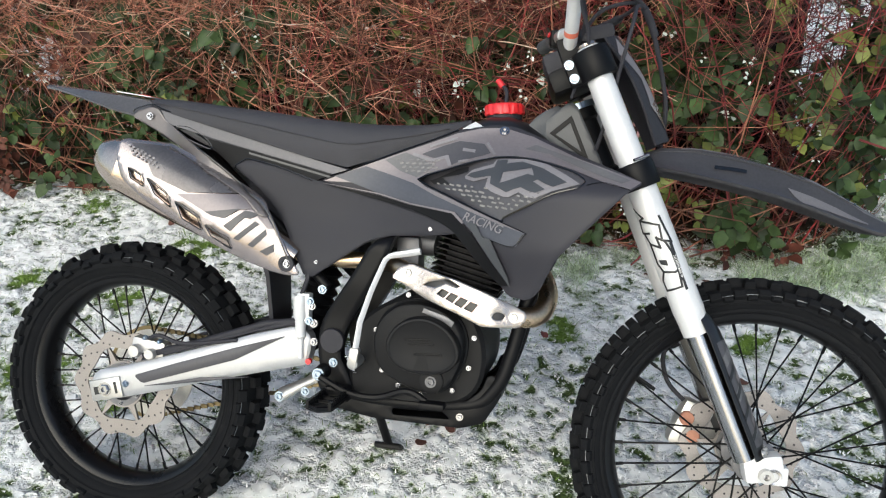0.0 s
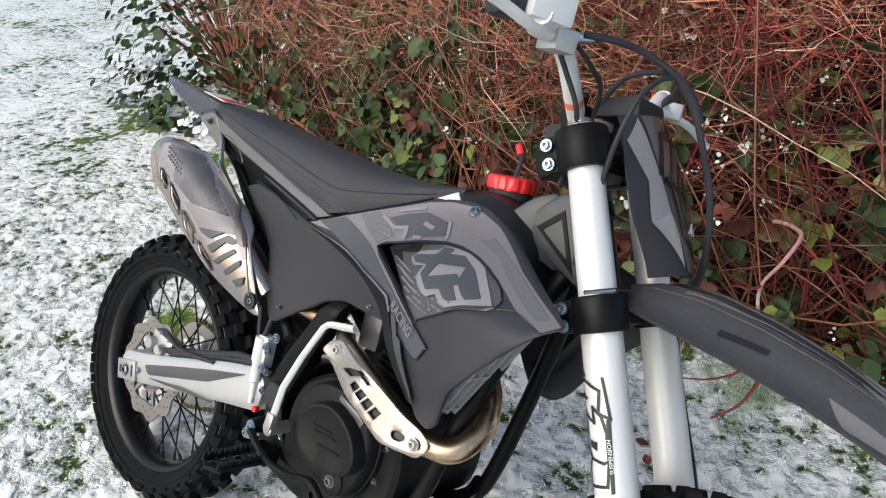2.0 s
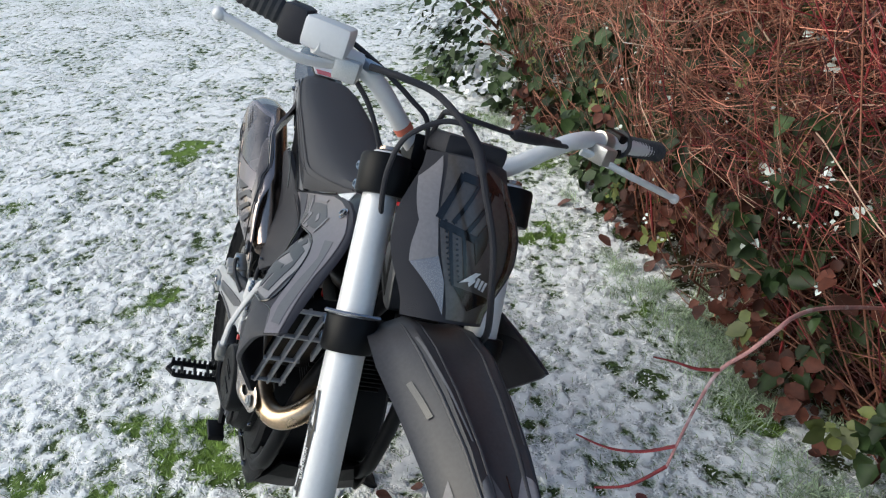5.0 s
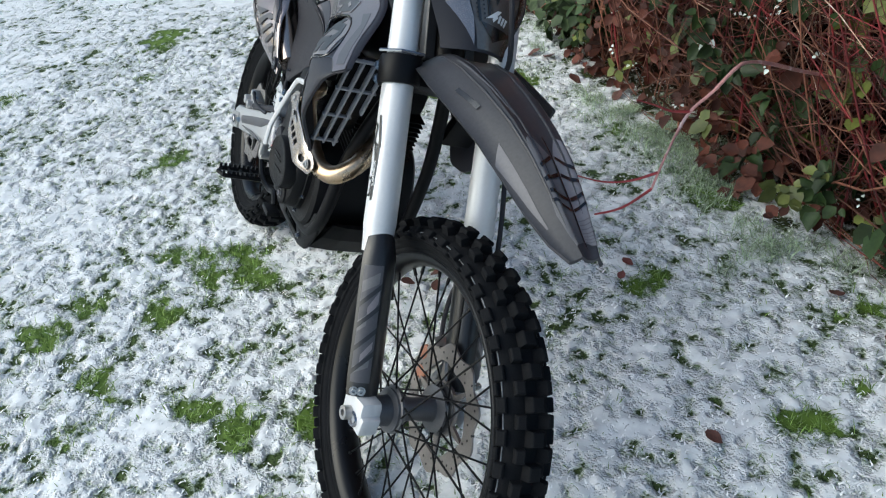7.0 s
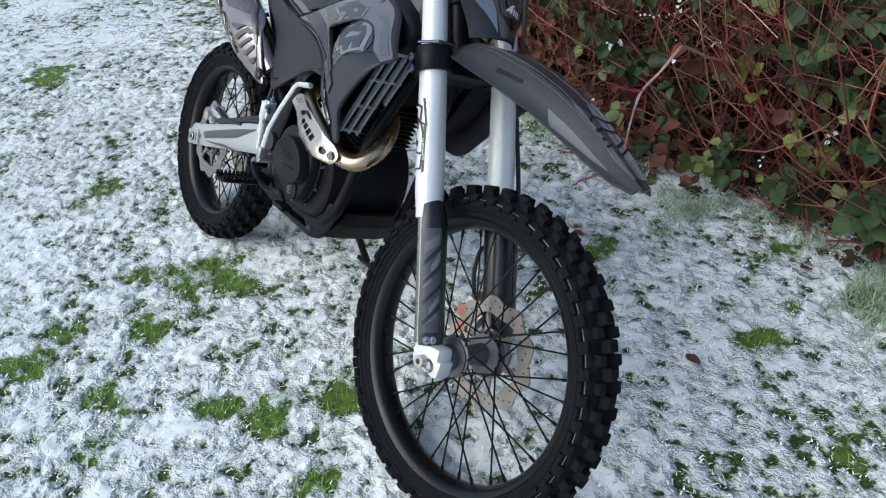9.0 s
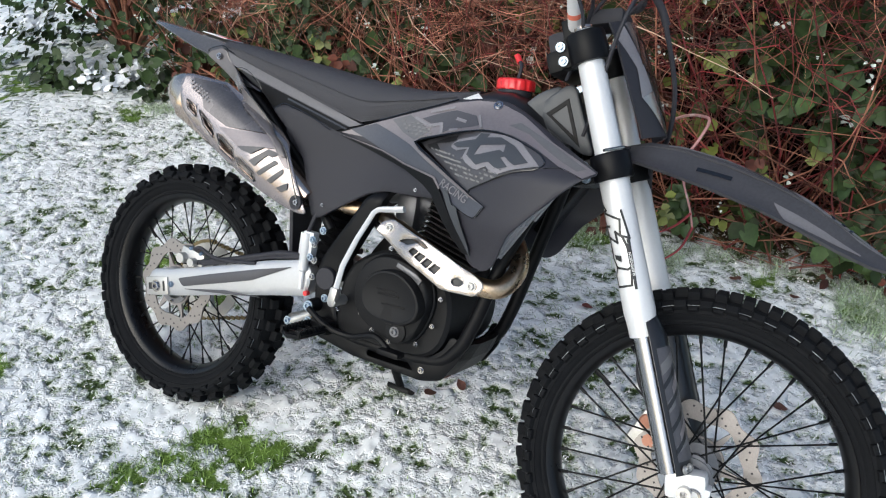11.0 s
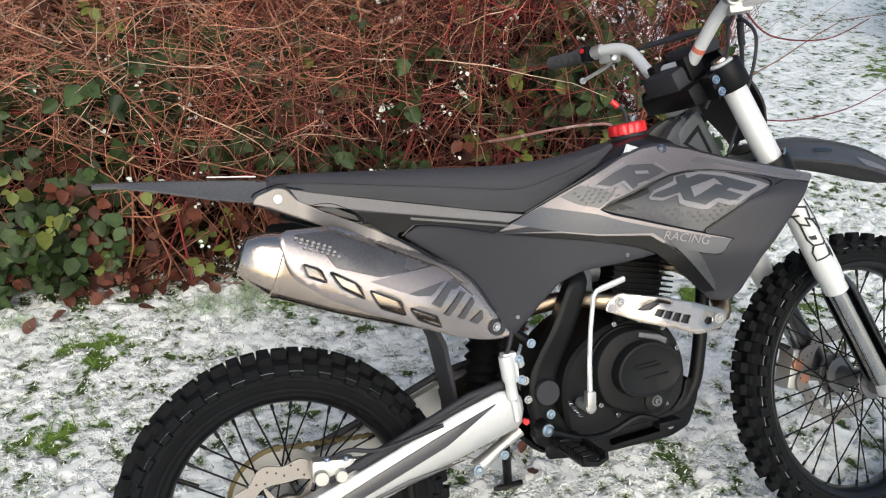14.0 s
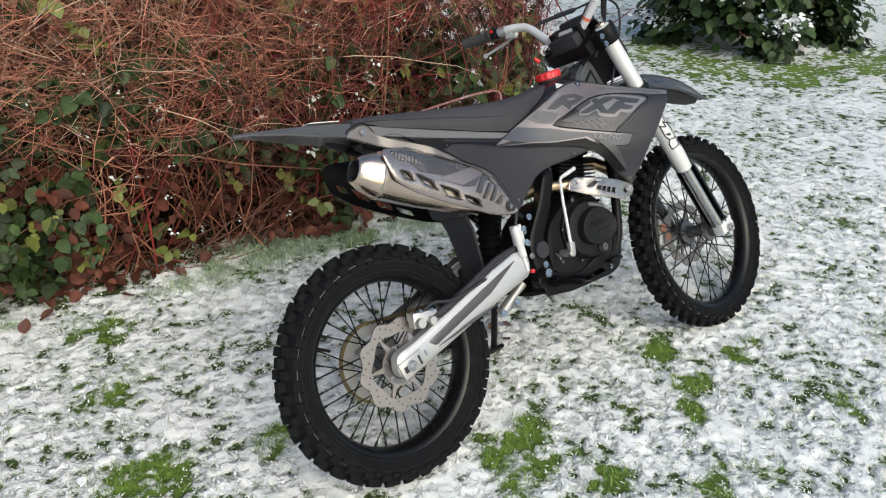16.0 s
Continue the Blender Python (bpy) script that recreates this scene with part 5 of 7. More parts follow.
for x, z, r in ((0.062, 0.404, 0.0135), (0.098, 0.4, 0.0115)):
    bm = bmesh.new()
    lathe(bm, [(0, 0), (0, r), (0.016, r), (0.019, r * 0.9), (0.019, 0)], along((x, -0.1, z), (x, -0.2, z)), 22)
    part("piston_cap", bm, ALLOY, rc)
for x, z in ((0.078, 0.43), (0.112, 0.424)):
    bolt((x, -0.098, z), (0, -0.5, 1), rc, ZINC, 0.0055)
bm = bmesh.new()
tube(bm, spline([(0.09, -0.1, 0.432), (0.12, -0.11, 0.442), (0.18, -0.112, 0.43), (0.3, -0.112, 0.448)], 5), 0.0045, 8)
part("caliper_hose", bm, PLASTIC, rc)
# chain and sprocket on the far side
bm = bmesh.new()
for k in range(60):
    t = k / 60
    x = 0.52 * t
    for z in (0.31 + 0.108 - 0.045 * t, 0.31 - 0.108 + 0.15 * t):
        box(bm, (x, 0.062 + (0.003 if k % 2 else -0.003), z), (0.011, 0.004, 0.009))
for k in range(40):
    a = radians(90 + 180 * k / 40)
    box(bm, (0.11 * math.cos(a), 0.062, 0.31 + 0.11 * math.sin(a)), (0.009, 0.007, 0.009), Matrix.Rotation(-a, 4, "Y"))
part("chain", bm, GOLD, bike, "gold roller chain", smooth=False)
bm = bmesh.new()
lathe(bm, [(0.059, 0.075), (0.059, 0.106), (0.063, 0.106), (0.063, 0.075)], Matrix.Translation((0, 0, 0.31)), 48, closed=True)
for k in range(5):
    a = math.tau * k / 5
    tube(bm, [(0.03 * math.cos(a), 0.061, 0.31 + 0.03 * math.sin(a)), (0.078 * math.cos(a), 0.061, 0.31 + 0.078 * math.sin(a))], 0.008, 8, flat=0.4)
part("sprocket", bm, ALLOY, bike, "alloy rear sprocket")
bm = bmesh.new()
box(bm, (0.235, 0.062, 0.29), (0.1, 0.028, 0.06), Matrix.Rotation(radians(-10), 4, "Y"), 0.012)
part("chain_guide", bm, PLASTIC, bike, "black plastic chain guide")

# -- engine --
bm = bmesh.new()
prof = chaikin([(0.545, 0.38), (0.56, 0.355), (0.76, 0.352), (0.82, 0.39), (0.83, 0.48), (0.79, 0.56), (0.72, 0.585), (0.62, 0.56), (0.55, 0.5)], 2)
rings = [[(0.69 + (x - 0.69) * s, y, 0.46 + (z - 0.46) * s) for x, z in prof] for y, s in ((-0.118, 0.94), (-0.11, 1.0), (0.11, 1.0), (0.118, 0.94))]
loft(bm, rings)
bmesh.ops.recalc_face_normals(bm, faces=bm.faces)
crank = part("crankcase", bm, ENGINE, bike, "black cast engine crankcase")
# clutch cover
bm = bmesh.new()
out = chaikin([(0.602, 0.49), (0.618, 0.532), (0.655, 0.562), (0.712, 0.566), (0.765, 0.545), (0.79, 0.50), (0.786, 0.45), (0.765, 0.405), (0.742, 0.385), (0.70, 0.385), (0.65, 0.405), (0.612, 0.43)], 2)
cx, cz = 0.69, 0.475
rings = [[(cx + (x - cx) * s, y, cz + (z - cz) * s) for x, z in out] for y, s in ((-0.11, 1.03), (-0.128, 1.03), (-0.130, 1.0), (-0.146, 0.985), (-0.152, 0.95), (-0.154, 0.9))]
loft(bm, rings)
bmesh.ops.recalc_face_normals(bm, faces=bm.faces)
clutch = part("clutch_cover", bm, ENGINE, crank, "black clutch cover")
bm = bmesh.new()
out = chaikin([(0.638, 0.49), (0.668, 0.53), (0.72, 0.54), (0.768, 0.512), (0.785, 0.468), (0.755, 0.435), (0.69, 0.43), (0.648, 0.45)], 3)
cx, cz = 0.71, 0.482
rings = [[(cx + (x - cx) * s, y, cz + (z - cz) * s) for x, z in out] for y, s in ((-0.15, 1.06), (-0.172, 1.06), (-0.178, 1.02), (-0.179, 0.95), (-0.177, 0.9), (-0.177, 0.05))]
loft(bm, rings)
bmesh.ops.recalc_face_normals(bm, faces=bm.faces)
lid = part("clutch_lid", bm, ENGINE, crank, "oval black clutch lid with raised bars")
# raised bars in place of the maker's mark
bm = bmesh.new()
for k, (x, z, l) in enumerate(((0.70, 0.497, 0.05), (0.708, 0.489, 0.05), (0.722, 0.47, 0.055))):
    box(bm, (x, -0.1775, z), (l, 0.003, 0.004), Matrix.Rotation(radians(-3), 4, "Y"), 0.001)
part("raised_bars", bm, BLACKMETAL, lid)
bm = bmesh.new()
sheet(bm, [(0.703, 0.547), (0.706, 0.556), (0.75, 0.543), (0.767, 0.533), (0.762, 0.522), (0.745, 0.532)], lambda x, z: -0.158, 0.003, 0.03, 0.0008)
part("maker_plate", bm, HUB, clutch, "small dull alloy plate")
bm = bmesh.new()
lathe(bm, [(0, 0), (0, 0.026), (0.018, 0.024), (0.02, 0.018), (0.02, 0)], along((0.727, -0.14, 0.413), (0.727, -0.2, 0.413)), 28)
filt = part("oil_filter_cap", bm, ENGINE, clutch)
bolt((0.727, -0.16, 0.413), (0, -1, 0), filt, HUB, 0.009)
for x, z in ((0.605, 0.5), (0.62, 0.42), (0.655, 0.392), (0.70, 0.378), (0.765, 0.392), (0.795, 0.44), (0.803, 0.5), (0.775, 0.548), (0.725, 0.572), (0.668, 0.575)):
    bolt((x, -0.129, z), (0, -1, 0), clutch, CHROME, 0.004, "cover_bolt")
# oil filler
bm = bmesh.new()
lathe(bm, [(0, 0), (0, 0.012), (0.012, 0.012), (0.014, 0.01), (0.014, 0)], along((0.69, -0.11, 0.578), (0.69, -0.12, 0.61)), 16)
part("oil_filler", bm, BLACKMETAL, crank)
# cylinder with fins
CYL = Matrix.Translation((0.76, 0, 0.575)) @ Matrix.Rotation(radians(14), 4, "Y")
bm = bmesh.new()
box(bm, CYL @ Vector((0, 0, 0.06)), (0.11, 0.1, 0.16), CYL.to_3x3().to_4x4(), 0.01)
barrel = part("cylinder", bm, ENGINE, crank, "black finned cylinder")
bm = bmesh.new()
box(bm, (0, 0, 0), (0.145, 0.15, 0.0035), Matrix(), 0.001)
fin = part("fin", bm, BLACKMETAL, barrel, smooth=False, at=CYL @ Matrix.Translation((0, 0, 0.01)))
for k in range(1, 10):
    shared("fin", fin.data, barrel, CYL @ Matrix.Translation((0, 0, 0.01 + 0.0115 * k)))
bm = bmesh.new()
box(bm, CYL @ Vector((0, 0, 0.155)), (0.13, 0.13, 0.06), CYL.to_3x3().to_4x4(), 0.014)
part("cylinder_head", bm, ENGINE, crank, "black cylinder head")
bm = bmesh.new()
box(bm, (0.735, -0.05, 0.705), (0.012, 0.02, 0.016), Matrix(), 0.003)
part("red_plug", bm, RED, crank, "small red breather plug")
# carburettor and intake
bm = bmesh.new()
lathe(bm, [(0, 0), (0, 0.026), (0.03, 0.03), (0.05, 0.024), (0.1, 0.026), (0.12, 0.034), (0.14, 0.034), (0.14, 0)], along((0.70, -0.02, 0.67), (0.54, 0, 0.69)), 24)
box(bm, (0.645, -0.03, 0.645), (0.05, 0.06, 0.08), Matrix(), 0.01)
part("carburettor", bm, HUB, bike, "cast grey carburettor")
# kick starter
bm = bmesh.new()
tube(bm, [(0.577, -0.176, 0.462), (0.584, -0.174, 0.52), (0.6, -0.162, 0.58), (0.622, -0.148, 0.642), (0.63, -0.146, 0.65), (0.64, -0.146, 0.653), (0.665, -0.146, 0.658), (0.692, -0.146, 0.664)], [0.0068, 0.0064, 0.006, 0.0058, 0.006, 0.007, 0.0075, 0.0075], 8, flat=0.75)
kick = part("kick_starter", bm, WHITE, bike, "silver folding kick start lever")
bm = bmesh.new()
lathe(bm, [(-0.03, 0), (-0.03, 0.011), (0.016, 0.011), (0.018, 0.008), (0.018, 0)], along((0.574, -0.165, 0.438), (0.574, -0.2, 0.438)), 18)
box(bm, (0.5755, -0.176, 0.453), (0.019, 0.018, 0.034), Matrix.Rotation(radians(8), 4, "Y"), 0.004)
part("kick_boss", bm, ALLOY, kick)
bm = bmesh.new()
pts = [(0.548 + 0.022 * k / 40 + 0.004 * math.cos(k * 1.3), -0.14 + 0.004 * math.sin(k * 1.3), 0.445 - 0.035 * k / 40) for k in range(41)]
tube(bm, pts, 0.0012, 5)
part("return_spring", bm, CHROME, bike)
# exhaust header and pipe
bm = bmesh.new()
tube(bm, spline([(0.83, -0.02, 0.66), (0.88, -0.03, 0.655), (0.92, -0.055, 0.625), (0.938, -0.085, 0.588), (0.925, -0.12, 0.555), (0.885, -0.14, 0.55), (0.83, -0.145, 0.566), (0.74, -0.14, 0.598), (0.66, -0.122, 0.622), (0.6, -0.082, 0.632), (0.5, -0.08, 0.63), (0.42, -0.1, 0.64)], 6), [0.0195] * 48 + [0.017] * 19, 18)
pipe = part("exhaust_pipe", bm, HEADER, bike, "heat-tinted steel exhaust header")
# heat shield with slots
bm = bmesh.new()
out = corners([(0.638, 0.611), (0.652, 0.631), (0.676, 0.640), (0.697, 0.634), (0.767, 0.617), (0.827, 0.596), (0.88, 0.575), (0.903, 0.563), (0.905, 0.55), (0.89, 0.533), (0.822, 0.533), (0.771, 0.555), (0.71, 0.576)], 0.004)
slots = [[(0.703, 0.602), (0.718, 0.609), (0.752, 0.6165), (0.777, 0.605), (0.77, 0.602), (0.75, 0.609), (0.728, 0.599)], [(0.734, 0.588), (0.743, 0.597), (0.757, 0.593), (0.747, 0.582)], [(0.751, 0.580), (0.761, 0.591), (0.775, 0.587), (0.765, 0.574)], [(0.769, 0.572), (0.780, 0.584), (0.793, 0.580), (0.783, 0.566)], [(0.788, 0.565), (0.799, 0.577), (0.813, 0.573), (0.803, 0.559)], corners([(0.84, 0.555), (0.85, 0.563), (0.866, 0.557), (0.861, 0.547), (0.846, 0.547)], 0.003)]
sheet(bm, out, lambda x, z: -0.156 - 0.02 * smooth((x - 0.66) / 0.1) + 0.012 * smooth((x - 0.84) / 0.05) - 0.14 * (0.80 - 0.27 * x - z), 0.003, 0.02, 0.002, slots)
shield = part("heat_shield", bm, SHIELD, pipe, "brushed alloy heat shield with slots")
# added black sheet that paints the shade behind the slots
bm = bmesh.new()
sheet(bm, [(0.66, 0.612), (0.69, 0.624), (0.8, 0.592), (0.875, 0.566), (0.87, 0.543), (0.82, 0.544), (0.72, 0.583)], lambda x, z: -0.149 - 0.02 * smooth((x - 0.66) / 0.1) + 0.012 * smooth((x - 0.84) / 0.05) - 0.14 * (0.80 - 0.27 * x - z), 0.001, 0.02, 0)
part("shield_slot_shade", bm, INK, shield, "added black sheet standing in for the shade behind the slots")
for w in ((0.672, -0.156, 0.622), (0.882, -0.168, 0.553)):
    bolt(w, (0, -1, 0), shield, ALLOY, 0.0085, "shield_bolt")
# muffler: a long can with a cone end
AX0, AX1 = Vector((0.425, -0.112, 0.628)), Vector((-0.012, -0.118, 0.826))
can = []
d = (AX1 - AX0).normalized()
upv = Vector((0, 0, 1)) - d * d.z
upv.normalize()
sv = d.cross(upv)
for s, ru, rv in ((0.0, 0.022, 0.022), (0.03, 0.03, 0.03), (0.09, 0.044, 0.04), (0.18, 0.054, 0.046), (0.3, 0.059, 0.05), (0.405, 0.059, 0.05), (0.409, 0.0605, 0.0515), (0.418, 0.0605, 0.0515), (0.42, 0.056, 0.049), (0.455, 0.046, 0.042), (0.478, 0.033, 0.033), (0.481, 0.029, 0.029), (0.478, 0.025, 0.025), (0.45, 0.024, 0.024)):
    c = AX0 + d * s
    can.append([c + upv * ru * math.copysign(abs(math.cos(a)) ** 0.8, math.cos(a)) + sv * rv * math.copysign(abs(math.sin(a)) ** 0.8, math.sin(a)) for a in (math.tau * k / 32 for k in range(32))])
bm = bmesh.new()
loft(bm, can)
bmesh.ops.recalc_face_normals(bm, faces=bm.faces)
muff = part("muffler", bm, STEEL, bike, "champagne steel muffler with a cone end")
# black disc and sleeve: the shade inside the pipe end is painted on
bm = bmesh.new()
lathe(bm, [(0, 0), (0, 0.0242), (0.002, 0.0242), (0.002, 0)], along(AX0 + d * 0.452, AX0 + d * 0.5), 20)
lathe(bm, [(0.0, 0.0238), (0.026, 0.0252), (0.0285, 0.0285), (0.0295, 0.0285), (0.027, 0.0248), (0.0, 0.0234)], along(AX0 + d * 0.4525, AX0 + d * 0.5), 24, closed=True)
part("outlet", bm, INK, muff, "dark muffler outlet ring, the shade inside it painted black")
bolt(AX0 + d * 0.2 + upv * 0.05 + Vector((0, 0.03, 0)), upv, muff, CHROME, 0.006)


def guard_y(x, z):
    """How far out the muffler guard stands."""
    t = (Vector((x, -0.115, z)) - AX0).dot(d)
    off = (Vector((x, -0.115, z)) - AX0).dot(upv)
    return -0.112 - 0.002 - 0.062 * math.sqrt(max(0.02, 1 - (off / 0.085) ** 2)) * (0.55 + 0.45 * smooth(t / 0.16))


GUARD = [(0.049, 0.845), (0.06, 0.858), (0.114, 0.854), (0.145, 0.852), (0.204, 0.825), (0.24, 0.81), (0.327, 0.765), (0.362, 0.744), (0.39, 0.70), (0.425, 0.633), (0.447, 0.6), (0.42, 0.597), (0.387, 0.602), (0.335, 0.62), (0.274, 0.649), (0.189, 0.69), (0.114, 0.733), (0.064, 0.775), (0.054, 0.807)]
cutouts = [[(0.082, 0.798), (0.109, 0.784), (0.117, 0.761), (0.088, 0.776)], [(0.125, 0.778), (0.168, 0.749), (0.177, 0.722), (0.142, 0.747)],
           [(0.188, 0.734), (0.238, 0.705), (0.245, 0.68), (0.202, 0.701)], [(0.254, 0.691), (0.301, 0.665), (0.308, 0.645), (0.266, 0.669)]]
for sd in (-1, 1):
    bm = bmesh.new()
    sheet(bm, corners(GUARD, 0.006), guard_y, 0.005, 0.016, 0.003, [corners(c, 0.004) for c in cutouts])
    gd = part("muffler_guard" if sd < 0 else "side_guard", bm if sd < 0 else flip(bm), TAUPE if sd < 0 else BLACKMETAL, bike, "smoked bronze muffler guard with four openings" if sd < 0 else "black rear side guard with openings")
    if sd < 0:
        guard_r = gd


def film(name, outline, depth, mat, parent, lift=0.0025, size=0.016, label=""):
    """A thin printed film on a moulded panel."""
    bm = bmesh.new()
    sheet(bm, outline, lambda x, z: depth(x, z) - lift, 0.0012, size, 0)
    return part(name, bm, mat, parent, label)


film("guard_graphic", [(0.078, 0.849), (0.149, 0.845), (0.206, 0.816), (0.286, 0.772), (0.314, 0.757), (0.21, 0.754), (0.137, 0.783), (0.122, 0.81)], guard_y, UMBER, guard_r, label="dark smoked field")
film("guard_graphic", [(0.19, 0.75), (0.314, 0.755), (0.362, 0.735), (0.388, 0.69), (0.378, 0.69), (0.345, 0.728), (0.253, 0.717)], guard_y, BRONZE, guard_r)
for q in ([(0.253, 0.717), (0.324, 0.727), (0.295, 0.706), (0.269, 0.71)], [(0.294, 0.691), (0.334, 0.724), (0.362, 0.718), (0.345, 0.708), (0.335, 0.71), (0.308, 0.681)], [(0.314, 0.667), (0.355, 0.703), (0.363, 0.698), (0.324, 0.663)], [(0.342, 0.655), (0.376, 0.688), (0.378, 0.677), (0.352, 0.65)], [(0.365, 0.643), (0.392, 0.659), (0.392, 0.644), (0.379, 0.635)]):
    film("guard_graphic", q, guard_y, DARKGREY, guard_r, 0.0036)
# thin black line round each opening
for q in cutouts:
    bm = bmesh.new()
    tube(bm, [(x, guard_y(x, z) - 0.0025, z) for x, z in q + q[:1]], 0.0014, 5)
    part("opening_edge", bm, BLACKGLOSS, guard_r)
bm = bmesh.new()
for i in range(7):
    for j in range(3):
        x, z = 0.078 + 0.009 * i + 0.006 * j, 0.843 - 0.004 * i - 0.009 * j
        box(bm, (x, guard_y(x, z) - 0.0035, z), (0.005, 0.002, 0.004))
part("guard_dots", bm, MARK, guard_r, "small pale dots", smooth=False)
bm = bmesh.new()
lathe(bm, [(-0.002, 0.016), (0.004, 0.016), (0.004, 0.009), (-0.004, 0.009)], along((0.418, guard_y(0.418, 0.621) - 0.001, 0.621), (0.418, -1, 0.621)), 20, closed=True)
part("guard_grommet", bm, PLASTIC, guard_r)
bolt((0.418, guard_y(0.418, 0.621) + 0.001, 0.621), (0, -1, 0), guard_r, CHROME, 0.0075)


# -- bodywork --
def shroud_y(x, z):
    """How far out the radiator shroud and the panels behind it stand on the right."""
    out = 0.09 + 0.15 * smooth((x - 0.52) / 0.52) * smooth((0.925 - z) / 0.15)
    out -= 0.035 * smooth((0.70 - z) / 0.12) * smooth((x - 0.7) / 0.15)
    return -out - 0.028 * smooth((0.75 - z) / 0.15) * (1 - smooth((x - 0.5) / 0.25))


def tail_y(x, z):
    return -0.067 - 0.045 * max(0, x) - 0.05 * smooth((0.84 - z) / 0.2)


STRIP = [(0.022, 0.906), (0.032, 0.920), (0.053, 0.928), (0.525, 0.816), (0.456, 0.789), (0.221, 0.842), (0.16, 0.850), (0.106, 0.866)]
AIRBOX = [(0.276, 0.812), (0.31, 0.826), (0.38, 0.812), (0.448, 0.794), (0.597, 0.757), (0.66, 0.742), (0.731, 0.722), (0.765, 0.703), (0.703, 0.694), (0.622, 0.688), (0.572, 0.672), (0.52, 0.636), (0.463, 0.594), (0.447, 0.594), (0.428, 0.63), (0.405, 0.675), (0.384, 0.713), (0.342, 0.76)]
SHROUD = [(0.456, 0.79), (0.525, 0.814), (0.60, 0.845), (0.69, 0.882), (0.745, 0.903), (0.815, 0.916), (0.854, 0.913), (0.893, 0.9), (0.98, 0.862), (1.053, 0.833), (1.098, 0.814), (1.07, 0.796), (1.0, 0.722), (0.955, 0.672), (0.925, 0.605), (0.905, 0.588), (0.868, 0.592), (0.832, 0.635), (0.795, 0.683), (0.76, 0.708), (0.731, 0.719), (0.597, 0.753)]
WINDOW = [(0.6735, 0.8026), (0.694, 0.812), (0.735, 0.8244), (0.783, 0.8397), (0.827, 0.85), (0.863, 0.852), (0.901, 0.848), (0.9365, 0.84), (0.97, 0.8305), (0.988, 0.822), (0.997, 0.812), (0.985, 0.801), (0.966, 0.7955), (0.938, 0.786), (0.8957, 0.763), (0.855, 0.7406), (0.848, 0.734), (0.7835, 0.7574), (0.738, 0.775), (0.692, 0.793)]


def scoop_y(x, z):
    """The sunken field of the shroud, open towards the rear."""
    return shroud_y(x, z) + 0.024 * (1 - smooth((x - 0.68) / 0.16)) + 0.003


for sd in (-1, 1):
    put = (lambda bm: bm) if sd < 0 else flip
    bm = bmesh.new()
    sheet(bm, corners(SHROUD, 0.006), shroud_y, 0.008, 0.018, 0.003, [WINDOW])
    sh = part("shroud", put(bm), PANEL, bike, "charcoal radiator shroud with grey decals")
    bm = bmesh.new()
    sheet(bm, [(x, z) for x, z in WINDOW], scoop_y, 0.004, 0.02, 0)
    part("shroud_scoop", put(bm), DARKGREY, sh)
    bm = bmesh.new()
    sheet(bm, corners(AIRBOX, 0.006), lambda x, z: shroud_y(x, z) - 0.004 - 0.01 * (1 - smooth((x - 0.3) / 0.2)), 0.012, 0.025, 0.003)
    part("side_panel", put(bm), PLASTIC, bike, "black side panel over the air box")
    bm = bmesh.new()
    slot = [(0.1, 0.886), (0.126, 0.89), (0.161, 0.887), (0.202, 0.863), (0.21, 0.845), (0.173, 0.858)]
    sheet(bm, corners(STRIP, 0.005), tail_y, 0.008, 0.025, 0.003, [corners(slot, 0.004)])
    tp = part("tail_panel", put(bm), PANEL, bike, "charcoal tail side panel")
    if sd < 0:
        shroud_r, tail_r = sh, tp
def seam(pts, depth, parent, r=0.0016, lift=0.001):
    """A thin black tube that paints in the shadow gap between two panels."""
    fine = spline([(x, 0, z) for x, z in pts], 5)
    bm = bmesh.new()
    tube(bm, [(q[0], depth(q[0], q[2]) - lift, q[2]) for q in fine], r, 5)
    part("seam", bm, BLACKGLOSS, parent)


# bronze edge of the tail that runs from its bolt down along the guard
def arm_y(x, z):
    near = tail_y(x, z) - 0.003
    return near + (min(near, guard_y(x, z) - 0.009) - near) * smooth((x - 0.1) / 0.14)


bm = bmesh.new()
sheet(bm, corners([(0.02, 0.908), (0.03, 0.92), (0.067, 0.931), (0.085, 0.925), (0.1, 0.904), (0.136, 0.88), (0.225, 0.832), (0.275, 0.798), (0.322, 0.761), (0.357, 0.738), (0.38, 0.712), (0.363, 0.714), (0.331, 0.747), (0.288, 0.771), (0.173, 0.834), (0.139, 0.85), (0.106, 0.866), (0.051, 0.895)], 0.004), arm_y, 0.008, 0.0055, 0.002)
part("tail_arm", bm, ARMTAUPE, tail_r, "smoked bronze lower edge of the tail")
# decals of the tail
film("tail_decal", [(0.09, 0.924), (0.126, 0.913), (0.52, 0.8145), (0.49, 0.805), (0.265, 0.856), (0.126, 0.89), (0.105, 0.898)], tail_y, PALE, tail_r, label="light grey stripe")
film("tail_decal", [(0.2, 0.868), (0.265, 0.854), (0.488, 0.8035), (0.458, 0.7915), (0.368, 0.812), (0.312, 0.822), (0.273, 0.817), (0.268, 0.808), (0.222, 0.842)], tail_y, BLACKMETAL, tail_r)
film("tail_decal", [(0.3, 0.8425), (0.488, 0.8), (0.482, 0.797), (0.3, 0.838)], tail_y, BLACKGLOSS, tail_r, 0.0036)
# black film behind the slot paints the shade in its depth
film("tail_decal", [(0.13, 0.885), (0.161, 0.882), (0.2, 0.861), (0.206, 0.85), (0.176, 0.862)], lambda x, z: tail_y(x, z) + 0.004, INK, tail_r, 0.001, label="black film standing in for the shade in the tail panel's slot")
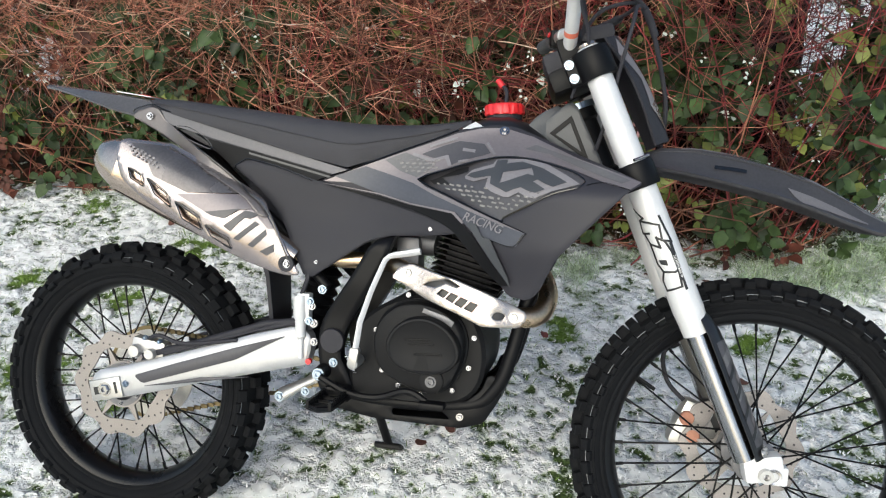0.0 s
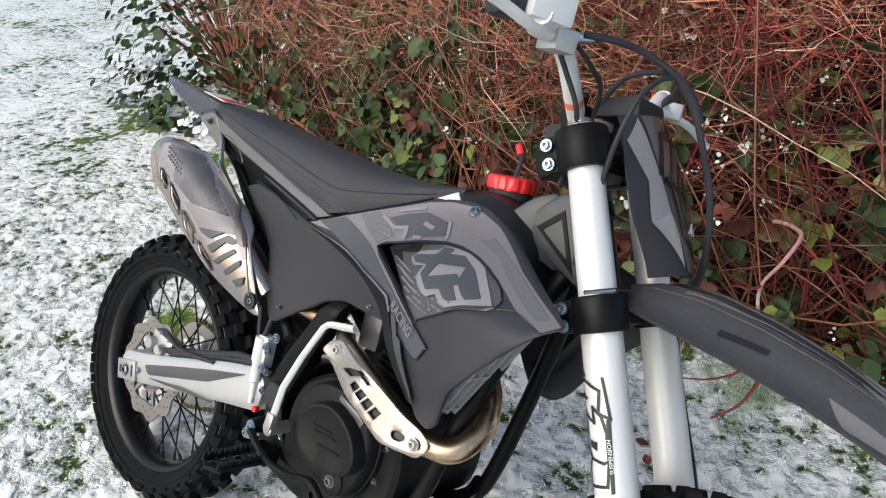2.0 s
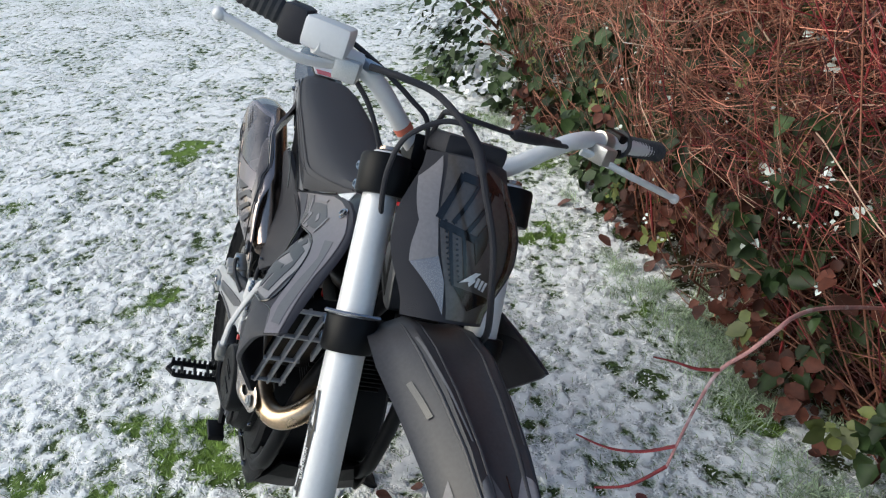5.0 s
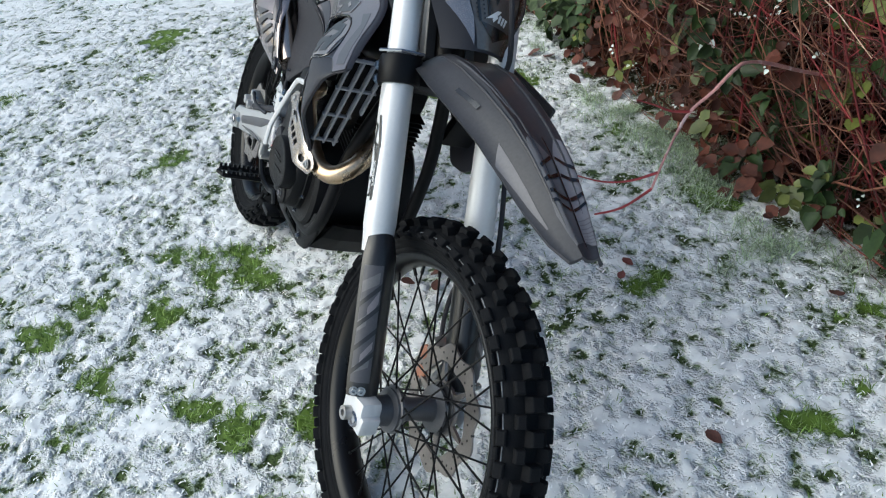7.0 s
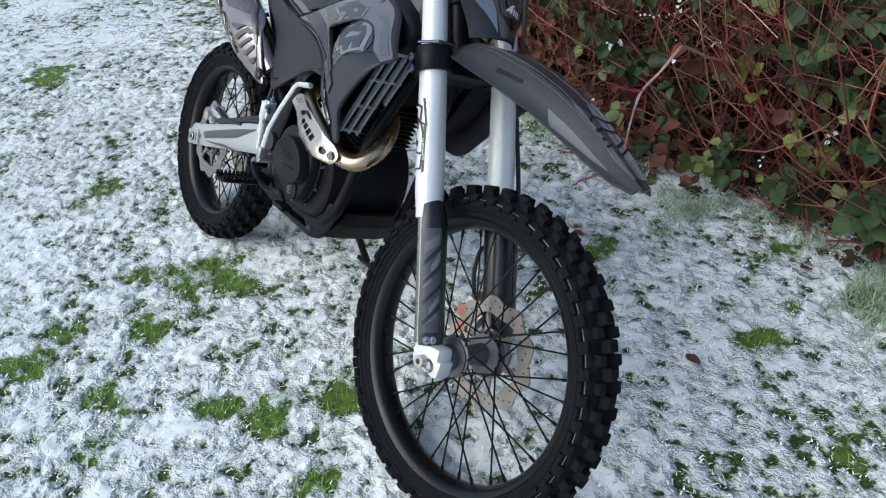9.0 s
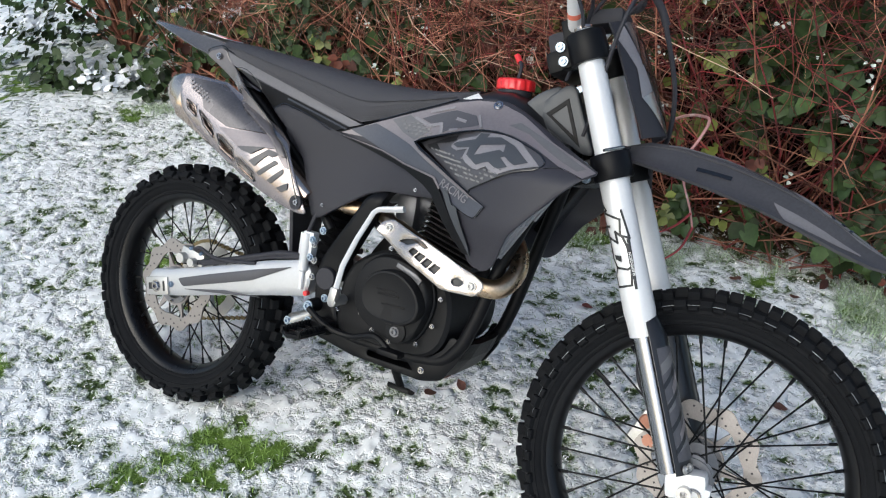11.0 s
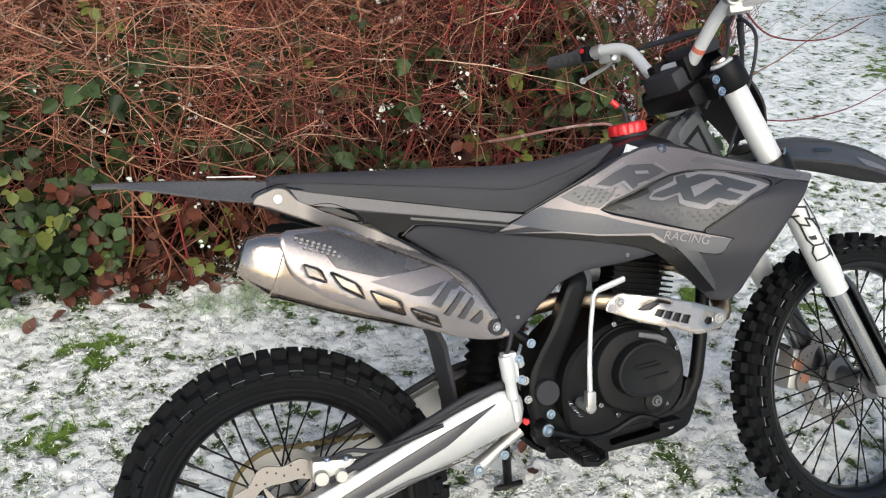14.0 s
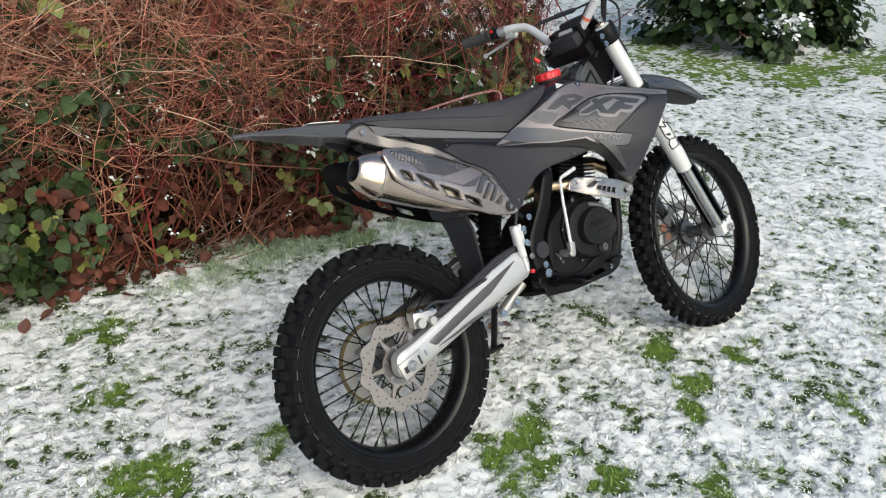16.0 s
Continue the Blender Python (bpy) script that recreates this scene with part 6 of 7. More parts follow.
bolt((0.066, arm_y(0.066, 0.91) - 0.003, 0.91), (0, -1, 0), tail_r, CHROME, 0.0062, "tail_bolt", "bright button bolt")

# decals of the shroud: band, stripes, knee strip, and the block shapes of the wide mark
film("shroud_decal", [(0.469, 0.79), (0.52, 0.811), (0.561, 0.827), (0.653, 0.861), (0.694, 0.876), (0.744, 0.896), (0.789, 0.907), (0.834, 0.91), (0.893, 0.894), (0.982, 0.854), (1.069, 0.824), (1.093, 0.815), (1.075, 0.802), (1.03, 0.812), (0.998, 0.824), (0.97, 0.834), (0.9365, 0.8437), (0.901, 0.8515), (0.863, 0.855), (0.827, 0.853), (0.783, 0.8425), (0.735, 0.8275), (0.692, 0.815), (0.671, 0.8026), (0.691, 0.789), (0.738, 0.772), (0.7835, 0.7545), (0.848, 0.731), (0.892, 0.716), (0.841, 0.718), (0.631, 0.79)], shroud_y, BRONZE, shroud_r, label="smoked bronze decal band")
film("shroud_decal", [(0.493, 0.801), (0.559, 0.824), (0.62, 0.8075), (0.665, 0.7945), (0.715, 0.7723), (0.783, 0.7485), (0.846, 0.7276), (0.897, 0.7145), (0.8816, 0.6895), (0.862, 0.6895), (0.805, 0.704), (0.751, 0.7425), (0.661, 0.7545), (0.591, 0.7705)], shroud_y, NAVY, shroud_r, 0.0036, label="dark stripe under the window")
film("shroud_decal", [(0.47, 0.786), (0.59, 0.7715), (0.661, 0.7555), (0.757, 0.7445), (0.777, 0.7263), (0.774, 0.7225), (0.752, 0.741), (0.66, 0.753), (0.59, 0.769)], shroud_y, BRONZE, shroud_r, 0.0078)
film("shroud_decal", [(0.47, 0.784), (0.59, 0.7665), (0.66, 0.7515), (0.752, 0.741), (0.7755, 0.722), (0.801, 0.697), (0.835, 0.655), (0.869, 0.613), (0.852, 0.6125), (0.82, 0.64), (0.783, 0.68), (0.755, 0.7085), (0.727, 0.7225), (0.666, 0.7425), (0.57, 0.762)], shroud_y, BLACKMETAL, shroud_r, 0.0075, label="black lower edge of the shroud")
film("shroud_decal", [(0.783, 0.726), (0.801, 0.7255), (0.817, 0.701), (0.831, 0.7), (0.867, 0.63), (0.871, 0.612), (0.836, 0.656)], shroud_y, SPAR, shroud_r, 0.0085)
film("shroud_decal", [(0.6, 0.838), (0.643, 0.855), (0.68, 0.842), (0.706, 0.829), (0.685, 0.816), (0.672, 0.806), (0.635, 0.817)], shroud_y, MIDGREY, shroud_r, 0.0036)
film("shroud_decal", [(0.88, 0.8695), (0.93, 0.86), (0.98, 0.8395), (1.03, 0.821), (1.06, 0.812), (1.075, 0.818), (0.99, 0.849), (0.9, 0.878)], shroud_y, MIDGREY, shroud_r, 0.0036)
film("shroud_mark", [(0.6759, 0.8521), (0.7171, 0.8695), (0.7514, 0.8808), (0.8, 0.8767), (0.816, 0.859), (0.802, 0.8537), (0.78, 0.8474), (0.754, 0.8393), (0.739, 0.8316), (0.7304, 0.8512), (0.702, 0.8452)], shroud_y, DARKGREY, shroud_r, 0.0038)


def shroud_line(p, q, w, mat=None, lift=0.005):
    """A straight printed stroke on the shroud."""
    d = Vector((q[0] - p[0], q[1] - p[1])).normalized() * w / 2
    film("shroud_mark", [(p[0] - d.y, p[1] + d.x), (p[0] + d.y, p[1] - d.x), (q[0] + d.y, q[1] - d.x), (q[0] - d.y, q[1] + d.x)], shroud_y, mat or MARK, shroud_r, lift, 0.012)


for p, q, w in (((0.6586, 0.8521), (0.7012, 0.8401), 0.006), ((0.7013, 0.8408), (0.7306, 0.8494), 0.006), ((0.7285, 0.8506), (0.7383, 0.8306), 0.0075), ((0.7594, 0.8644), (0.7845, 0.8618), 0.006), ((0.7543, 0.84), (0.7737, 0.844), 0.0045), ((0.8061, 0.8788), (0.8235, 0.8565), 0.005), ((0.6923, 0.8683), (0.7454, 0.8862), 0.005)):
    shroud_line(p, q, w)
# the dark of the deep scoop mouth is put in as a black film
film("shroud_scoop", [(0.694, 0.8014), (0.709, 0.8065), (0.751, 0.825), (0.7755, 0.832), (0.7755, 0.8218), (0.754, 0.8145), (0.721, 0.808), (0.742, 0.795), (0.703, 0.7946)], scoop_y, INK, shroud_r, 0.002, label="black film painting the shade in the mouth of the scoop")
film("shroud_mark", [(0.77, 0.8123), (0.772, 0.8077), (0.79, 0.8036), (0.8178, 0.8118), (0.8145, 0.795), (0.827, 0.7862), (0.85, 0.7784), (0.8617, 0.7778), (0.88, 0.788), (0.8946, 0.7806), (0.9094, 0.7782), (0.9425, 0.793), (0.9887, 0.8072), (0.9733, 0.817), (0.9467, 0.831), (0.9247, 0.8426), (0.8827, 0.8495), (0.856, 0.849), (0.8294, 0.8465), (0.8238, 0.8378), (0.783, 0.825)], scoop_y, MARK, shroud_r, 0.003)
for q in ([(0.7746, 0.8138), (0.7818, 0.8196), (0.8272, 0.8322), (0.831, 0.8455), (0.8517, 0.8475), (0.85, 0.8353), (0.8464, 0.8237), (0.8423, 0.8032), (0.8558, 0.8075), (0.893, 0.822), (0.905, 0.819), (0.9066, 0.8103), (0.903, 0.8066), (0.8828, 0.7968), (0.8697, 0.7925), (0.8566, 0.7865), (0.8483, 0.79), (0.8238, 0.8008), (0.8234, 0.8155), (0.791, 0.8096)],
          [(0.8504, 0.8397), (0.8793, 0.8447), (0.919, 0.8338), (0.941, 0.8225), (0.9656, 0.8096), (0.942, 0.8005), (0.9283, 0.8045), (0.913, 0.812), (0.9046, 0.8085), (0.928, 0.7954), (0.9108, 0.7884), (0.8992, 0.7903), (0.8828, 0.7968), (0.9066, 0.8103), (0.905, 0.819), (0.899, 0.8334), (0.8455, 0.823)]):
    film("shroud_mark", q, scoop_y, SPAR, shroud_r, 0.0046, 0.006)


seam(WINDOW + WINDOW[:1], shroud_y, shroud_r, 0.0016, 0.0008)
seam([(0.848, 0.732), (0.896, 0.7155), (0.892, 0.71), (0.88, 0.692), (0.862, 0.689), (0.793, 0.708)], shroud_y, shroud_r, 0.001, 0.0035)
seam([(1.0, 0.806), (1.03, 0.812), (1.075, 0.801)], shroud_y, shroud_r, 0.001, 0.0015)
seam([(0.456, 0.79), (0.49, 0.804), (0.525, 0.815)], shroud_y, shroud_r, 0.0015, 0.003)
seam([(0.525, 0.816), (0.613, 0.85), (0.694, 0.881), (0.745, 0.903)], shroud_y, shroud_r, 0.0018, 0.001)
seam([(0.276, 0.812), (0.295, 0.824), (0.31, 0.8275), (0.38, 0.8135), (0.452, 0.79)], tail_y, tail_r, 0.0014, 0.016)
seam([(0.022, 0.918), (0.03, 0.926), (0.066, 0.935), (0.085, 0.93)], tail_y, tail_r, 0.0016, 0.002)
seam([(0.085, 0.929), (0.126, 0.917), (0.3, 0.873), (0.525, 0.819)], tail_y, tail_r, 0.0016, 0.001)
seam([(0.1, 0.887), (0.126, 0.891), (0.161, 0.888), (0.202, 0.864), (0.211, 0.845), (0.173, 0.857), (0.1, 0.887)], tail_y, tail_r, 0.0014, 0.0015)
seam([(0.205, 0.845), (0.229, 0.832), (0.279, 0.798), (0.327, 0.761), (0.361, 0.739), (0.39, 0.704), (0.424, 0.632)], arm_y, tail_r, 0.0015, 0.002)
# rows of small unreadable marks
rs = random.Random(3)
for field, rows_, cols, x0, z0, dx, dz, slope, depth in (("window", 5, 15, 0.715, 0.796, 0.0145, 0.0085, -0.0006, scoop_y), ("band", 4, 8, 0.63, 0.841, 0.0135, 0.0075, 0.0, shroud_y)):
    bm = bmesh.new()
    for i in range(cols):
        for j in range(rows_):
            x, z = x0 + dx * i + 0.006 * j, z0 - dz * j + slope * i
            inside = x < 0.72 and 0.815 + 0.25 * max(0, x - 0.69) < z < 0.853 - 0.25 * max(0, x - 0.7) if field == "band" else (x < 0.82 or z < 0.776 + 0.3 * max(0, x - 0.85)) and z > 0.795 - 0.37 * (x - 0.69) + 0.008 and z > 0.737 + 0.52 * (x - 0.85) + 0.007
            if inside and rs.random() < 0.9:
                box(bm, (x, depth(x, z) - (0.0022 if field == "window" else 0.0042), z), (rs.uniform(0.004, 0.0105), 0.0008, rs.uniform(0.0022, 0.0042)), Matrix.Rotation(radians(12 if field == "window" else -14), 4, "Y"))
    tagged(part("printed_texture", bm, MIDGREY, shroud_r, "rows of small pale printed marks", smooth=False), "rows of small pale printed marks", kind="stuff")
# the word on the stripe
def lettering(text, size, m, mat, parent, label, shear=0.0):
    cu = bpy.data.curves.new("lettering", "FONT")
    cu.body, cu.size, cu.extrude, cu.shear, cu.align_x, cu.align_y = text, size, 0.0004, shear, "CENTER", "CENTER"
    tmp = new("lettering", cu)
    me = bpy.data.meshes.new_from_object(tmp.evaluated_get(bpy.context.evaluated_depsgraph_get()))
    bpy.data.objects.remove(tmp)
    me.materials.clear()
    me.materials.append(mat)
    ob = new("lettering", me)
    ob.parent = parent
    ob.matrix_local = m
    ob["label"] = label
    return ob


wx, wz = 0.8136, 0.7276
dx = Vector((0.965, (shroud_y(wx + 0.03, wz - 0.0082) - shroud_y(wx - 0.03, wz + 0.0082)) / 0.0622, -0.263)).normalized()
dz = Vector((0.263, (shroud_y(wx, wz + 0.01) - shroud_y(wx, wz - 0.01)) / 0.02, 0.955))
dz = (dz - dx * dz.dot(dx)).normalized()
dn = dx.cross(dz)
rot = Matrix((dx, dz, dn)).transposed().to_4x4()
lettering("RACING", 0.0235, Matrix.Translation((wx, shroud_y(wx, wz) - 0.0065, wz)) @ rot, MARK, shroud_r, "grey word on the dark stripe", 0.25)
bolt((0.836, shroud_y(0.836, 0.903) - 0.003, 0.903), (0, -0.8, 0.5), shroud_r, CHROME, 0.008, "shroud_bolt")
for x, z in ((0.471, 0.626), (0.708, 0.708)):
    bolt((x, shroud_y(x, z) - 0.006 - 0.01 * (1 - smooth((x - 0.3) / 0.2)), z), (0, -1, 0), bike, CHROME, 0.003, "panel_screw")

# -- seat --
bm = bmesh.new()
SEATP = [(0.045, 0.938, 0.925, 0.045), (0.06, 0.953, 0.926, 0.062), (0.12, 0.951, 0.915, 0.075), (0.214, 0.942, 0.892, 0.085), (0.345, 0.930, 0.860, 0.092), (0.43, 0.921, 0.838, 0.096), (0.52, 0.914, 0.82, 0.098), (0.6, 0.913, 0.846, 0.088), (0.66, 0.916, 0.868, 0.075), (0.72, 0.923, 0.892, 0.06), (0.76, 0.93, 0.915, 0.04)]
rings = []
for x, zt, zb, w in SEATP:
    h = zt - zb
    pts = [(-w, zb), (-w - 0.002, zb + 0.3 * h), (-w + 0.002, zb + 0.52 * h), (-w * 0.88, zb + 0.78 * h), (-w * 0.66, zb + 0.93 * h), (-w * 0.35, zt - 0.001), (0, zt)]
    pts = pts + [(-a, b) for a, b in pts[-2::-1]]
    rings.append([(x, a, b) for a, b in pts])
fine = []
for i in range(len(rings) - 1):
    for s in range(4):
        fine.append([tuple(Vector(a).lerp(Vector(b), s / 4)) for a, b in zip(rings[i], rings[i + 1])])
fine.append(rings[-1])
loft(bm, fine)
bmesh.ops.recalc_face_normals(bm, faces=bm.faces)
seat = part("seat", bm, SEAT, bike, "long black vinyl seat with ribbed sides")
# ribs and seam along the seat's side
for sd in (-1, 1):
    bm = bmesh.new()
    pts = []
    for x, zt, zb, w in SEATP[1:-1]:
        pts.append((x, sd * (w + 0.0005), zb + 0.5 * (zt - zb)))
    tube(bm, spline(pts, 4), 0.0014, 6)
    part("seat_seam", bm, SEAT, seat)
    for k in range(6):
        bm = bmesh.new()
        pts = [(x, sd * (w + 0.0012), zb + (0.08 + 0.055 * k) * (zt - zb)) for x, zt, zb, w in SEATP[3:-2]]
        tube(bm, spline(pts, 3), 0.0009, 4)
        part("seat_rib", bm, SEAT, seat)

# -- rear mudguard --
bm = bmesh.new()
TAIL = [(-0.24, 0.977, 0.010), (-0.2, 0.974, 0.032), (-0.12, 0.966, 0.055), (-0.04, 0.957, 0.066), (0.04, 0.946, 0.07), (0.1, 0.935, 0.066)]
rings = []
for x, z, w in TAIL:
    o = []
    for u in np.linspace(-1, 1, 13):
        fall = (0.003 + 0.034 * smooth((x + 0.235) / 0.27)) * smooth((abs(u) - 0.6) / 0.4)
        o.append((x, u * w, z - fall + 0.004 * (1 - abs(u))))
    rings.append(o + [(a, b * 0.95, c - 0.004) for a, b, c in o[::-1]])
loft(bm, rings)
bmesh.ops.recalc_face_normals(bm, faces=bm.faces)
tailf = part("rear_mudguard", bm, GLOSSTAIL, bike, "charcoal rear mudguard with a pointed end")
bm = bmesh.new()
box(bm, (-0.005, 0, 0.9605), (0.085, 0.06, 0.002), Matrix.Rotation(radians(7), 4, "Y"))
sticker = part("warning_label", bm, WHITEINK, tailf, "white paper label on the rear mudguard")
bm = bmesh.new()
box(bm, (0.02, 0.0, 0.9587), (0.03, 0.05, 0.0015), Matrix.Rotation(radians(7), 4, "Y"))
part("label_bar", bm, RED, sticker)
# inner mudguard and mud flap behind the shock
bm = bmesh.new()
rings = []
for x, z, w in ((0.09, 0.875, 0.05), (0.15, 0.835, 0.055), (0.22, 0.77, 0.06), (0.3, 0.68, 0.065), (0.335, 0.58, 0.06), (0.345, 0.47, 0.05), (0.34, 0.40, 0.045)):
    rings.append([(x, -w, z), (x + 0.004, 0, z + 0.012), (x, w, z), (x + 0.008, w, z + 0.006), (x + 0.012, 0, z + 0.02), (x + 0.008, -w, z + 0.006)])
loft(bm, rings)
bmesh.ops.recalc_face_normals(bm, faces=bm.faces)
part("inner_mudguard", bm, PLASTIC, bike, "black inner mudguard and mud flap")
bm = bmesh.new()
box(bm, (0.40, 0.0, 0.72), (0.22, 0.15, 0.2), Matrix(), 0.03)
part("air_box", bm, PLASTIC, bike, "black air filter box")

# -- tank --
bm = bmesh.new()
TANK = [(0.64, 0.86, 0.80, 0.07), (0.70, 0.892, 0.78, 0.088), (0.75, 0.918, 0.77, 0.095), (0.80, 0.936, 0.76, 0.10), (0.84, 0.938, 0.76, 0.10), (0.88, 0.925, 0.77, 0.095), (0.915, 0.90, 0.80, 0.08), (0.935, 0.87, 0.82, 0.05)]
rings = []
for x, zt, zb, w in TANK:
    n = 24
    rings.append([(x, w * math.copysign(abs(math.sin(a)) ** 0.6, math.sin(a)), (zt + zb) / 2 + (zt - zb) / 2 * math.copysign(abs(math.cos(a)) ** 0.7, math.cos(a))) for a in (math.tau * k / n for k in range(n))])
loft(bm, rings)
bmesh.ops.recalc_face_normals(bm, faces=bm.faces)
tank = part("fuel_tank", bm, TANKGLOSS, bike, "black plastic fuel tank")
CAPM = along((0.823, 0.0, 0.93), (0.818, 0.0, 1.0))
bm = bmesh.new()
lathe(bm, [(0, 0.0), (0, 0.036), (0.012, 0.036), (0.012, 0)], CAPM, 32)
part("filler_neck", bm, PLASTIC, tank)
bm = bmesh.new()
prof = []
sides = 96
rings = []
for h, r in ((0.012, 0.034), (0.012, 0.039), (0.014, 0.041), (0.03, 0.041), (0.034, 0.038), (0.036, 0.03), (0.034, 0.02), (0.036, 0.0)):
    rings.append([CAPM @ Vector(((r - (0.0022 if (k % 8) < 3 and 0.013 < h < 0.035 else 0)) * math.cos(math.tau * k / sides), h, (r - (0.0022 if (k % 8) < 3 and 0.013 < h < 0.035 else 0)) * math.sin(math.tau * k / sides))) for k in range(sides)])
loft(bm, rings)
bmesh.ops.remove_doubles(bm, verts=bm.verts, dist=1e-5)
bmesh.ops.recalc_face_normals(bm, faces=bm.faces)
cap = part("filler_cap", bm, RED, tank, "red anodised fuel cap")
bm = bmesh.new()
tube(bm, spline([(0.823, 0, 0.965), (0.824, 0.004, 0.985), (0.82, 0.01, 0.998), (0.812, 0.016, 1.005)], 4), 0.004, 8)
hose = part("vent_hose", bm, PLASTIC, cap)
bm = bmesh.new()
tube(bm, [(0.814, 0.015, 1.002), (0.802, 0.02, 1.016)], 0.0065, 10)
part("vent_valve", bm, RED, cap, "small red vent valve")
# white triangle
bm = bmesh.new()
sheet(bm, [(0.752, 0.905), (0.774, 0.922), (0.797, 0.909)], lambda x, z: -0.094 + 1.3 * max(0, z - 0.905), 0.002, 0.05, 0)
part("white_triangle", bm, WHITEINK, tank)

# -- radiators and their grilles --
for sd in (-1, 1):
    R = Matrix.Translation((0.968, sd * 0.148, 0.724)) @ Matrix.Rotation(radians(29), 4, "Y")
    bm = bmesh.new()
    box(bm, R @ Vector((-0.03, -sd * 0.012, -0.012)), (0.026, 0.07, 0.18), R.to_3x3().to_4x4(), 0.006)
    rad = part("radiator", bm, BLACKMETAL, bike, "black radiator")
    if sd > 0:
        continue
    for k in range(4):
        bm = bmesh.new()
        short = 0.1 if k == 3 else 0.0
        box(bm, R @ Vector((0.004, -0.033 + 0.022 * k, 0.004 * k * sd + short / 2)), (0.013, 0.0045, 0.225 - short), R.to_3x3().to_4x4(), 0.0015)
        part("grille_bar", bm, GRILLE, rad, "grey plastic louvre")
    for k in range(4):
        bm = bmesh.new()
        wide = 0.058 if k < 2 else 0.08
        box(bm, R @ Vector((0.006, (wide - 0.08) / 2, -0.109 + 0.0727 * k)), (0.007, wide, 0.0045), R.to_3x3().to_4x4(), 0.0015)
        part("grille_bar", bm, GRILLE, rad)

# -- skid plate: floor, front wall and two cheeks with an opening --
bm = bmesh.new()
rings = []
for x, z, w in ((0.50, 0.336, 0.085), (0.6, 0.318, 0.1), (0.78, 0.316, 0.105), (0.825, 0.332, 0.1), (0.85, 0.372, 0.085), (0.864, 0.41, 0.07)):
    n = Vector((0.1, 0, 1)) if x < 0.8 else Vector((-0.94, 0, 0.34))
    rings.append([Vector((x, -w, z)), Vector((x, -w * 0.5, z)) - n * 0.006, Vector((x, w * 0.5, z)) - n * 0.006, Vector((x, w, z)), Vector((x, w, z)) + n * 0.006, Vector((x, -w, z)) + n * 0.006])
loft(bm, rings)
bmesh.ops.recalc_face_normals(bm, faces=bm.faces)
skid = part("skid_plate", bm, BLACKMETAL, bike, "black plastic skid plate", smooth=False)
for sd in (-1, 1):
    bm = bmesh.new()
    sheet(bm, corners([(0.5, 0.362), (0.60, 0.346), (0.70, 0.352), (0.785, 0.362), (0.82, 0.392), (0.832, 0.425), (0.866, 0.415), (0.856, 0.375), (0.827, 0.326), (0.78, 0.312), (0.6, 0.314), (0.5, 0.33)], 0.006), lambda x, z: -0.1 - 0.012 * smooth((0.9 - x) / 0.1), 0.006, 0.03, 0.002, [corners([(0.64, 0.325), (0.64, 0.34), (0.74, 0.345), (0.76, 0.328)], 0.004)])
    part("skid_cheek", bm if sd < 0 else flip(bm), BLACKMETAL, skid)
bolt((0.78, -0.113, 0.336), (0, -1, 0), skid, CHROME, 0.006)

# -- pegs, pedal, stand --
for sd in (-1, 1):
    bm = bmesh.new()
    for k in range(9):
        y = sd * (0.165 + 0.011 * k)
        for dx in (-0.022, 0.022):
            box(bm, (0.535 + dx, y, 0.372), (0.006, 0.006, 0.014))
    pts = [(0.513, sd * 0.15, 0.365), (0.513, sd * 0.25, 0.366), (0.535, sd * 0.262, 0.366), (0.557, sd * 0.25, 0.366), (0.557, sd * 0.15, 0.365)]
    tube(bm, pts, 0.006, 6)
    for k in range(3):
        box(bm, (0.535, sd * (0.18 + 0.027 * k), 0.366), (0.044, 0.005, 0.008))
    box(bm, (0.535, sd * 0.142, 0.368), (0.05, 0.035, 0.03), Matrix(), 0.006)
    part("foot_peg", bm, BLACKMETAL, bike, "black toothed foot peg", smooth=False)
bm = bmesh.new()
tube(bm, spline([(0.50, -0.155, 0.40), (0.56, -0.16, 0.375), (0.62, -0.155, 0.37), (0.68, -0.16, 0.39), (0.72, -0.165, 0.375)], 4), 0.007, 8)
box(bm, (0.735, -0.175, 0.372), (0.05, 0.03, 0.012), Matrix(), 0.003)
part("brake_pedal", bm, BLACKMETAL, bike, "black brake pedal")
bm = bmesh.new()
lathe(bm, [(0, 0), (0, 0.014), (0.045, 0.0145), (0.05, 0.011), (0.085, 0.011), (0.09, 0.006), (0.13, 0.005), (0.13, 0)], along((0.438, -0.118, 0.555), (0.446, -0.122, 0.4)), 18)
box(bm, (0.446, -0.112, 0.53), (0.028, 0.024, 0.06), Matrix(), 0.004)
mc = part("rear_master_cylinder", bm, WHITE, bike, "silver rear brake master cylinder")
bm = bmesh.new()
tube(bm, spline([(0.44, -0.118, 0.555), (0.455, -0.12, 0.60), (0.44, -0.1, 0.63)], 4), 0.005, 8)
part("brake_line", bm, PLASTIC, mc)
for z in (0.545, 0.505):
    bolt((0.462, -0.125, z), (0, -1, 0), mc, ZINC, 0.007)
bm = bmesh.new()
lathe(bm, [(0, 0), (0, 0.006), (0.01, 0.006), (0.01, 0)], along((0.462, -0.115, 0.42), (0.462, -0.2, 0.42)), 14)
part("red_pivot", bm, RED, bike, "small red pivot cap")
bm = bmesh.new()
tube(bm, [(0.50, 0.115, 0.37), (0.52, 0.185, 0.26), (0.54, 0.262, 0.13)], [0.014, 0.011, 0.011], 10)
box(bm, (0.54, 0.268, 0.122), (0.07, 0.05, 0.014), Matrix.Rotation(radians(-27), 4, "X"), 0.005)
part("side_stand", bm, BLACKMETAL, bike, "black steel side stand, folded out")

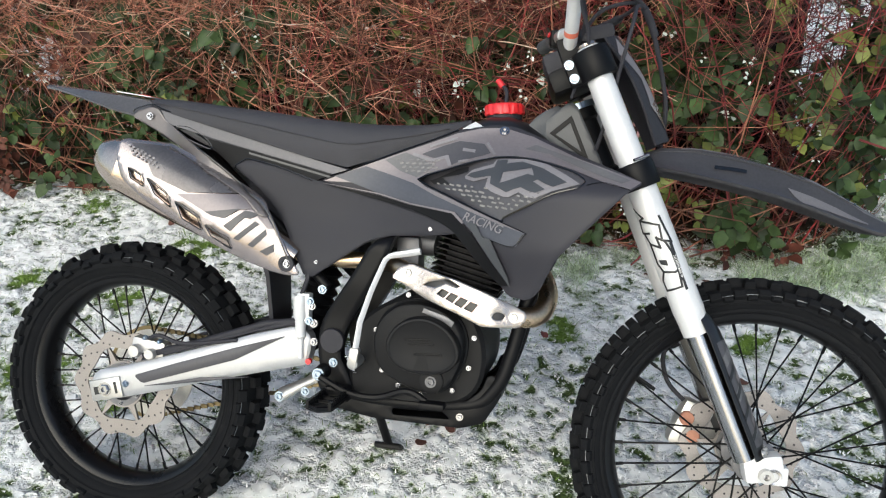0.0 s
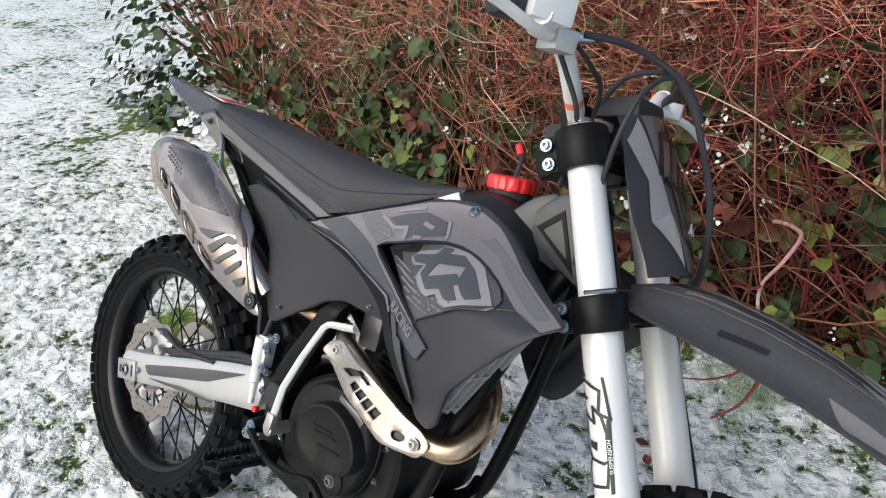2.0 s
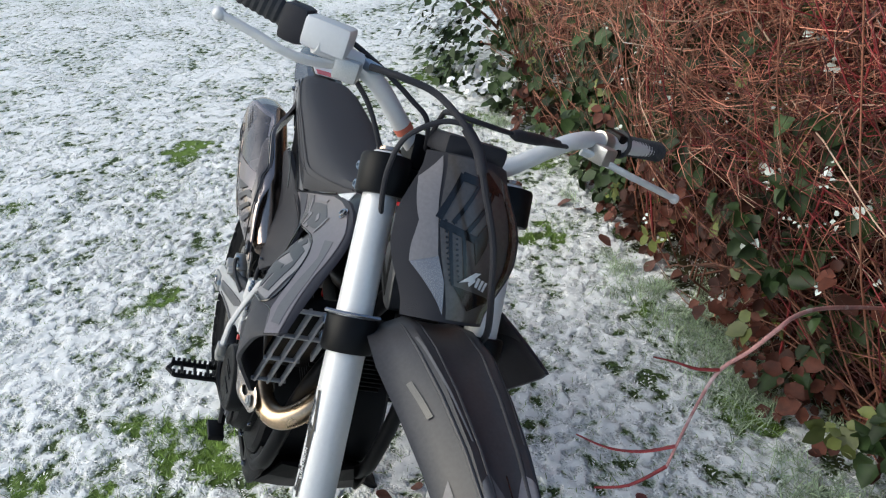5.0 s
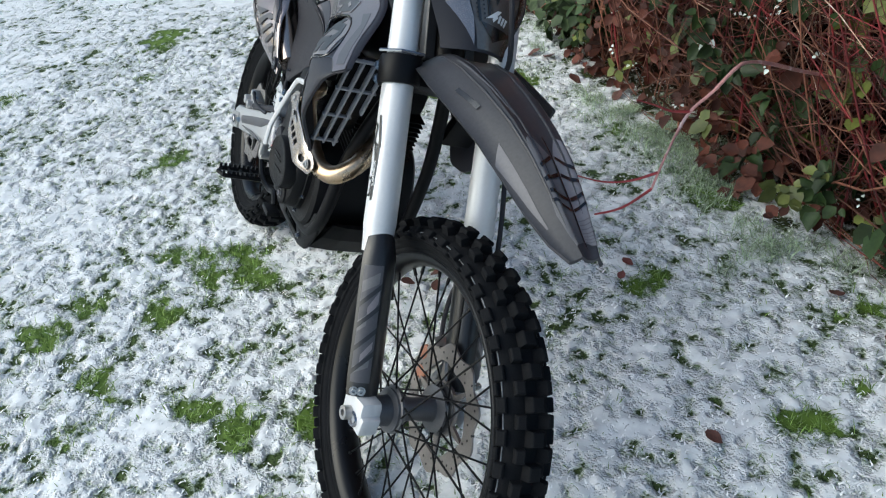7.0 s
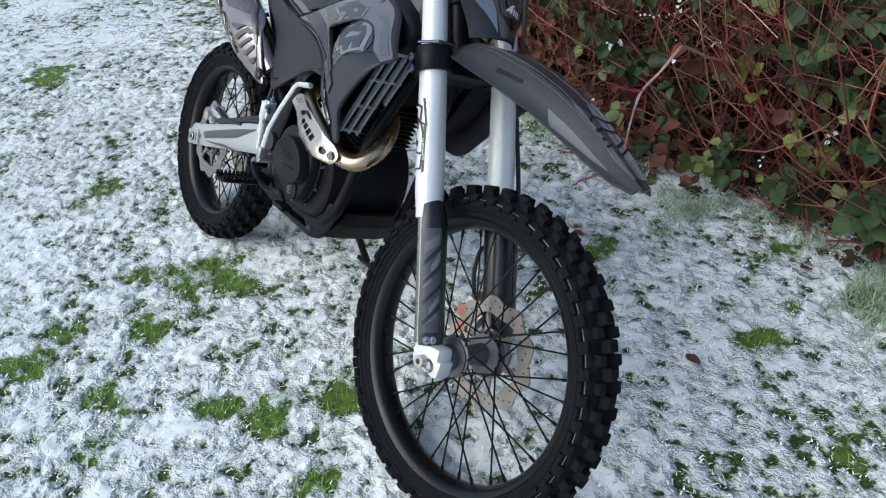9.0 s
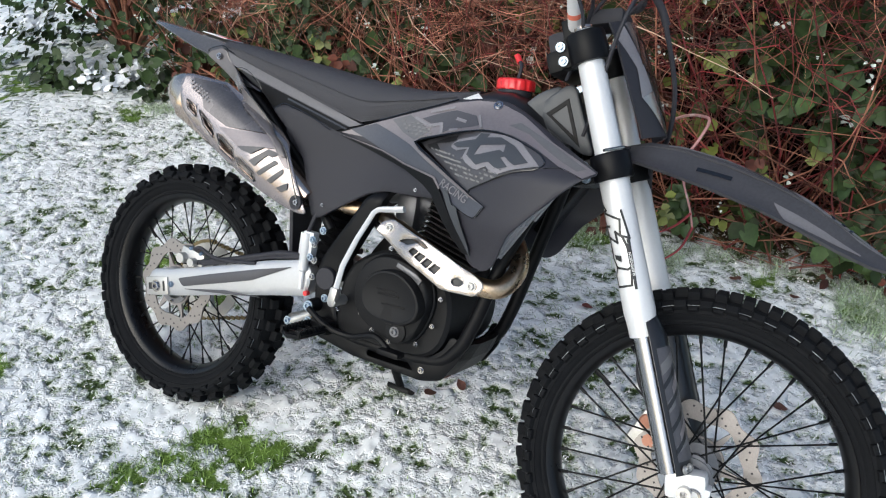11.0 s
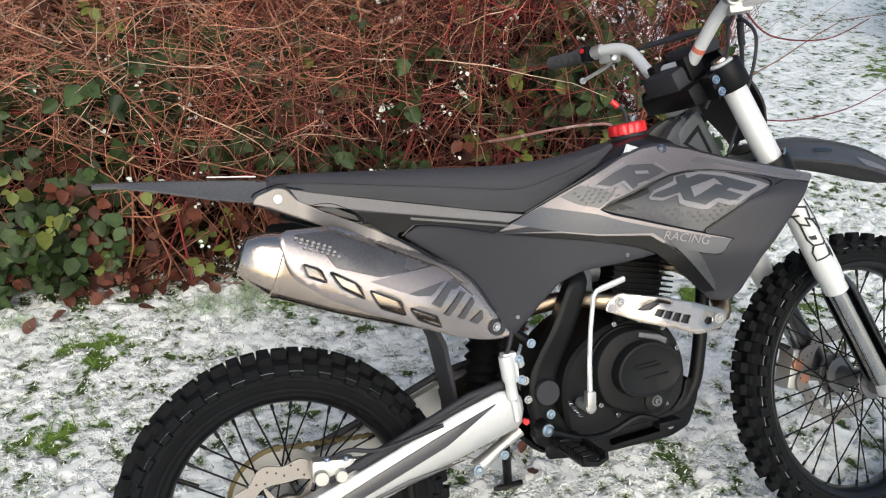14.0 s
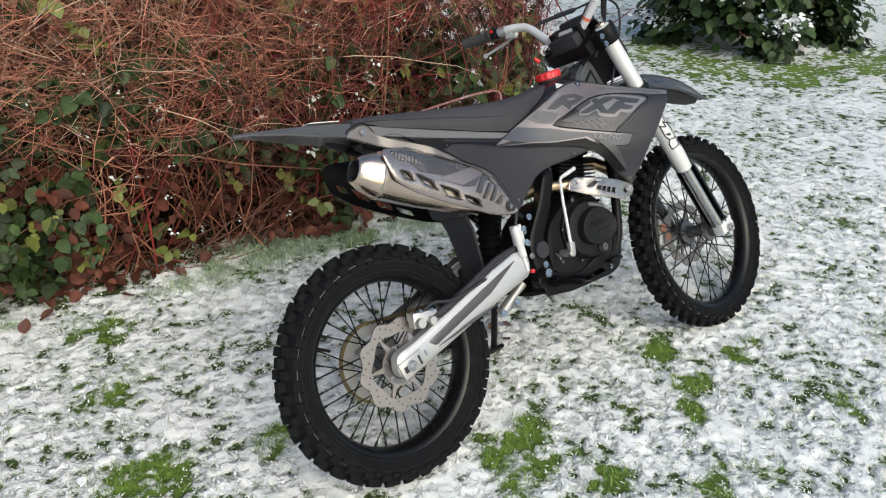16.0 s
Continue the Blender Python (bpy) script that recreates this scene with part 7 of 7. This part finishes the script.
# -- front caliper, hose and cables --
bm = bmesh.new()
box(bm, (1.265, 0.088, 0.315), (0.065, 0.05, 0.1), Matrix.Rotation(radians(20), 4, "Y"), 0.012)
box(bm, (1.3, 0.095, 0.31), (0.06, 0.025, 0.05), Matrix(), 0.008)
fc = front_part("front_caliper", bm, ALLOY, "cast silver front brake caliper")
for dz in (0.018, -0.018):
    bm = bmesh.new()
    q = (1.262 - 0.36 * dz, 0.064, 0.315 + dz)
    lathe(bm, [(0, 0), (0, 0.0155), (0.006, 0.0155), (0.008, 0.013), (0.008, 0)], along(q, (q[0], -1, q[2])), 20)
    front_part("piston_cap", bm, COPPER, "dull copper piston cap", parent=fc)
bm = bmesh.new()
tube(bm, spline([(1.255, 0.085, 0.36), (1.215, 0.1, 0.40), (1.205, 0.108, 0.46), (1.25, 0.125, 0.49), (1.235, 0.14, 0.56), (1.15, 0.128, 0.74), (1.13, 0.08, 0.84), (1.15, 0.062, 0.895), (1.15, 0.034, 0.965), (1.137, 0.014, 1.023), (1.118, -0.015, 1.08), (1.1, -0.038, 1.125), (1.08, -0.064, 1.15), (1.042, -0.096, 1.168), (1.019, -0.136, 1.17), (0.99, -0.172, 1.166)], 6), 0.0048, 8)
hose_f = front_part("front_brake_hose", bm, PLASTIC, "black front brake hose")
bm = bmesh.new()
tube(bm, spline([(1.085, -0.058, 1.145), (1.1, -0.038, 1.125), (1.112, -0.025, 1.1)], 4), 0.0075, 10)
front_part("hose_sleeve", bm, PLASTIC, parent=hose_f)
CABLES = [[(1.085, -0.05, 1.149), (1.07, -0.085, 1.141), (1.062, -0.121, 1.107), (1.052, -0.125, 1.06), (1.041, -0.112, 1.007), (1.03, -0.085, 0.937), (1.015, -0.06, 0.871)],
          [(0.958, 0.2, 1.138), (1.01, 0.105, 1.143), (1.052, 0.021, 1.149), (1.069, -0.022, 1.153), (1.071, -0.05, 1.154), (1.045, -0.068, 1.15), (0.996, -0.054, 1.13), (0.95, -0.04, 1.05)],
          [(0.962, -0.19, 1.15), (0.968, -0.153, 1.118), (0.982, -0.128, 1.08), (0.98, -0.105, 1.04), (0.96, -0.07, 0.97)],
          [(0.93, -0.25, 1.2), (0.935, -0.18, 1.178), (0.958, -0.139, 1.161), (0.972, -0.095, 1.138), (0.975, -0.057, 1.109), (0.95, -0.03, 1.02)]]
bm = bmesh.new()
tube(bm, [(1.05, 0.03, 1.148), (1.044, 0.042, 1.147), (1.03, 0.085, 1.1475), (1.012, 0.105, 1.145), (0.985, 0.15, 1.142)], [0.005, 0.0085, 0.0085, 0.007, 0.006], 10)
front_part("cable_boot", bm, PLASTIC, "black rubber cable boot")
for c in CABLES:
    bm = bmesh.new()
    tube(bm, spline(c, 6), 0.0037, 8)
    front_part("cable", bm, PLASTIC, "black control cable")
# angular shapes down the fork tube, and the readable word beside them
leg_r = [o for o in bike.children if o.name.startswith("fork_tube")][0]
def leg_film(quad, mat, r=0.0292):
    """Corners as (metres down the leg, degrees round from dead ahead towards the outside)."""
    bm = bmesh.new()
    (a, b, c, d4) = [Vector((*q, 0)) for q in quad]
    rows = []
    for s in np.linspace(0, 1, 4):
        p, q = a.lerp(d4, s), b.lerp(c, s)
        row = []
        for t in np.linspace(0, 1, 6):
            w = p.lerp(q, t)
            an = radians(w.y)
            row.append(on_leg(w.x, r * math.cos(an), -0.103 - r * math.sin(an)))
        rows.append(row)
    loft(bm, rows, closed=False)
    return front_part("fork_graphic", bm, mat, parent=leg_r)


def leg_line(pts, w=0.0042):
    """A black outline stroke round the fork tube through (metres down, degrees)."""
    turn = 0.0292 * math.pi / 180
    for (s0, a0), (s1, a1) in zip(pts, pts[1:]):
        d = Vector((s1 - s0, (a1 - a0) * turn))
        ln = max(d.length, 1e-6)
        d /= ln
        os, oa = -d.y * w / 2, d.x * w / 2 / turn
        es, ea = d.x * w / 2, d.y * w / 2 / turn
        leg_film(((s0 + os - es, a0 + oa - ea), (s0 - os - es, a0 - oa - ea), (s1 - os + es, a1 - oa + ea), (s1 + os + es, a1 + oa + ea)), INK)


for pts in ([(0.262, 163), (0.283, 134), (0.286, 152), (0.294, 120), (0.3045, 87), (0.333, 95), (0.341, 65), (0.289, 76)], [(0.286, 152), (0.3105, 163), (0.3135, 132)], [(0.311, 154), (0.333, 143), (0.345, 110), (0.325, 111), (0.333, 95)],
            [(0.333, 143), (0.373, 144), (0.39, 131), (0.3965, 92), (0.394, 78), (0.358, 78), (0.337, 88), (0.333, 95)], [(0.39, 131), (0.406, 149), (0.426, 147), (0.426, 87), (0.394, 78)]):
    leg_line(pts)
leg_film(((0.366, 134), (0.370, 105), (0.3815, 107), (0.375, 130)), INK)
leg_film(((0.342, 76), (0.341, 64), (0.434, 70), (0.435, 80)), INK, 0.0291)
word = lettering("SUSPENSION", 0.0075, Matrix(), WHITEINK, leg_r, "small white word on the fork")
an = radians(73)
wn = (STEER.to_3x3() @ (Vector((0.9058, 0, 0.4236)) * math.cos(an) + Vector((0, -math.sin(an), 0)))).normalized()
wxv = (STEER.to_3x3() @ (-RAKE)).normalized()
wyv = wn.cross(wxv)
word.matrix_local = Matrix.Translation(settle(on_leg(0.388, 0.0298 * math.cos(an), -0.103 - 0.0298 * math.sin(an)))) @ Matrix((wxv, wyv, wn)).transposed().to_4x4()


# ---- grass: frosted blades over the lawn and green blades in the bare patches ----
def blades(n, x0, x1, y0, y1, tall, wide, want, seed, droop):
    """Bent blades where the lawn is bare (want > 0) or snowed under (want < 0)."""
    rs = np.random.RandomState(seed)
    x, y = rs.uniform(x0, x1, n), rs.uniform(y0, y1, n)
    b = bare(x, y)
    keep = rs.rand(n) < (b if want > 0 else 1.05 - b)
    keep &= y < front_y(x) + 0.2
    x, y = x[keep], y[keep]
    m = len(x)
    a = rs.uniform(0, math.tau, m) + 2.5 * wave(x, y, 9, 71)
    h, w = rs.uniform(*tall, m), rs.uniform(*wide, m)
    out = rs.uniform(*droop, m)
    z = ground_height(x, y) - 0.004
    dx, dy = np.cos(a), np.sin(a)
    rows = []
    for t, k in ((0.0, 0.8), (0.55, 1.0), (1.0, 0.25)):
        r = h * out * t ** 1.6
        zz = z + h * (t - 0.55 * out * t * t)
        for s in (-0.5, 0.5):
            rows.append(np.stack([x + dx * r - dy * w * k * s, y + dy * r + dx * w * k * s, zz], -1))
    v = np.stack(rows, 1).reshape(-1, 3)
    base = 6 * np.arange(m)[:, None]
    f = np.concatenate([base + np.array(q) for q in ((0, 1, 3, 2), (2, 3, 5, 4))])
    return v.tolist(), f.tolist()


FROSTED = material("frosted_grass", (0.9, 0.91, 0.9), 0.75, vary=0.12, stain=30, scale=200, spread=0.15)
GREENGRASS = material("green_grass", (0.15, 0.24, 0.045), 0.5, vary=0.4, stain=12, scale=80, spread=0.5)
HOARGRASS = material("hoary_grass", (0.34, 0.42, 0.27), 0.6, vary=0.4, stain=20, scale=150, spread=0.5)
v, f = blades(110000, -2.6, 2.5, 0.1, 3.1, (0.007, 0.017), (0.0022, 0.005), -1, 81, (0.6, 1.5))
stuff("frosted_grass", v, f, FROSTED, None, "short lawn grass caked with snow and frost")
v, f = blades(230000, -2.6, 2.5, 0.1, 3.1, (0.012, 0.036), (0.0014, 0.003), 1, 83, (0.4, 1.2))
v2, f2 = blades(14000, -2.6, 2.5, 0.1, 3.1, (0.01, 0.024), (0.0012, 0.0026), -1, 85, (0.4, 1.2))
stuff("green_grass", v + v2, f + [[i + len(v) for i in q] for q in f2], GREENGRASS, None, "fresh green lawn grass where the snow has gone")


def edge_blades(n, seed):
    """Longer hoary grass along the foot of the hedge."""
    rs = np.random.RandomState(seed)
    x = rs.uniform(-2.3, 2.1, n)
    y = front_y(x) + rs.normal(-0.04, 0.08, n) - np.where(x > 0.45, rs.uniform(0, 0.22, n), 0)
    keep = wave(x, y, 4, 77) * 0.6 + wave(x, y, 13, 78) * 0.4 + 0.14 * np.clip(x, -0.5, 1) > 0.6
    x, y = x[keep], y[keep]
    m = len(x)
    a, h = rs.uniform(0, math.tau, m) + 2 * wave(x, y, 6, 79), rs.uniform(0.02, 0.06, m)
    w, out, z = rs.uniform(0.0015, 0.003, m), rs.uniform(0.4, 1.3, m), ground_height(x, y) - 0.004
    rows = []
    for t, k in ((0.0, 0.8), (0.4, 1.0), (0.75, 0.8), (1.0, 0.2)):
        r, zz = h * out * t ** 1.6, z + h * (t - 0.5 * out * t * t)
        for s in (-0.5, 0.5):
            rows.append(np.stack([x + np.cos(a) * r - np.sin(a) * w * k * s, y + np.sin(a) * r + np.cos(a) * w * k * s, zz], -1))
    v = np.stack(rows, 1).reshape(-1, 3)
    base = 8 * np.arange(m)[:, None]
    return v.tolist(), np.concatenate([base + np.array(q) for q in ((0, 1, 3, 2), (2, 3, 5, 4), (4, 5, 7, 6))]).tolist()


v, f = edge_blades(26000, 87)
stuff("hoary_grass", v, f, HOARGRASS, None, "longer frost-covered grass along the foot of the hedge")
for ob in list(scene.objects):
    if ob.name in ("frosted_grass", "green_grass", "hoary_grass"):
        ob["category"] = "grass"


# ---- fallen leaves on the snow ----
def fallen_leaf(x, y, size, turn, tilt, mat, label):
    """A curled dead leaf lying on the lawn."""
    bm = bmesh.new()
    rows = []
    for t in np.linspace(0, 1, 7):
        w = 0.42 * math.sin(math.pi * min(1, t * 0.92 + 0.06)) ** 0.8 * (1 - 0.25 * t)
        rows.append([(t - 0.5, u * w, 0.22 * abs(u) ** 1.5 * w + 0.12 * (t - 0.5) ** 2 + 0.03 * math.sin(9 * t + 3 * u)) for u in np.linspace(-1, 1, 5)])
    under = [[(a, b, c - 0.02) for a, b, c in row[::-1]] for row in rows]
    loft(bm, [a + b for a, b in zip(rows, under)])
    bmesh.ops.recalc_face_normals(bm, faces=bm.faces)
    turned(bm, Matrix.Scale(size, 4))
    ob = part("fallen_leaf", bm, mat, None)
    z = float(ground_height(np.array([x]), np.array([y]))[0]) + 0.012
    ob.matrix_world = Matrix.Translation((x, y, z)) @ Matrix.Rotation(turn, 4, "Z") @ Matrix.Rotation(tilt, 4, "Y")
    return tagged(ob, label, "leaf", group="fallen leaves")


BROWNLEAF = material("dead_brown_leaf", (0.12, 0.05, 0.035), 0.6, vary=0.4, stain=30, scale=200)
REDLEAF = material("dead_red_leaf", (0.17, 0.05, 0.04), 0.6, vary=0.4, stain=30, scale=200)
for x, y, size, turn, tilt, red in ((0.30, 2.07, 0.035, 0.4, 0.3, 1), (0.33, 2.02, 0.03, 2.1, -0.2, 1), (-0.02, 1.55, 0.04, 1.0, 0.4, 0), (0.05, 1.6, 0.035, 2.4, -0.4, 0), (0.0, 1.63, 0.035, 4.0, 0.4, 0), (-0.75, 2.76, 0.06, 0.3, 0.5, 0), (-0.52, 2.78, 0.055, 1.8, -0.5, 0), (-1.02, 2.84, 0.07, 2.8, 0.5, 0), (-1.1, 2.82, 0.06, 0.9, -0.5, 0), (0.86, 1.79, 0.04, 0.2, 0.2, 0), (0.72, 2.38, 0.05, 2.2, 0.4, 0), (0.9, 2.33, 0.045, 4.4, -0.4, 0)):
    fallen_leaf(x, y, size, turn, tilt, REDLEAF if red else BROWNLEAF, "curled dull red leaf lying on the snow" if red else "curled dead brown leaf lying on the snow")
